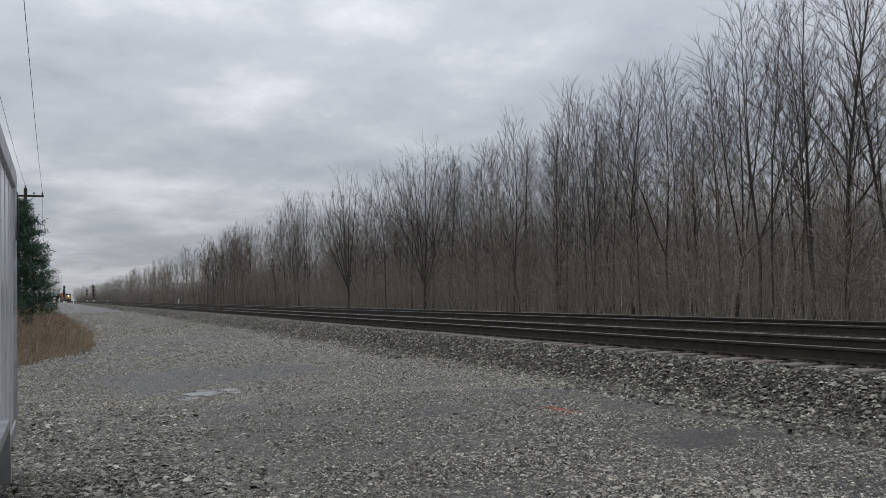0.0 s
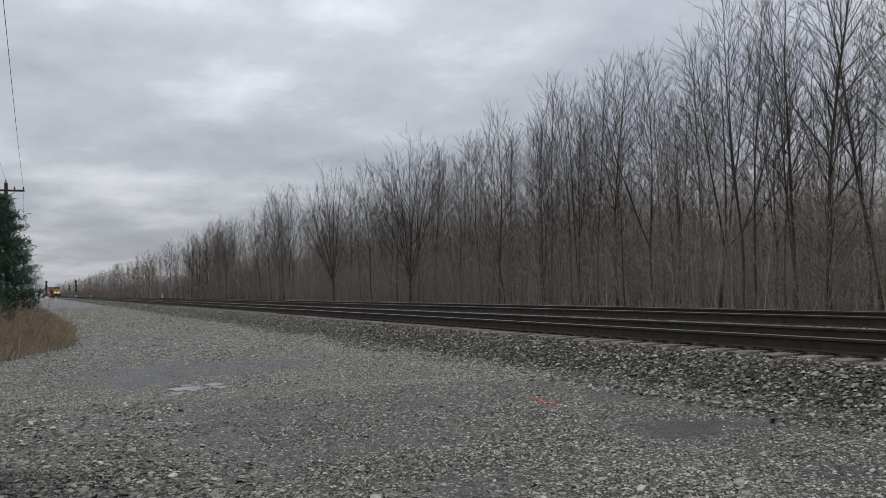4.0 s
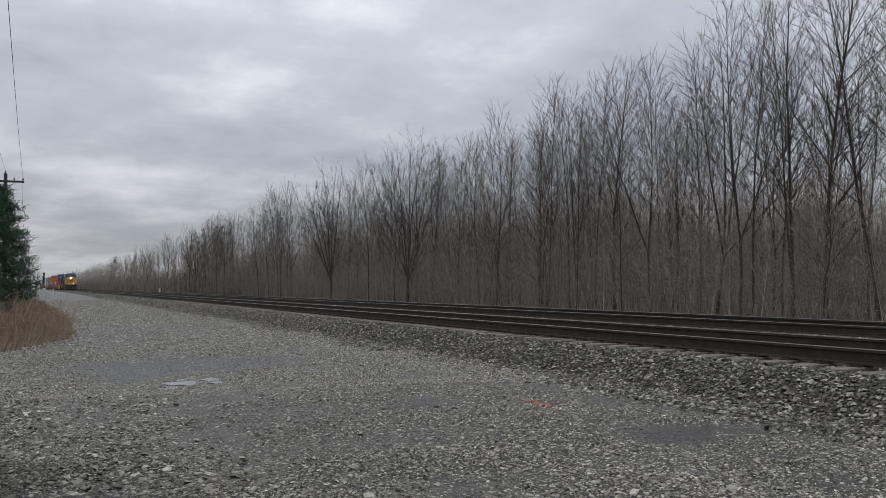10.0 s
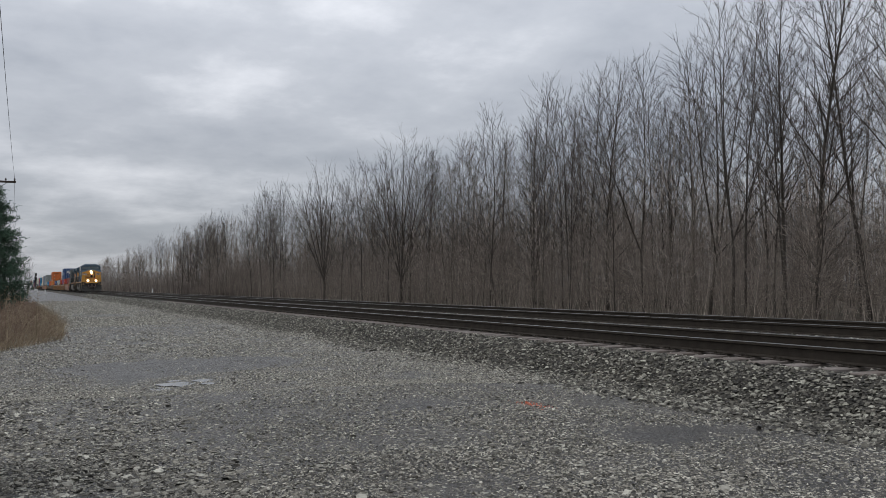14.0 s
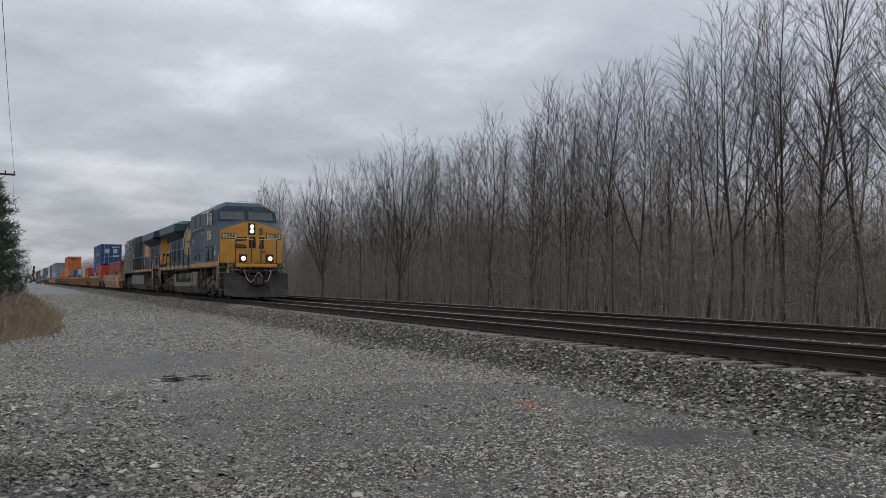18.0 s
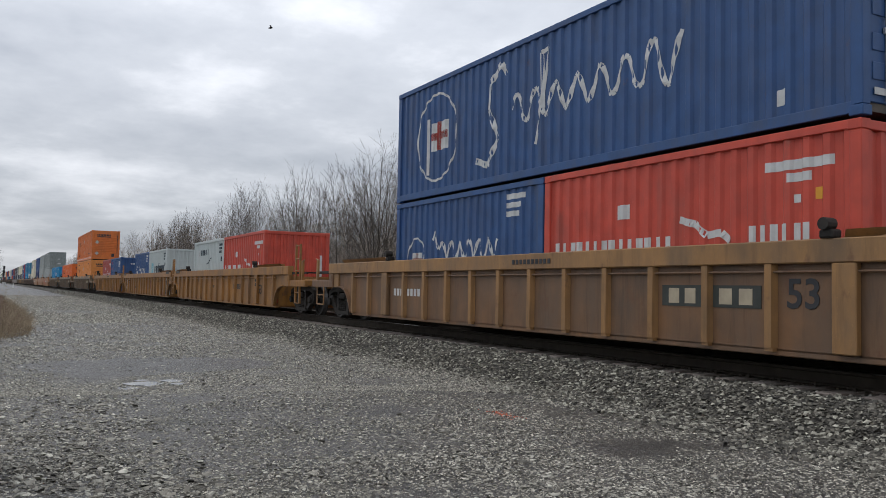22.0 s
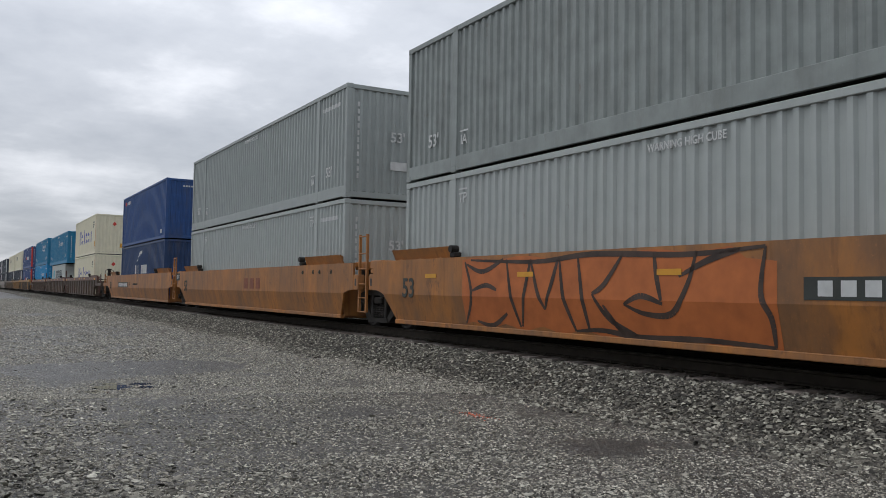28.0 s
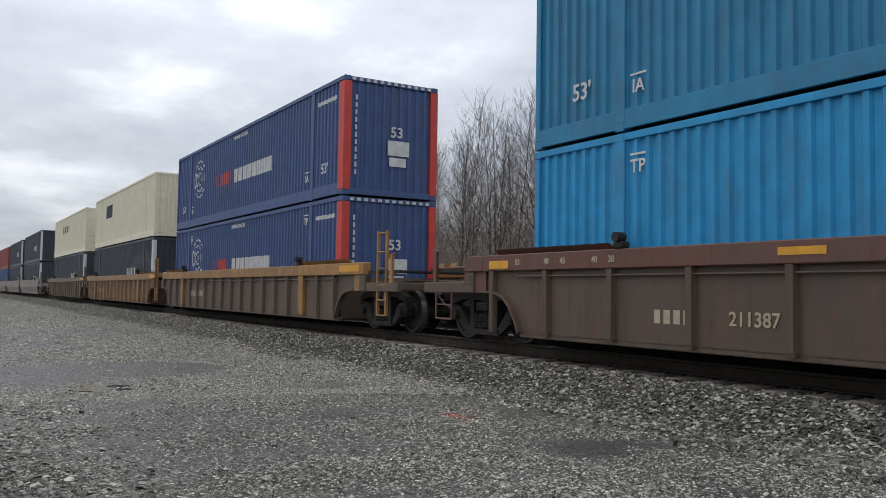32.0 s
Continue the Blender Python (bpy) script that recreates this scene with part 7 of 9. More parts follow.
        for pts in ([(-0.6, 0.72), (0.5, 0.72), (0.5, 0.12), (-0.6, 0.12)], [(-0.6, -0.02), (0.5, -0.02), (0.5, -0.72), (-0.6, -0.72)], [(0.62, 0.72), (1.9, 0.72), (1.6, 0.0), (1.9, -0.72), (0.62, -0.72), (0.92, 0.0)]):
            part("hood_emblem", Form().prism([(cx - s * px * sc, cz + pz * sc) for px, pz in pts], y - 0.004, y + 0.004, "y"), m, hood, "large emblem shape on the hood")
        if not lead:
            for q, h in ((-2.6, 0.25), (2.7, -0.25)):
                pts = ((q, 1.15), (q + h * 1.9, 1.15), (q + h * 1.9, 0.95), (q + h, 0.95), (q + h, -0.95), (q + h * 1.9, -0.95), (q + h * 1.9, -1.15), (q, -1.15))
                part("hood_emblem", Form().prism([(cx + px * sc, cz + pz * sc) for px, pz in pts], y - 0.004, y + 0.004, "y"), m, hood, "large emblem shape on the hood")
            for q in (-2.05, -1.45, 1.55, 2.15):
                part("hood_emblem", Form().prism([(cx + (q + 0.17 * math.cos(a)) * sc, cz + (-1.35 + 0.2 * math.sin(a)) * sc) for a in [0.5236 * i for i in range(12)]], y - 0.004, y + 0.004, "y"), m, hood, "round emblem dot on the hood")
        number = "5386" if lead else "3096"
        mm = surf("pale_yellow_numerals", (0.6, 0.55, 0.22), 0.5, bump=0) if lead else M["faded_number"]
        at = on_side(-2.45, 3.08, -1.512) if s < 0 else Matrix.Translation((-2.45, 1.512, 3.08)) @ pose(0, 0, 0, 90, 0, 180)
        lettering(number, 0.62, mm, cab_ob, at, 0.85)
        # small white plates
        for x, z, a, b in ((-1.02, 2.2, 0.16, 0.24), (-1.0, 2.48, 0.1, 0.16), (-4.3, 3.3, 0.12, 0.1), (-6.1, 3.55, 0.12, 0.1), (-5.2, 2.45, 0.14, 0.08), (-7.2, 2.95, 0.12, 0.2), (-6.6, 3.0, 0.08, 0.08)):
            part("plate", Form().box(x - a / 2, x + a / 2, s * 1.505 - 0.005, s * 1.505 + 0.005, z - b / 2, z + b / 2), M["tag_white"], cab_ob, "small white notice plate")
        for x, z in ((-12.4, 3.9), (-12.8, 3.86), (-11.95, 3.95), (-11.0, 3.5), (-12.1, 3.3), (-16.0, 3.6), (-13.0, 2.1)):
            part("plate", Form().box(x - 0.09, x + 0.09, s * 0.993 - 0.004, s * 0.993 + 0.004, z - 0.06, z + 0.06), M["tag_white"], hood, "small white notice plate")
    return on_train(lo, u)


LEAD = locomotive("dark blue and golden yellow freight locomotive leading the train", 0.0, True)
TRAIL = locomotive("dust-covered dark blue freight locomotive coupled back to back", -42.45, False)


# ---- what is painted on the train: figures that can be read, plain bars and shapes for the rest ----
def wall_profile(L, W):
    """The outer face of a container's near side: y at any x, and where it bends."""
    hx, hy = L / 2, W / 2
    if L > 14:
        pts = []
        for a, b in ((-hx + 0.1, -6.2), (-6.0, 6.0), (6.2, hx - 0.1)):
            pts += corr_profile(a, b, 0.225, 0.042, hy - 0.022)
    else:
        pts = corr_profile(-hx + 0.14, hx - 0.14, 0.277, 0.036, hy - 0.02)
    xs, ys = np.array([-p[0] for p in reversed(pts)]), np.array([-p[1] for p in reversed(pts)])
    return xs, ys


def on_wall(form, xs, ys, x0, x1, z0, z1, slant=0.0):
    """A painted rectangle that follows the corrugations."""
    cut = [x0] + [x for x in xs if x0 < x < x1] + [x1]
    v = []
    for x in cut:
        y = float(np.interp(x, xs, ys)) - 0.0045
        v += [(x, y, z0), (x + slant, float(np.interp(x + slant, xs, ys)) - 0.0045, z1)]
    form.add(v, [(2 * i, 2 * i + 2, 2 * i + 3, 2 * i + 1) for i in range(len(cut) - 1)])
    return form


def stroke(form, xs, ys, path, w):
    """A brush line along points (x, z), laid on the corrugations."""
    for (xa, za), (xb, zb) in zip(path, path[1:]):
        n = max(1, int(math.hypot(xb - xa, zb - za) / 0.03))
        dx, dz = xb - xa, zb - za
        ln = math.hypot(dx, dz) or 1
        ox, oz = -dz / ln * w / 2, dx / ln * w / 2
        v = []
        for i in range(n + 1):
            x, z = xa + dx * i / n, za + dz * i / n
            for s in (-1, 1):
                v.append((x + s * ox, float(np.interp(x + s * ox, xs, ys)) - 0.008, z + s * oz))
        form.add(v, [(2 * i, 2 * i + 2, 2 * i + 3, 2 * i + 1) for i in range(n)])
    return form


FLAT = (np.array([-20.0, 20.0]), np.array([0.0, 0.0]))


def mark(box, form, material, label="painted marking"):
    return part("marking", form, material, box, label)


def word_bars(box, prof, x0, x1, z0, z1, letters, material, lean=0.0):
    """A word as plain bars, two upright strokes a letter."""
    step = (x1 - x0) / letters
    for i in range(letters):
        a = x0 + i * step
        f = Form()
        for k in (0.08, 0.54):
            on_wall(f, *prof, a + k * step, a + (k + 0.28) * step, z0, z1, lean)
        mark(box, f, material, "painted lettering bars")


def word_shapes(box, prof, x0, x1, z0, z1, kinds, w, material):
    """An emblem word as plain shapes: pairs of bars, single bars and rings."""
    step = (x1 - x0) / len(kinds)
    for i, kind in enumerate(kinds):
        a, top = x0 + i * step, z1 if kind in "BI" else z0 + (z1 - z0) * 0.72
        f = Form()
        if kind == "o":
            stroke(f, *prof, ellipse(a + step * 0.5, (z0 + top) / 2, step * 0.5 - w * 0.8, (top - z0 - w) / 2, 22), w)
        elif kind == "I":
            on_wall(f, *prof, a + step * 0.5 - w / 2, a + step * 0.5 + w / 2, z0, top)
        else:
            on_wall(f, *prof, a + step * 0.12, a + step * 0.12 + w, z0, top)
            on_wall(f, *prof, a + step * 0.88 - w, a + step * 0.88, z0, top)
        mark(box, f, material, "large painted emblem shape")


def ellipse(cx, cz, rx, rz, n=28):
    return [(cx + rx * math.cos(2 * math.pi * i / n), cz + rz * math.sin(2 * math.pi * i / n)) for i in range(n + 1)]


def end_bars(box, hx, y0, y1, z0, z1, rows, cols, material):
    f = Form()
    for r in range(rows):
        for c in range(cols):
            ya, za = y0 + (y1 - y0) * c / cols, z0 + (z1 - z0) * r / rows
            f.box(hx - 0.03, hx - 0.024, ya + 0.01, ya + (y1 - y0) / cols * 0.75, za + 0.01, za + (z1 - z0) / rows * 0.72)
    mark(box, f, material, "painted number bars")


def placard(box, at, size, material):
    """A diamond-shaped placard."""
    f = Form().prism([(-size, 0), (0, -size), (size, 0), (0, size)], -0.006, 0.006, "z")
    ob = part("placard", f, material, box, "pale diamond placard", at)
    return ob


M["ink_white"] = surf("white_container_paint", (0.54, 0.55, 0.54), 0.6, vary=0.12, bump=0.02)
M["ink_black"] = surf("black_container_paint", (0.025, 0.026, 0.03), 0.6, vary=0.12, bump=0.02)
M["ink_navy"] = surf("dark_navy_lettering", (0.03, 0.05, 0.065), 0.6, vary=0.12, bump=0.02)
M["ink_blue"] = surf("royal_blue_lettering", (0.02, 0.055, 0.34), 0.55, vary=0.1, bump=0.02)
M["ink_cyan"] = surf("pale_cyan_panel", (0.17, 0.42, 0.50), 0.55, vary=0.1, bump=0.02)
M["ink_red"] = surf("red_container_paint", (0.50, 0.045, 0.03), 0.55, vary=0.12, bump=0.02)
M["ink_yellow"] = surf("amber_reflector_panel", (0.62, 0.30, 0.02), 0.5, vary=0.1, bump=0.02)
M["ink_cream"] = surf("cream_lettering", (0.40, 0.34, 0.24), 0.6, vary=0.15, bump=0.02)
M["ink_dark"] = surf("faded_black_panel", (0.035, 0.04, 0.035), 0.65, vary=0.2, bump=0.03)
M["ink_brown"] = surf("faded_red_brown_lettering", (0.20, 0.06, 0.03), 0.65, vary=0.2, bump=0.03)
M["ink_pink"] = surf("pink_spray_paint", (0.50, 0.34, 0.33), 0.6, vary=0.2, scale=5, bump=0.02)
M["ink_orange"] = surf("orange_spray_paint", (0.44, 0.125, 0.03), 0.6, vary=0.15, scale=4, bump=0.02)
M["rust_stain"] = surf("orange_rust_stain", (0.46, 0.23, 0.09), 0.8, vary=0.35, scale=5, bump=0.1)
M["ink_spray"] = surf("thin_black_spray_paint", (0.055, 0.035, 0.026), 0.65, vary=0.5, scale=3, bump=0.02)
M["ink_grey"] = surf("grey_placard", (0.40, 0.41, 0.36), 0.6, vary=0.15, bump=0.02)


def mark_containers():
    P20, P40, P53, P40w = wall_profile(L20, 2.438), wall_profile(L40, 2.438), wall_profile(L53, 2.591), None
    W, K = M["ink_white"], M["ink_black"]
    h20, h40, h53 = L20 / 2, L40 / 2, L53 / 2
    y20 = -1.219
    B = BOXES
    # dark red twenties: a column of white letters, number bars
    for b in B[:2]:
        for k in range(5):
            f = Form()
            z = 2.16 - k * 0.36
            on_wall(f, *P20, -2.36, -2.08, z + 0.18, z + 0.26)
            on_wall(f, *P20, -2.27, -2.17, z, z + 0.2)
            mark(b, f, W, "white lettering bars")
        for k in range(9):
            mark(b, on_wall(Form(), *P20, 2.1, 2.15, 2.3 - k * 0.18, 2.40 - k * 0.18), W)
        end_bars(b, h20, 0.85, 0.95, 0.6, 2.35, 10, 1, W)
    # bright red twenties: word, bird shape, short word, number strip
    for i in (2, 5, 10):
        b = B[i]
        word_bars(b, P20, -2.75, 0.1, 1.02, 1.42, 7, W)
        mark(b, stroke(Form(), *P20, [(0.2, 1.64), (0.5, 1.56), (0.72, 1.40), (0.98, 1.42), (1.12, 1.30)], 0.1), W, "white bird-like emblem")
        word_bars(b, P20, 1.42, 2.4, 1.05, 1.48, 3, W)
        mark(b, on_wall(Form(), *P20, 1.68, 2.66, 2.12, 2.24), W, "white number strip")
        mark(b, on_wall(Form(), *P20, 2.02, 2.36, 1.97, 2.08), W, "white number strip")
        mark(b, on_wall(Form(), *P20, -1.14, -0.86, 1.72, 1.94), W, "white notice plate")
        mark(b, on_wall(Form(), *P20, 2.1, 2.2, 1.72, 1.82), W)
        mark(b, on_wall(Form(), *P20, 2.4, 2.52, 1.74, 1.88), M["ink_yellow"])
        end_bars(b, h20, 0.86, 0.98, 0.5, 2.25, 1, 1, W)
    # blue twenties: script wave and ring emblem
    for i in (3, 8):
        b = B[i]
        mark(b, stroke(Form(), *P20, ellipse(-2.0, 1.25, 0.42, 0.5), 0.04), W, "white ring emblem")
        mark(b, on_wall(Form(), *P20, -2.24, -1.74, 1.08, 1.42), W, "small white flag emblem")
        mark(b, on_wall(on_wall(Form(), *P20, -2.23, -1.75, 1.21, 1.30), *P20, -2.04, -1.95, 1.085, 1.415), M["ink_red"], "small red cross on the flag")
        path = [(-1.2 + 0.045 * k, 1.42 + 0.2 * math.sin(k * 0.75) + (0.25 if k < 9 else 0)) for k in range(61)]
        mark(b, stroke(Form(), *P20, path, 0.06), W, "white script-like wave")
        for k in range(3):
            mark(b, on_wall(Form(), *P20, 1.8, 2.4 - 0.1 * k, 2.3 - k * 0.16, 2.4 - k * 0.16), W)
    # big blue forty on top: tall script wave, ring with a flag, notices on the doors
    b = B[4]
    mark(b, stroke(Form(), *P40, ellipse(-4.17, 1.3, 0.92, 0.95, 40), 0.05), W, "large white ring emblem")
    mark(b, stroke(Form(), *P40, [(-4.55, 0.5), (-4.55, 1.75)], 0.07), W)
    f = on_wall(Form(), *P40, -4.45, -3.65, 1.0, 1.62)
    mark(b, f, W, "white flag emblem")
    mark(b, on_wall(on_wall(Form(), *P40, -4.45, -3.68, 1.24, 1.40), *P40, -4.12, -3.98, 1.0, 1.62), M["ink_red"], "red cross on the flag")
    path = [(-2.4, 0.55), (-2.0, 0.42), (-1.6, 0.9), (-1.95, 1.5), (-1.9, 2.0), (-1.5, 2.3), (-1.3, 2.05)]
    mark(b, stroke(Form(), *P40, path, 0.13), W, "white script-like stroke")
    path = [(-1.1 + 0.06 * k, 1.34 - 0.0 * k + 0.27 * math.sin(k * 0.62) * (1.0 if k < 60 else 1.4)) for k in range(74)]
    mark(b, stroke(Form(), *P40, path, 0.085), W, "white script-like wave")
    mark(b, stroke(Form(), *P40, [(-0.35, 0.6), (-0.15, 1.3), (0.05, 2.25), (-0.15, 2.2), (-0.1, 1.2)], 0.08), W, "white script-like stroke")
    mark(b, on_wall(Form(), *P40, 4.9, 5.05, 0.3, 0.5), W)
    for ya, yb, za, zb in ((-0.72, -0.22, 1.45, 2.0), (0.22, 0.72, 1.45, 2.0), (0.22, 0.55, 0.95, 1.2), (0.6, 0.95, 1.0, 1.2), (0.05, 0.95, 2.15, 2.3), (-1.0, -0.75, 0.25, 0.33)):
        mark(b, Form().box(h40 - 0.016, h40 - 0.008, ya, yb, za, zb), W, "white notice panel on the door")
    # pale grey twenties
    b = B[6]
    word_bars(b, P20, -1.95, 0.0, 1.95, 2.2, 10, M["ink_navy"])
    mark(b, on_wall(Form(), *P20, -2.3, -2.02, 1.9, 2.2), W, "white square emblem")
    b = B[7]
    mark(b, on_wall(Form(), *P20, -2.2, -1.5, 1.2, 1.85), M["ink_cyan"], "pale blue square emblem")
    mark(b, stroke(Form(), *P20, [(-2.1, 1.35), (-1.85, 1.7), (-1.6, 1.35)], 0.1), W, "white star shape")
    word_bars(b, P20, -1.15, 2.25, 1.2, 1.68, 6, M["ink_navy"])
    for i in (6, 7):
        for k in range(3):
            mark(B[i], on_wall(Form(), *P20, 2.02, 2.6 - 0.12 * k, 2.28 - 0.15 * k, 2.38 - 0.15 * k), M["ink_navy"], "dark number bars")
        mark(B[i], on_wall(Form(), *P20, 2.32, 2.48, 1.62, 1.82), M["ink_navy"])
        mark(B[i], stroke(Form(), *P20, [(-0.4, 1.55), (0.1, 1.62), (0.2, 1.75), (0.5, 1.8)], 0.05), M["ink_navy"], "black spray-painted scribble")
    b = B[9]
    mark(b, stroke(Form(), *P20, ellipse(-2.3, 2.0, 0.2, 0.26, 20)[3:18], 0.1), M["ink_red"], "red open ring emblem")
    mark(b, on_wall(Form(), *P20, -1.96, -1.86, 1.75, 2.2), M["ink_red"])
    for k in range(3):
        mark(b, on_wall(Form(), *P20, 1.7, 2.45 - 0.1 * k, 2.2 - 0.16 * k, 2.3 - 0.16 * k), W)
    end_bars(b, h20, -0.5, 0.95, 2.05, 2.2, 1, 8, W)
    # orange fifty-threes
    for i in (11, 12, 13):
        b, up = B[i], i == 12
        for x0 in (-5.85,):
            word_bars(b, P53, x0, x0 + 1.78, 1.9, 2.1, 9, K, 0.05)
            mark(b, on_wall(Form(), *P53, x0, x0 + 1.75, 1.74, 1.83), K, "black underline bar")
        lettering("53'", 0.30, K, b, on_side(-6.95, 1.95, -1.279))
        lettering("TOP LIFT ONLY" if up else "STACK 2 HIGH ONLY", 0.22 if up else 0.15, K, b, on_side(-5.4, 0.63 if up else 2.52, -1.279), 0.95)
        lettering("TOP LIFT ONLY" if up else "STACK 2 HIGH ONLY", 0.22 if up else 0.15, K, b, on_side(5.4, 0.63 if up else 2.52, -1.279), 0.95)
        for z in (2.08, 0.84) if up else (2.09,):
            placard(b, on_side(0.02, z, -1.283), 0.2, M["ink_grey"])
        for z in (1.72, 0.62) if up else (1.15,):
            placard(b, on_front(-0.82, z, h53 + 0.004), 0.19, M["ink_grey"])
        f = Form()
        for k in range(9):
            f.box(h53 - 0.002, h53 + 0.003, -0.82 + k * 0.145, -0.72 + k * 0.145, 2.36, 2.52)
        mark(b, f, K, "black lettering bars")
        mark(b, Form().box(h53 - 0.002, h53 + 0.003, -0.82, 0.45, 2.22, 2.31), K, "black underline bar")
        end_bars(b, h53 + 0.03, 1.02, 1.12, 0.7, 2.5, 11, 1, K)
        if up:
            for k in range(17):
                mark(b, Form().box(-7.7 + k * 0.93, -7.3 + k * 0.93, -1.2985, -1.290, 0.16, 0.24), W, "white reflective strip")
            mark(b, Form().box(h53 - 0.002, h53 + 0.006, 0.55, 0.8, 0.3, 0.62), K, "small dark hatch")
    # sky-blue and teal fifty-threes: hexagon and word
    for i, hx, wx, z, hgt in ((14, 0.5, 1.2, 1.8, 0.3), (24, 0.57, 1.0, 1.92, 0.28), (25, 0.71, 1.34, 1.8, 0.32), (26, 1.42, 1.8, 2.02, 0.3)):
        b = B[i]
        mark(b, stroke(Form(), *P53, ellipse(hx, z, 0.36, 0.36, 6), 0.07), W, "white hexagon emblem")
        for k in range(3):
            a = k * 1.047
            mark(b, stroke(Form(), *P53, [(hx - 0.25 * math.cos(a), z - 0.25 * math.sin(a)), (hx + 0.25 * math.cos(a), z + 0.25 * math.sin(a))], 0.05), W, "white hexagon emblem")
        word_bars(b, P53, wx, wx + 3.2, z - 0.16, z + 0.16, 11, W)
        if i == 26:
            word_bars(b, P53, wx, wx + 2.7, z - 0.48, z - 0.28, 12, W)
        end_bars(b, h53, 0.15, 1.05, 2.35, 2.5, 1, 9, W)
        mark(b, Form().ring((h53 - 0.02, -0.05, 2.42), (1, 0, 0), 0.12, 0.02, 6, 4), W, "white hexagon emblem")
    for i in (14, 15, 16, 17, 18, 24, 25, 26, 27, 28):
        b = B[i]
        for x in (-6.95, 6.9):
            if i not in (14, 25):
                lettering("53'", 0.36, W, b, on_side(x, 0.74, -1.279))
        up = i in (16, 18, 24, 26, 28)
        for x in (-5.75, 5.75):
            lettering("IA" if up else "TP", 0.26, W, b, on_side(x, 0.6 if up else 2.4, -1.279))
            mark(b, Form().box(x - 0.15, x + 0.15, -1.282, -1.274, (0.76 if up else 2.56), (0.79 if up else 2.59)), W)
        lettering("WARNING HIGH CUBE", 0.16, W, b, on_side(-0.05, 2.64, -1.279), 0.85)
        mark(b, on_wall(Form(), *P53, 6.4, 7.55, 2.4, 2.5), W, "white number bars")
        end_bars(b, h53, -1.0, -0.92, 0.5, 2.5, 11, 1, W)
        lettering("53'" if i not in (27, 28) else "53", 0.36, W, b, on_front(0.15, 1.62 if up else 1.75, h53 - 0.02))
        mark(b, Form().box(h53 - 0.026, h53 - 0.02, -0.05, 0.42, 0.78, 1.0), W, "white notice panel")
    # navy and royal-blue forties
    b = B[19]
    word_bars(b, P40, -1.66, -0.15, 1.3, 1.78, 3, W)
    word_bars(b, P40, 0.1, 1.66, 1.3, 1.76, 3, W)
    mark(b, stroke(stroke(Form(), *P40, [(-1.08, 1.92), (-0.85, 2.15), (-0.55, 2.3)], 0.05), *P40, [(-0.6, 2.3), (-0.2, 2.42), (0.28, 2.46)], 0.16), W, "white swoosh emblem")
    end_bars(b, h40, 0.80, 0.88, 0.6, 2.4, 11, 1, W)
    b = B[20]
    word_bars(b, P40, -4.95, -3.7, 2.42, 2.62, 5, W)
    word_bars(b, P40, -5.6, -5.05, 2.42, 2.62, 2, M["ink_red"])
    end_bars(b, h40, -0.45, 0.95, 2.5, 2.62, 1, 11, W)
    mark(b, on_wall(Form(), *P40, 4.85, 5.15, 0.3, 0.48), W)
    # cream forties: very large blue word
    for i in (21, 22):
        b = B[i]
        word_shapes(b, P40, -3.5, 3.7, 0.95, 2.05, "BoIoob", 0.22, M["ink_blue"])
        for q, top in ((0.02, 2.7), (0.10, 2.2)):
            part("rust_stain", Form().box(h40 - q - 0.07, h40 - q, -1.2275, -1.2235, 0.2 + q, top), M["rust_stain"], b, "orange rust streak on the corner post")
        for k in range(3):
            mark(b, on_wall(Form(), *P40, 4.35, 5.0 - 0.1 * k, 2.3 - 0.17 * k, 2.4 - 0.17 * k), M["ink_navy"], "dark number bars")
        mark(b, on_wall(Form(), *P40, 5.15, 5.45, 0.55, 0.95), M["ink_yellow"], "amber notice panel")
        mark(b, Form().box(h40 - 0.026, h40 - 0.02, 0.45, 0.66, 0.5, 0.8), M["ink_yellow"], "amber notice panel")
        end_bars(b, h40, 0.72, 0.8, 0.9, 2.5, 11, 1, M["ink_navy"])
        placard(b, on_front(0.05, 2.2, h40 - 0.02), 0.15, M["ink_red"])
    # pale grey forty with a cyan square and dark word
    b = B[23]
    mark(b, on_wall(Form(), *P40, -4.85, -3.4, 1.1, 2.1), M["ink_cyan"], "pale blue square emblem")
    ray = Form()
    for k in range(7):
        a = math.pi / 2 + k * 2 * math.pi / 7
        for w, r in ((0.16, 0.22), (0.11, 0.34), (0.05, 0.48)):
            stroke(ray, *P40, [(-4.12, 1.5), (-4.12 + r * math.cos(a), 1.5 + r * math.sin(a))], w)
    mark(b, ray, W, "white star shape")
    word_bars(b, P40, -2.5, 3.4, 1.27, 2.06, 6, M["ink_navy"])
    # violet-blue: dotted ring, red and white word, red posts
    for i in (27, 28):
        b = B[i]
        for rr in (0.9, 0.6, 0.3):
            mark(b, stroke(Form(), *P53, ellipse(-4.9, 1.75, rr * 0.75, rr * 0.75, 26), 0.05), W, "pale ring emblem")
        word_bars(b, P53, -2.75, -0.8, 1.22, 1.62, 5, M["ink_red"])
        word_bars(b, P53, -0.7, 2.95, 1.18, 1.62, 8, W)
        for sy in (1, -1):
            part("post_cover", Form().box(h53 - 0.30, h53 + 0.008, min(sy * 1.10, sy * 1.3035), max(sy * 1.10, sy * 1.3035), 0.13, HC - 0.13, 0.006), M["ink_red"], b, "red painted corner post")
        f = Form()
        for k in range(12):
            f.box(h53 + 0.001, h53 + 0.004, -1.1 + k * 0.19, -1.0 + k * 0.19, HC - 0.1, HC - 0.03)
        mark(b, f, W, "striped top edge")
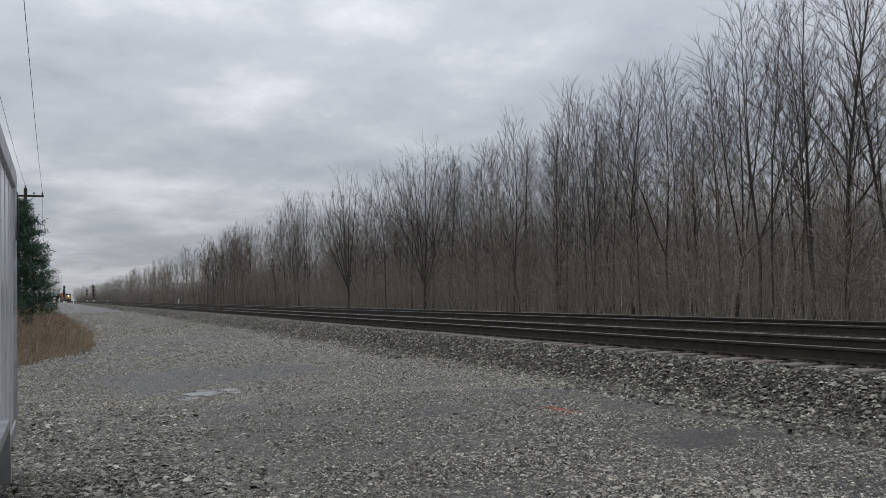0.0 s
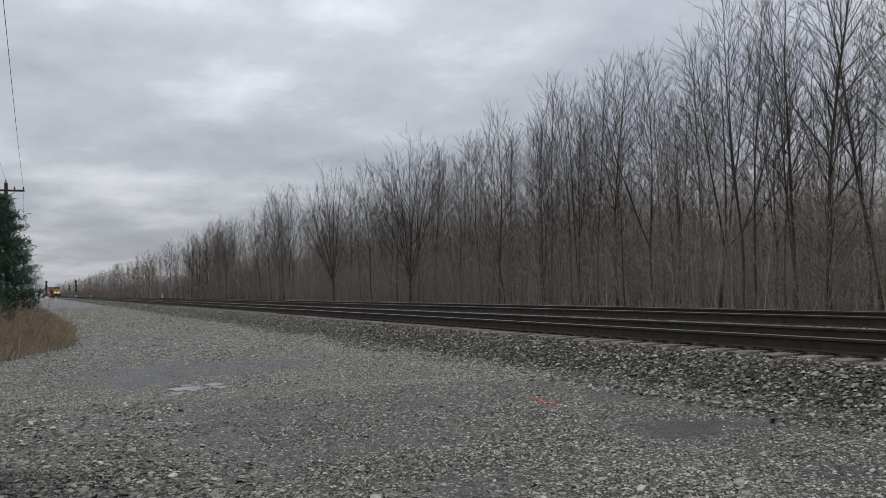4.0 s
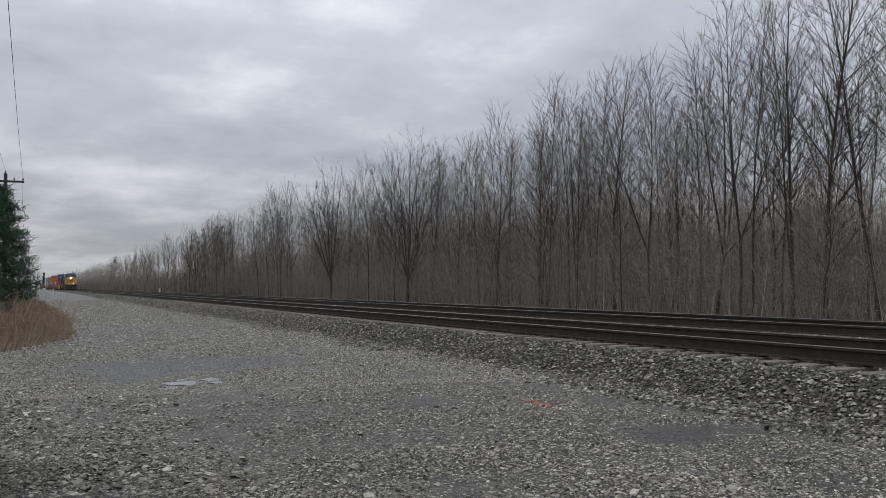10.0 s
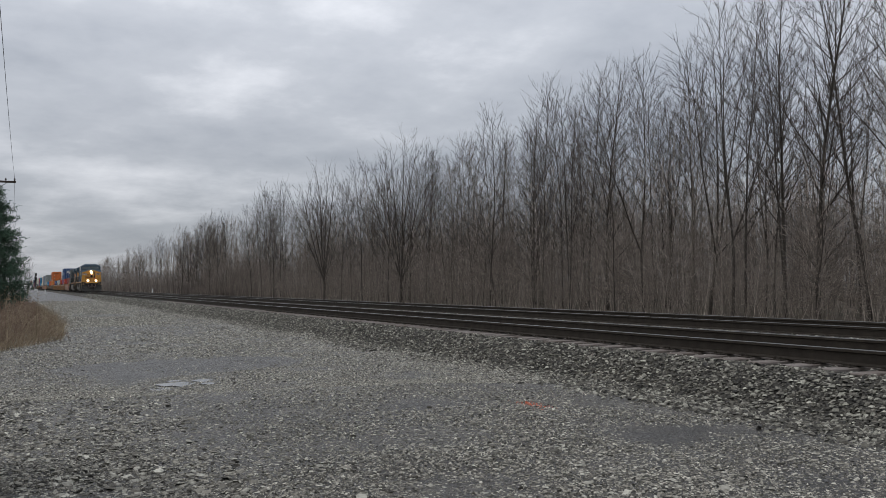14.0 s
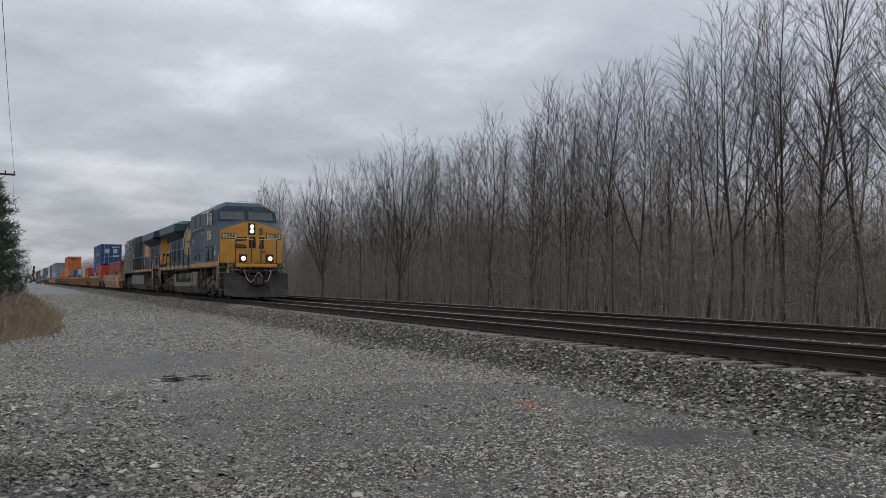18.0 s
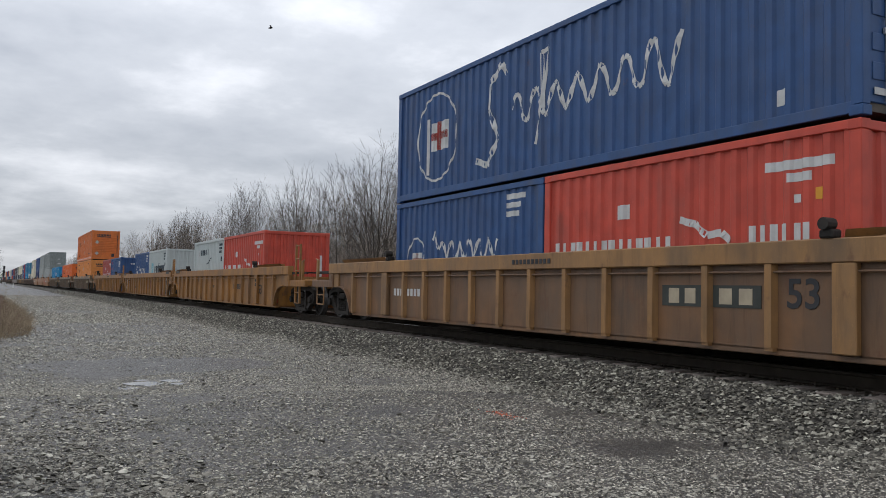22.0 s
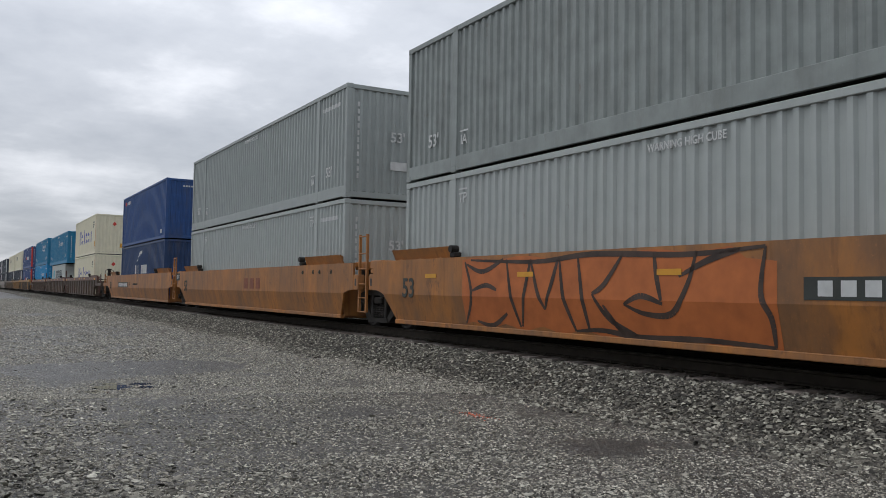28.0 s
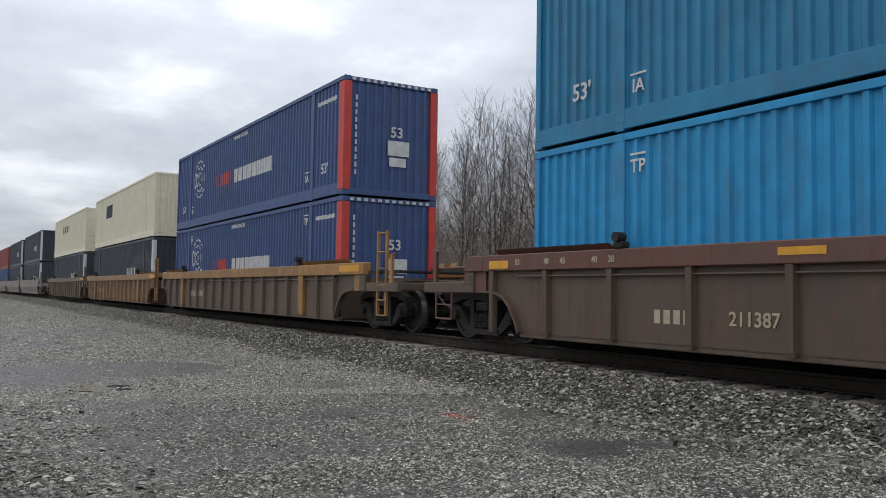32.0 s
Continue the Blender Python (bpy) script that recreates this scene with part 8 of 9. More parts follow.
        mark(b, Form().box(h53 - 0.026, h53 - 0.016, -0.1, 0.5, 1.05, 1.42), W, "white notice panel")
    # cream and black-blue boxes behind
    for i in (29, 31, 33, 34, 35, 36):
        b = B[i]
        word_bars(b, P53, 2.0, 4.2, 1.1, 1.6, 3, W)
        for sy in (1, -1):
            part("post_cover", Form().box(h53 - 0.30, h53 + 0.008, min(sy * 1.15, sy * 1.3035), max(sy * 1.15, sy * 1.3035), 0.13, HC - 0.13, 0.006), W, b, "white painted corner post")
    mark(B[30], on_wall(Form(), *P53, -4.6, -2.6, 1.6, 2.3), M["ink_navy"], "dark blue square emblem")
    word_bars(B[32], P53, -3.2, 0.2, 1.7, 2.2, 6, M["ink_navy"])


def on_knee(form, off):
    """Lay flat paint onto a car side that leans inwards below its knee."""
    form.v = [(x, -1.53 + off + max(0.0, 0.78 - z) * 0.232, z) for x, y, z in form.v]
    return form


def sprayed(car, edge, material, label):
    """A sprayed area between lower and upper edges (x, low, high)."""
    area = Form()
    for (xa, la, ha), (xb, lb, hb) in zip(edge, edge[1:]):
        area.add([(xa, 0, la), (xb, 0, lb), (xb, 0, 0.78), (xa, 0, 0.78)], [(0, 1, 2, 3)])
        area.add([(xa, 0, 0.78), (xb, 0, 0.78), (xb, 0, hb), (xa, 0, ha)], [(0, 1, 2, 3)])
    part("graffiti", on_knee(area, -0.004), material, car, label)


def curved(pts, n=7):
    """A smooth line through points (x, z)."""
    p = [pts[0]] + list(pts) + [pts[-1]]
    out = []
    for a, b, c, d in zip(p, p[1:], p[2:], p[3:]):
        for i in range(n):
            t = i / n
            out.append(tuple(0.5 * (2 * b[k] + (c[k] - a[k]) * t + (2 * a[k] - 5 * b[k] + 4 * c[k] - d[k]) * t * t + (3 * b[k] - a[k] - 3 * c[k] + d[k]) * t ** 3) for k in (0, 1)))
    return out + [pts[-1]]


def sprayed_line(car, pts, w, material, label, off=-0.009, taper=0.0):
    """A sprayed stroke, thicker in its middle where taper is given."""
    line = curved(pts)
    f = Form()
    for i, (a, b) in enumerate(zip(line, line[1:])):
        q = math.sin(math.pi * (i + 0.5) / len(line))
        stroke(f, *FLAT, [a, b], w * (1 - taper + taper * q))
    part("graffiti", on_knee(f, off), material, car, label)


def mark_wells():
    S, W, K = WELLS, M["ink_white"], M["ink_black"]

    def flat(car, x0, x1, z0, z1, material, y=-1.5345, label="painted panel"):
        return part("marking", Form().box(x0, x1, y - 0.003, y + 0.003, z0, z1), material, car, label)

    def bars(car, x0, x1, z0, z1, n, material, y=-1.5385):
        step = (x1 - x0) / n
        for i in range(n):
            part("marking", Form().box(x0 + (i + 0.1) * step, x0 + (i + 0.75) * step, y - 0.002, y + 0.003, z0, z1), material, car, "painted lettering bar")

    def brush(car, path, w, material, y=-1.536, label="spray-painted line"):
        part("graffiti", stroke(Form(), np.array([-20.0, 20.0]), np.array([y, y]), path, w), material, car, label)

    in_y = -1.4335
    # smooth mustard car
    c = S[0]
    flat(c, 1.6, 4.1, 0.79, 1.14, M["ink_dark"], label="dark emblem panel")
    bars(c, 1.75, 3.95, 0.84, 1.09, 3, M["ink_cream"])
    flat(c, -5.05, -2.0, 0.80, 1.04, M["ink_dark"], label="dark number panel")
    bars(c, -4.9, -2.15, 0.84, 1.0, 10, M["ink_cream"])
    lettering("53", 0.42, M["ink_brown"], c, on_side(-7.9, 1.0, -1.537))
    lettering("53|", 0.22, K, c, on_side(7.65, 1.40, -1.537))
    for x in (5.55, 6.5, 7.1):
        bars(c, x - 0.12, x + 0.12, 1.32, 1.44, 2, K)
    edge = [(5.12 + 2.13 * k / 28, 0.30 + 0.04 * math.sin(k * 0.9), 1.30 + 0.09 * abs(math.sin(k * 0.36))) for k in range(29)]
    sprayed(c, edge, M["ink_pink"], "pale pink spray-painted blob")
    for pts in ([(5.2, 0.32), (5.2, 1.2), (5.42, 1.3), (5.58, 1.1), (5.55, 0.36), (5.2, 0.32)], [(5.68, 0.32), (5.66, 1.2), (5.9, 1.34), (6.06, 1.1), (6.05, 0.34)], [(6.15, 0.32), (6.15, 1.22), (6.42, 1.32), (6.55, 1.05), (6.4, 0.34), (6.15, 0.32)], [(6.68, 0.32), (6.66, 1.22), (6.95, 1.34), (7.14, 1.1), (7.15, 0.34)], [(6.2, 0.75), (6.5, 0.8)], [(6.8, 0.45), (6.8, 0.95), (6.98, 1.0)]):
        sprayed_line(c, pts, 0.05, M["ink_red"], "red spray-painted outline")
    for pts in ([(-0.9, 1.38), (-0.85, 0.85), (-0.6, 1.35), (-0.5, 0.8)], [(-0.45, 1.3), (-0.3, 0.85), (-0.2, 1.3)], [(0.1, 1.3), (0.3, 1.0), (0.1, 0.82), (-0.1, 0.9)]):
        brush(c, pts, 0.05, M["ink_cream"], -1.536)
    for pts in ([(4.35, 1.2), (4.55, 1.4), (4.75, 1.15), (4.5, 1.05), (4.7, 0.85)], [(7.45, 1.15), (7.6, 0.9), (7.75, 1.2), (7.9, 0.9), (8.1, 1.18)]):
        brush(c, pts, 0.09, M["ink_dark"], -1.536, "black spray-painted tag")
    flat(c, 8.2, 9.1, 1.16, 1.26, M["ink_orange"])
    flat(c, 9.2, 9.5, 0.95, 1.2, M["ink_dark"])
    flat(c, -1.35, 1.55, 1.46, 1.49, M["ink_brown"])
    # brown ribbed car
    c = S[1]
    flat(c, 3.2, 3.95, 0.70, 0.98, M["ink_dark"], in_y)
    flat(c, 4.13, 4.9, 0.70, 0.98, M["ink_dark"], in_y)
    bars(c, 3.3, 3.9, 0.74, 0.94, 2, M["ink_cream"], in_y - 0.004)
    bars(c, 4.2, 4.85, 0.74, 0.94, 2, M["ink_cream"], in_y - 0.004)
    lettering("53", 0.48, K, c, on_side(5.5, 0.87, in_y - 0.002))
    bars(c, -5.7, -4.3, 0.7, 0.86, 8, W, in_y)
    bars(c, -0.5, 0.7, 1.32, 1.40, 10, K)
    # yellow articulated units
    for c, e in ((S[2], 1), (S[3], 1), (S[3], -1), (S[4], 1)):
        if c is not S[2] or e < 0:
            flat(c, min(7.34 * e, 8.3 * e), max(7.34 * e, 8.3 * e), 0.33, 1.22, M["ink_dark"], in_y, "dark data panel")
            for k in range(2 if e < 0 else 6):
                bars(c, min(7.5 * e, 8.2 * e), max(7.5 * e, 8.2 * e), 0.84 - k * 0.04, 0.855 - k * 0.04, 6, M["ink_cream"], in_y - 0.004)
            lettering("53" if e > 0 else "48", 0.17, W, c, on_side(7.55 * e, 1.1, in_y - 0.004))
            lettering("48" if e > 0 else "53", 0.17, W, c, on_side(8.1 * e, 1.1, in_y - 0.004))
            part("marking", Form().ring((7.8 * e, in_y - 0.004, 0.98), (0, 1, 0), 0.08, 0.012, 16, 4), W, c, "round emblem")
            flat(c, min(6.0 * e, 7.3 * e), max(6.0 * e, 7.3 * e), 0.24, 0.42, M["ink_brown"], in_y, "dull red band")
        if e > 0:
            lettering("53", 0.46, K, c, on_side(6.75 if c is not S[2] else 6.35, 0.72, in_y - 0.003))
        for z, tx in ((1.05, "20"), (0.9, "40")):
            lettering(tx, 0.16, K, c, on_side(6.08 * e, z, -1.528))
    lettering("125T", 0.36, W, S[3], on_side(-7.74, 0.60, in_y - 0.006), 0.72)
    for tx, x, z in (("IL 53' 1\"", -5.1, 0.76), ("IW 8' 9\"", -5.1, 0.58), ("LD LMT 118100", -3.85, 0.62)):
        lettering(tx, 0.13, K, S[3], on_side(x, z, in_y - 0.003))
    lettering("45", 0.17, K, S[3], on_side(-6.75, 1.08, in_y - 0.004))
    flat(S[3], 1.15, 1.9, 1.0, 1.1, M["ink_brown"], in_y, "faded lettering bar")
    bars(S[3], 1.2, 3.1, 0.55, 1.05, 3, M["ink_brown"], in_y)
    bars(S[2], 2.6, 3.9, 0.72, 0.92, 7, K, in_y)
    bars(S[4], -5.75, -4.2, 0.72, 0.94, 8, K, in_y)
    bars(S[4], 0.65, 1.5, 1.36, 1.44, 9, K)
    for pts in ([(-1.95, 0.35), (-1.72, 0.8), (-1.6, 0.4), (-1.2, 0.36)], [(-1.12, 0.35), (-0.9, 0.7), (-0.75, 0.4)], [(-0.62, 0.35), (-0.35, 0.98), (-0.2, 0.8)], [(-0.6, 0.42), (0.2, 0.36), (0.62, 0.38)]):
        brush(S[4], pts, 0.06, M["ink_dark"], in_y - 0.004, "black spray-painted scribble")
    for c, x in ((S[2], -1.2), (S[4], 1.54)):
        brush(c, [(x - 0.2, 0.95), (x + 0.2, 0.65)], 0.05, M["ink_red"], in_y - 0.004)
        brush(c, [(x - 0.2, 0.65), (x + 0.2, 0.95)], 0.05, M["ink_brown"], in_y - 0.004)
    bars(S[2], 4.0 - 5.5, 4.9 - 5.5, 0.75, 0.86, 6, K, in_y)
    # grimy brown singles: amber panels on the top rail, pale plates
    for c in S[5:8]:
        for x in (-8.0, -3.0, 0.0, 3.0):
            flat(c, x - 0.25, x + 0.25, 1.35, 1.49, M["ink_yellow"])
        flat(c, 8.6, 9.75, 1.36, 1.49, M["ink_yellow"])
        flat(c, 7.6, 7.85, 0.45, 0.72, M["ink_cream"], in_y, "pale notice plate")
        bars(c, -5.0, -4.2, 0.78, 0.95, 6, M["ink_cream"], in_y)
        part("box", Form().box(6.9, 7.3, -1.56, -1.43, 0.85, 1.05, 0.01), M["ink_cream"], c, "pale metal box")
    # tan smooth cars
    c = S[8]
    flat(c, 1.95, 5.0, 0.83, 1.08, M["ink_dark"], label="dark number panel")
    bars(c, 2.1, 4.85, 0.87, 1.04, 10, W)

    edge = []
    for k in range(33):
        x = -5.3 + 6.9 * k / 32
        edge.append((x, 0.27 + 0.05 * math.sin(k * 1.3), 1.44 + 0.03 * math.sin(k * 0.9) - (0.16 if k > 29 else 0)))
    sprayed(c, edge, M["ink_orange"], "orange spray-painted area")
    for pts in ([(-5.3, 0.28), (-4.98, 0.8), (-5.2, 1.4)], [(-5.15, 1.36), (-4.6, 1.22), (-3.95, 1.42)], [(-4.95, 0.88), (-4.5, 0.98), (-4.15, 0.9)], [(-4.9, 0.34), (-4.4, 0.28), (-3.9, 0.5)],
                [(-3.85, 1.42), (-3.72, 0.8), (-3.55, 0.29)], [(-3.5, 0.3), (-3.3, 0.95), (-3.15, 1.4)], [(-3.15, 1.4), (-2.98, 0.9), (-2.8, 0.6)], [(-2.8, 0.6), (-2.6, 1.0), (-2.42, 1.42)], [(-2.4, 1.42), (-2.3, 0.8), (-2.1, 0.29)],
                [(-1.95, 1.43), (-1.85, 0.8), (-1.78, 0.3)], [(-0.95, 1.43), (-1.35, 1.0), (-1.62, 0.86)], [(-1.62, 0.86), (-1.3, 0.5), (-0.75, 0.28)], [(-1.4, 0.7), (-1.2, 0.45), (-1.02, 0.29)],
                [(-0.95, 0.72), (-0.6, 0.84), (-0.2, 0.74)], [(-0.95, 0.72), (-0.55, 0.60), (-0.05, 0.62), (0.25, 1.0), (0.4, 1.42)], [(-0.35, 1.42), (-0.3, 1.1), (-0.22, 0.78)], [(0.1, 1.1), (0.6, 1.3), (1.1, 1.42)],
                [(1.45, 1.44), (1.38, 0.9), (1.5, 0.6), (1.5, 0.27)], [(-2.1, 0.29), (-1.5, 0.33), (-0.7, 0.27), (0.4, 0.3), (1.5, 0.27)], [(-5.0, 1.43), (-3.0, 1.36), (-1.6, 1.44), (0.2, 1.38), (1.45, 1.44)]):
        sprayed_line(c, pts, 0.085, M["ink_spray"], "black spray-painted stroke", taper=0.6)
    lettering("53", 0.55, M["ink_dark"], c, on_side(-7.45, 0.9, -1.537))
    for x in (-6.5, -3.3, -0.07, 6.8):
        flat(c, x - 0.22, x + 0.22, 1.12, 1.2, M["ink_yellow"], -1.541, "amber reflector")
    c = S[9]
    bars(c, 0.35, 2.25, 0.85, 1.18, 3, M["ink_brown"], -1.535)
    lettering("53", 0.58, M["ink_dark"], c, on_side(-7.78, 0.9, -1.537))
    for x, tx in ((5.82, "40"), (6.6, "45"), (7.05, "48"), (7.83, "53")):
        lettering(tx, 0.14, M["ink_dark"], c, on_side(x, 1.3, -1.537))
    flat(c, -9.55, -8.9, 1.14, 1.44, M["ink_dark"], label="dark data panel")
    lettering("125 T", 0.22, W, c, on_side(-9.2, 1.29, -1.539), 0.8)
    c = S[10]
    flat(c, -4.97, -1.8, 0.80, 1.09, M["ink_dark"], label="dark number panel")
    bars(c, -4.8, -1.95, 0.85, 1.04, 10, W)
    lettering("53", 0.55, M["ink_dark"], c, on_side(-7.8, 0.9, -1.537))
    lettering("B", 0.28, M["ink_dark"], c, on_side(-1.27, 0.99, -1.537))
    lettering("LD LMT 118,700 PER UNIT", 0.12, M["ink_dark"], c, on_side(0.5, 0.97, -1.537))
    # oxide-brown articulated cars
    for c, x in ((S[11], 1.0), (S[12], 0.82), (S[13], 0.86)):
        lettering("53", 0.62, M["ink_cream"], c, on_side(x, 0.62, in_y - 0.003))
        part("marking", Form().lathe((5.35, in_y + 0.004, 0.66), (0, -1, 0), [(0, 0.31), (0.007, 0.31), (0.0075, 0.2), (0.006, 0.02)], 26), M["ink_cream"], c, "round pale emblem")
        part("marking", Form().ring((-0.58, in_y - 0.003, 0.62), (0, 1, 0), 0.14, 0.015, 18, 4), M["ink_cream"], c, "round pale emblem")
        bars(c, -5.3, -4.62, 0.5, 0.68, 4, M["ink_cream"], in_y)
        if c is S[13]:
            lettering("211387", 0.24, M["ink_cream"], c, on_side(-3.7, 0.59, in_y - 0.003))
        else:
            bars(c, -3.85, -2.95, 0.5, 0.68, 6, M["ink_cream"], in_y)
        for e in (1, -1):
            flat(c, min(8.45 * e, 9.0 * e), max(8.45 * e, 9.0 * e), 1.27, 1.40, M["ink_yellow"])
            for xx, tx in ((6.0, "20"), (6.35, "40"), (7.06, "45"), (7.45, "48"), (8.2, "53")):
                lettering(tx, 0.13, M["ink_cream"], c, on_side(xx * e, 1.36, -1.533))
        for xx in (-3.0, 0.2, 3.2):
            flat(c, xx - 0.3, xx + 0.3, 1.33, 1.42, M["ink_yellow"])
        bars(c, 1.2, 1.9, 1.34, 1.4, 5, M["ink_cream"])
        for xx in (6.6, 7.5):
            for k in range(3):
                bars(c, xx, xx + 0.5, 0.5 - 0.05 * k, 0.52 - 0.05 * k, 1, M["ink_cream"], in_y)
    for c in S[14:17]:
        flat(c, 8.5, 9.6, 1.3, 1.45, M["ink_yellow"])
        bars(c, -5.0, -3.4, 0.6, 0.8, 7, M["ink_cream"], in_y)


mark_containers()
mark_wells()


# ---- beside the track ----
def make_trailer():
    skin = surf("glossy_white_trailer_skin", (0.62, 0.63, 0.65), 0.22, vary=0.05, scale=1, bump=0.02, bump_scale=3, grime=(0.42, 0.42, 0.42), grime_at=0.66, grime_scale=0.8, streak=6)
    alu = surf("brushed_aluminium_trim", (0.45, 0.45, 0.46), 0.4, 0.8, bump=0.05)
    t = thing("box_trailer", "white enclosed cargo trailer with aluminium trim, parked on gravel", "trailer", pose(-8.25, -1.46, 0))
    part("body", Form().box(0, 6.0, -1.1, 1.1, 0.42, 2.56, 0.03), skin, t)
    for s in (-1, 1):
        part("roof_rail", Form().box(-0.02, 6.02, s * 1.1 - 0.03, s * 1.1 + 0.03, 2.48, 2.64, 0.012), alu, t)
        part("bottom_rail", Form().box(-0.02, 6.02, s * 1.1 - 0.03, s * 1.1 + 0.03, 0.36, 0.48, 0.012), alu, t)
        for k in range(11):
            part("panel_seam", Form().box(0.55 * k + 0.05, 0.55 * k + 0.085, s * 1.1 - 0.006, s * 1.1 + 0.006, 0.48, 2.48), skin, t)
        part("corner_trim", Form().box(-0.03, 0.05, s * 1.1 - 0.05, s * 1.1 + 0.035, 0.4, 2.6, 0.012), alu, t)
        part("marker_lamp", Form().box(-0.04, -0.015, s * 0.9 - 0.04, s * 0.9 + 0.04, 2.5, 2.56, 0.008), M["ink_red"], t)
        part("fender", Form().prism([(2.2, 0.36), (2.4, 0.78), (4.4, 0.78), (4.6, 0.36), (4.5, 0.36), (4.35, 0.72), (2.45, 0.72), (2.3, 0.36)], s * 1.13 - 0.03, s * 1.13 + 0.06, "y"), alu, t)
        for x in (2.95, 3.85):
            w = part("wheel", Form().lathe((x, s * 1.0 - 0.1, 0.35), (0, 1, 0), [(0, 0.2), (0, 0.33), (0.04, 0.35), (0.16, 0.35), (0.2, 0.33), (0.2, 0.2)], 22), M["rubber"], t)
            part("rim", Form().lathe((x, s * 1.0 - 0.11, 0.35), (0, 1, 0), [(0, 0.06), (0.01, 0.2), (0.21, 0.2), (0.22, 0.06)], 16), alu, w)
        part("stabiliser", Form().prism([(0.06, 0.40), (0.5, 0.40), (0.14, 0.02), (0.02, 0.02)], s * 1.0 - 0.05, s * 1.0 + 0.05, "y"), M["black"], t)
        part("door_bar", Form().rod((-0.03, s * 0.55, 0.5), (-0.03, s * 0.55, 2.45), 0.016, 8), alu, t)
    part("latch_cord", Form().pipe([(0.02, 1.13, 2.45), (0.04, 1.15, 2.2), (0.05, 1.14, 2.02)], 0.008), M["black"], t)
    part("roof", Form().box(0.0, 6.0, -1.07, 1.07, 2.57, 2.62), alu, t)
    part("tongue", Form().prism([(6.0, -0.8), (6.0, 0.8), (7.2, 0.06), (7.2, -0.06)], 0.36, 0.46, "z").rod((6.9, 0, 0.0), (6.9, 0, 0.8), 0.04, 8), M["black"], t)


def make_pole(x, y, h, label, arm=True):
    wood = M["pole"]
    p = thing("utility_pole", label, "utility pole", pose(x, y, 0), "line of utility poles")
    part("pole", Form().rod((0, 0, -0.3), (0, 0, h), 0.17, 12, 0.12), wood, p)
    part("crossarm", Form().box(-0.2, -0.09, -1.2, 1.2, h - 0.62, h - 0.48, 0.012), wood, p)
    for s in (-1, 1):
        part("brace", Form().rod((-0.14, s * 0.62, h - 0.6), (-0.14, 0, h - 1.15), 0.02, 6), M["steel_dark"], p)
        for k in (1.12, 0.55):
            part("insulator", Form().lathe((-0.14, s * k, h - 0.48), (0, 0, 1), [(0, 0.03), (0.06, 0.03), (0.08, 0.06), (0.12, 0.065), (0.15, 0.03), (0.19, 0.045), (0.21, 0.02)], 10), M["insulator"], p)
    part("insulator", Form().lathe((0, 0, h), (0, 0, 1), [(0, 0.03), (0.08, 0.03), (0.1, 0.06), (0.15, 0.06), (0.2, 0.02)], 10), M["insulator"], p)
    return p


M["pole"] = surf("dark_weathered_pole_wood", (0.06, 0.045, 0.038), 0.9, vary=0.3, scale=5, bump=0.4, bump_scale=30)
M["insulator"] = surf("glazed_brown_insulator", (0.05, 0.03, 0.025), 0.25, vary=0.1, bump=0)


def wire_tube(pts, r):
    """A thin square tube along points that run with x."""
    v = [(x, y + a * r, z + b * r) for x, y, z in pts for a, b in ((-1, 0), (0, -1), (1, 0), (0, 1))]
    return Form().add(v, [(4 * i + k, 4 * i + (k + 1) % 4, 4 * i + 4 + (k + 1) % 4, 4 * i + 4 + k) for i in range(len(pts) - 1) for k in range(4)])


def make_lines():
    poles = [(-140.0, -3.4), (-68.0, -2.15), (9.0, -1.6)]
    for x, y in poles:
        make_pole(x, y, 9.7, "dark weathered wooden utility pole with one crossarm")
    k = 0
    for (xa, ya), (xb, yb) in zip(poles, poles[1:]):
        for off, z in ((1.12, 9.4), (-1.12, 9.4), (0.0, 9.9)):
            pts = []
            for i in range(25):
                t = i / 24
                sag = 0.9 * 4 * t * (1 - t)
                pts.append((xa + (xb - xa) * t - (0.14 if off else 0), ya + (yb - ya) * t + off, z - sag))
            solo("overhead_wire", wire_tube(pts, 0.008), M["black"], "thin black overhead wire strung between poles", "wire", group="overhead wires")


def make_pine():
    rng = np.random.default_rng(11)
    tree = thing("pine_tree", "dark green pine beside the dry brush", "tree", pose(-45.0, -1.75, 0))
    part("trunk", Form().rod((0, 0, -0.2), (0.05, 0.05, 6.3), 0.14, 10, 0.02), M["bark"], tree)
    B, T, R, limbs = [], [], [], Form()
    for i in range(170):
        z = 0.35 + 5.9 * (i / 170) ** 0.95
        reach = (1.75 * (1 - (z / 6.7) ** 1.5) + 0.2) * rng.uniform(0.7, 1.15)
        a = i * 2.4 + rng.normal(0, 0.3)
        root = Vector((0.02, 0.02, z))
        end = Vector((math.cos(a) * reach, math.sin(a) * reach, z + reach * rng.uniform(0.0, 0.42)))
        limbs.rod(root, end, 0.022, 4, 0.008, caps=False)
        n = int(38 + 46 * reach)
        f = rng.uniform(0.25, 1.08, n)[:, None]
        p = np.array(root)[None] * (1 - f) + np.array(end)[None] * f + rng.normal(0, 0.10, (n, 3))
        d = np.array(end - root)[None] * 0.25 + rng.normal(0, 0.45, (n, 3)) + np.array((0, 0, 0.15))
        d /= np.linalg.norm(d, axis=1)[:, None]
        B.append(p)
        T.append(p + d * rng.uniform(0.16, 0.34, n)[:, None])
        R.append(np.full(n, 0.02))
    part("branch", limbs, M["bark"], tree)
    crown = spikes("needle_crown", "dark green needle sprays", "", np.concatenate(B), np.concatenate(T), np.concatenate(R), M["needle"])
    crown.parent = tree


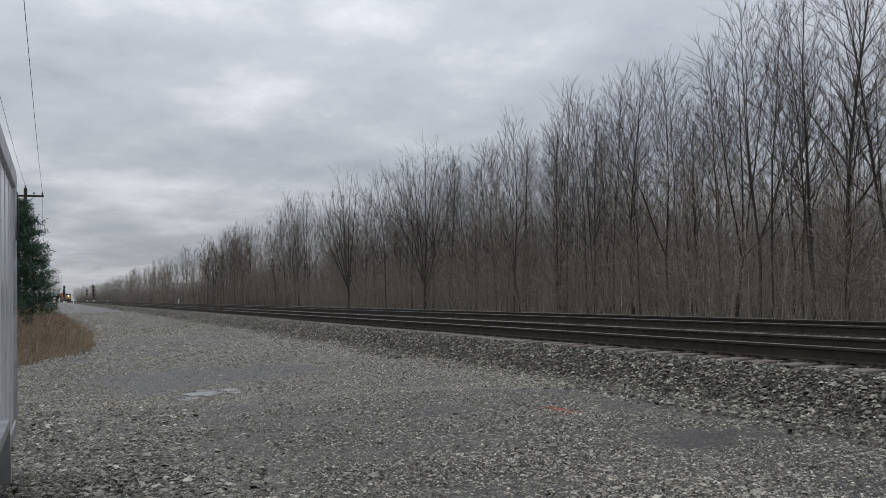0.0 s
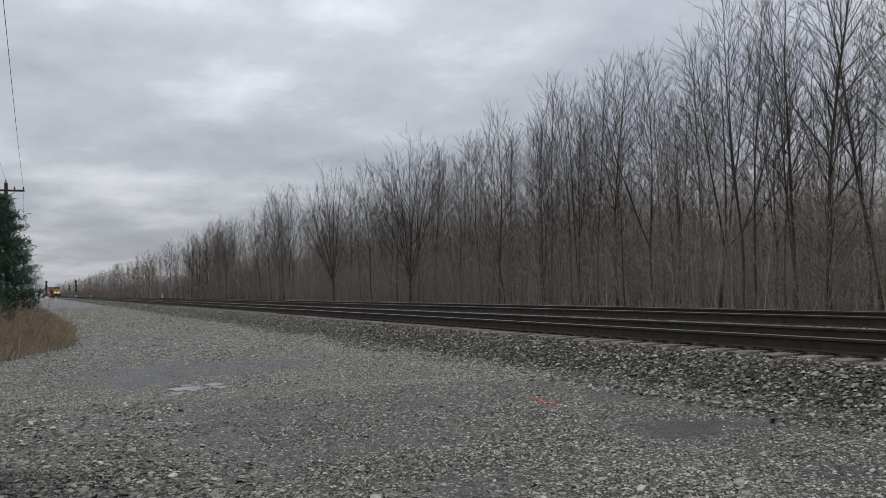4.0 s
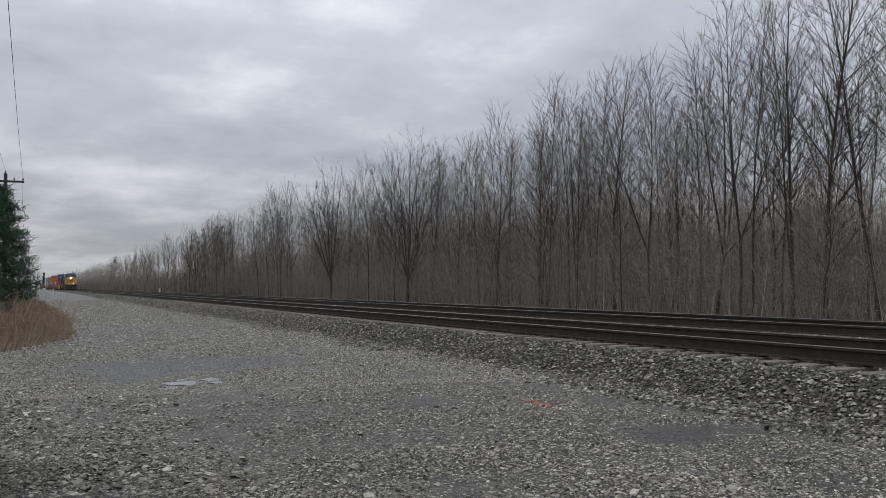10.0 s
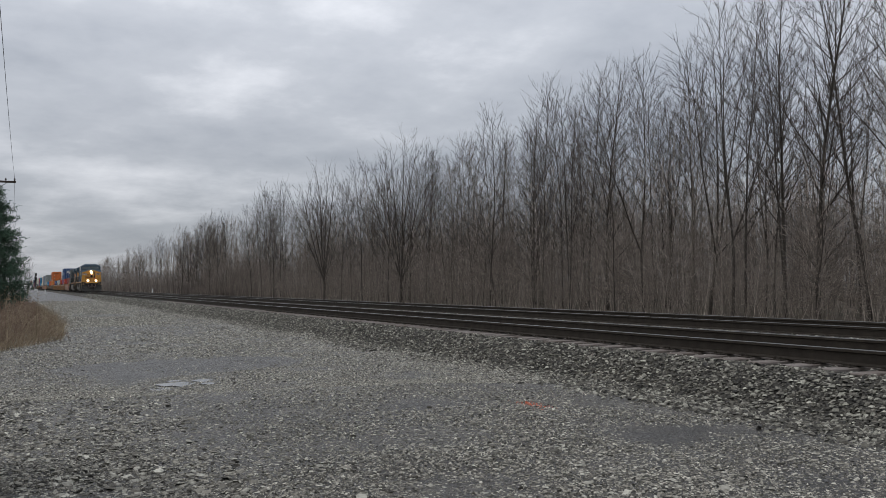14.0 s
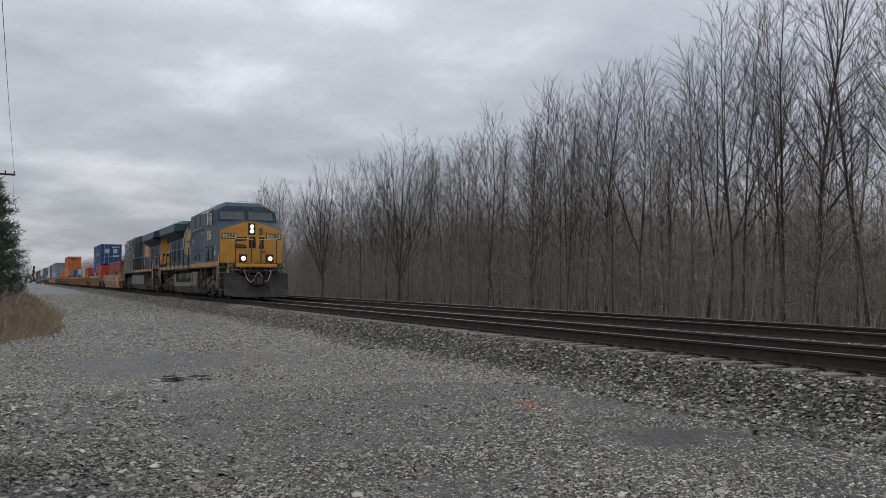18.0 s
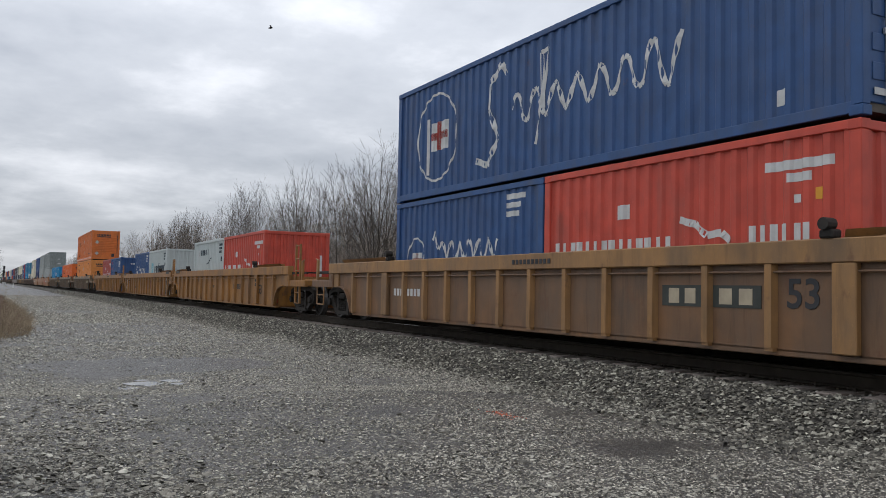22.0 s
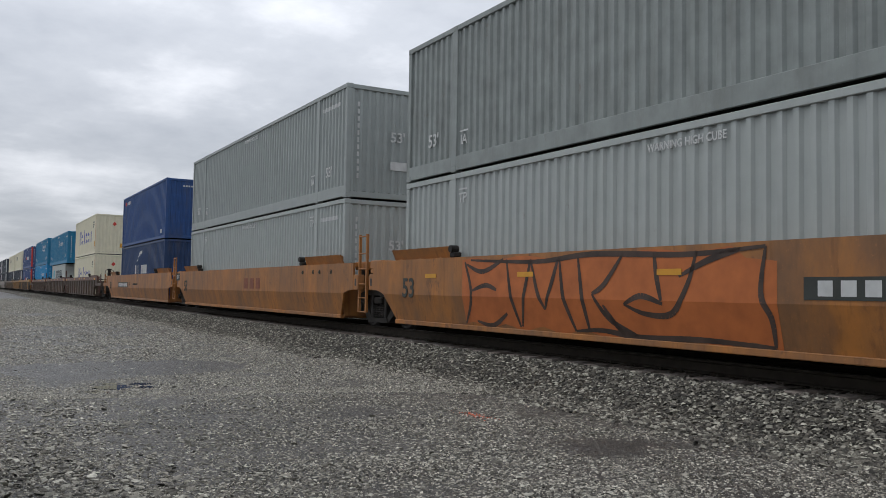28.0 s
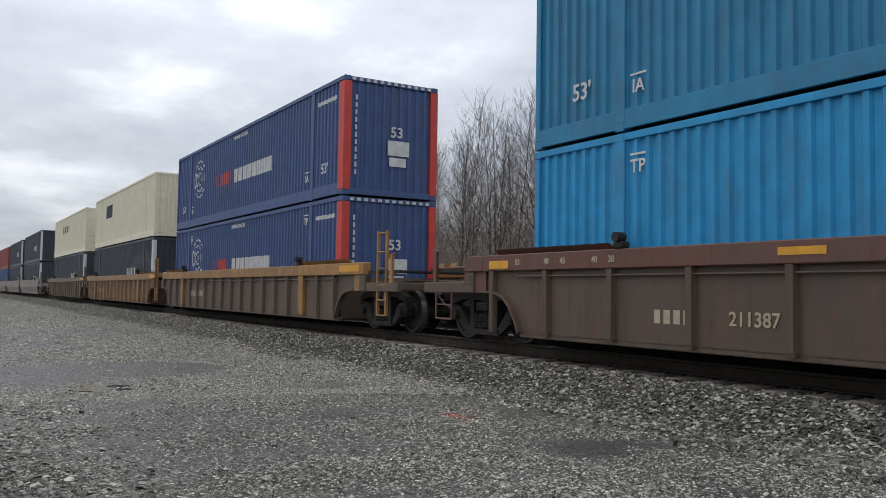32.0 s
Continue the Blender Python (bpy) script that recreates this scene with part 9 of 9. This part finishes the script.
M["needle"] = surf("dark_pine_needle", (0.055, 0.105, 0.066), 0.7, vary=0.45, scale=2.5, bump=0)
M["dry_brush"] = surf("dry_bramble_stem", (0.22, 0.15, 0.108), 0.9, vary=0.35, scale=1.2, bump=0)
M["dry_grass"] = surf("dry_tan_grass", (0.32, 0.25, 0.165), 0.9, vary=0.3, scale=1.2, bump=0)


def make_brush():
    r = np.random.default_rng(21)
    n = 4200
    x = -20.8 - 70 * r.random(n) ** 1.6
    y = edge_y(x) - 0.1 + r.normal(0, 0.3, n) - 9 * r.random(n) ** 1.7
    h = r.uniform(0.35, 1.0, n) * np.clip((edge_y(x) - y) * 0.7 + 0.3, 0.25, 1.6) * r.uniform(0.5, 1.15, n)
    foot = np.stack([x, y, np.full(n, -0.05)], -1)
    spikes("dry_brush", "tangle of reddish dry brambles beside the yard", "dry brush", *branching(r, foot, h, 0.34, 7, 0.75, 0.0035), M["dry_brush"])
    n = 9000
    x = -20.6 - 45 * r.random(n) ** 1.5
    y = edge_y(x) + 0.12 - np.abs(r.normal(0, 1.3, n))
    foot = np.stack([x, y, np.full(n, -0.03)], -1)
    h = r.uniform(0.12, 0.5, n)
    tip = foot + np.stack([r.normal(0, 0.5, n) * h, r.normal(0, 0.5, n) * h, h], -1)
    spikes("dry_grass", "tan dead grass along the edge of the gravel", "dry grass", foot, tip, np.full(n, 0.006), M["dry_grass"])
    # a few pale bare stems that stand out
    n = 160
    x = -21.5 - 9 * r.random(n)
    y = edge_y(x) - 0.2 - 2.5 * r.random(n)
    foot = np.stack([x, y, np.full(n, -0.03)], -1)
    spikes("bare_stems", "pale bare stems among the brambles", "dry brush", *branching(r, foot, r.uniform(0.8, 1.7, n), 0.35, 5, 0.6, 0.006), M["dry_grass"])
    place_tree(2, -165.0, -0.4, 0, 0.42, 40, "small leafless tree beyond the pine")
    place_tree(6, -172.0, -1.6, 0, 0.46, 140, "small leafless tree beyond the pine")


def make_signal(x, y, h, heads):
    s = thing("railway_signal", "tall black railway signal mast with stacked lamp heads", "signal", pose(x, y, 0), "railway signals")
    part("base", Form().box(-0.4, 0.4, -0.4, 0.4, 0, 1.0, 0.05), M["white"], s, "white base case")
    part("mast", Form().rod((0, 0, 0.9), (0, 0, h), 0.08, 10), M["steel_dark"], s)
    part("ladder", Form().pipe([(-0.3, -0.2, 0.9), (-0.3, -0.2, h - 0.4)], 0.03).pipe([(-0.3, 0.2, 0.9), (-0.3, 0.2, h - 0.4)], 0.03), M["steel_dark"], s)
    for k in range(heads):
        z = h - 0.5 - k * 1.75
        head = part("signal_head", Form().box(0.05, 0.25, -0.42, 0.42, z - 0.62, z + 0.62, 0.08), M["black"], s)
        for dz in (0.36, 0.0, -0.36):
            part("hood", Form().lathe((0.25, 0, z + dz), (1, 0, 0), [(0, 0.15), (0.28, 0.15), (0.28, 0.13), (0.02, 0.13)], 12), M["black"], head)


def make_line_side():
    make_signal(-400.0, 13.9, 7.5, 3)
    make_signal(-400.0, 2.25, 7.6, 2)
    make_signal(-470.0, 2.4, 7.0, 2)
    make_signal(-520.0, 14.6, 7.0, 2)
    for x, y in ((-205.0, 3.0), (-330.0, 16.2), (-300.0, 2.2), (-133.7, 16.6)):
        p = thing("marker_post", "short white marker post beside the track", "post", pose(x, y, 0), "marker posts")
        part("post", Form().box(-0.06, 0.06, -0.08, 0.08, -0.4, 1.15, 0.01), M["white"], p)
        part("cap", Form().box(-0.07, 0.07, -0.09, 0.09, 1.15, 1.19, 0.01), M["steel_dark"], p)
    # pale equipment shed far up the line
    shed = thing("equipment_shed", "small pale metal equipment shed far up the line", "shed", pose(-330.0, -0.6, 0))
    part("wall", Form().box(-1.5, 1.5, -1.1, 1.1, 0, 2.5, 0.03), M["white"], shed)
    part("roof", Form().prism([(-1.3, 2.5), (0, 2.9), (1.3, 2.5)], -1.6, 1.6, "x"), M["steel_dark"], shed)
    part("door", Form().box(1.5, 1.53, -0.45, 0.45, 0.1, 2.1, 0.01), M["ink_grey"], shed)


def make_bird():
    b = thing("bird", "small dark bird flying under the clouds", "bird", pose(-60, -190, 24))
    part("body", Form().lathe((-0.08, 0, 0), (1, 0, 0), [(0, 0.005), (0.04, 0.025), (0.1, 0.03), (0.16, 0.01)], 8), M["black"], b)
    for s in (-1, 1):
        part("wing", Form().prism([(0.0, 0), (0.06, 0), (0.03, s * 0.15), (-0.01, s * 0.18)], 0.005, 0.012, "z"), M["black"], b, at=pose(0, 0, 0, s * 14, 0, 0))
    return b


make_trailer()
make_lines()
make_pine()
make_brush()
make_line_side()
BIRD = make_bird()


# ---- how the train runs ----
def nose_at(t):
    """Where the leading nose is along the track at t seconds."""
    return -13.11 + 26.9 * (t - 19) if t >= 17 else -66.91 + 28.4 * (t - 17)


def motions():
    times = [0, 2, 4, 6, 8, 10, 12, 14, 15.5, 16.5, 17.5, 18.5, 20, 22, 24, 26, 28, 30, 32]
    for ob, u, z, dy in MOVING:
        rows = []
        for t in times:
            x = nose_at(t) + u
            turn = 180 if ob is TRAIL else 0
            rows.append((t, pose(x, TRACK_Y + dy + bend(x), RAIL_Z + z, 0, 0, turn + math.degrees(math.atan(-2.8e-5 * min(x, 0))))))
        walk(ob, rows)
    # the bird crosses the sky once
    flight = [(0, -60, -190, 24), (20, -35, -15, 7.5), (21.5, -29.2, 2.0, 8.0), (22, -27.6, 7.8, 10.2), (23, -23.8, 15.7, 10.9), (32, 6, 95, 26)]
    walk(BIRD, [(t, pose(x, y, z, 0, -8, 68)) for t, x, y, z in flight])


make_ties()
motions()
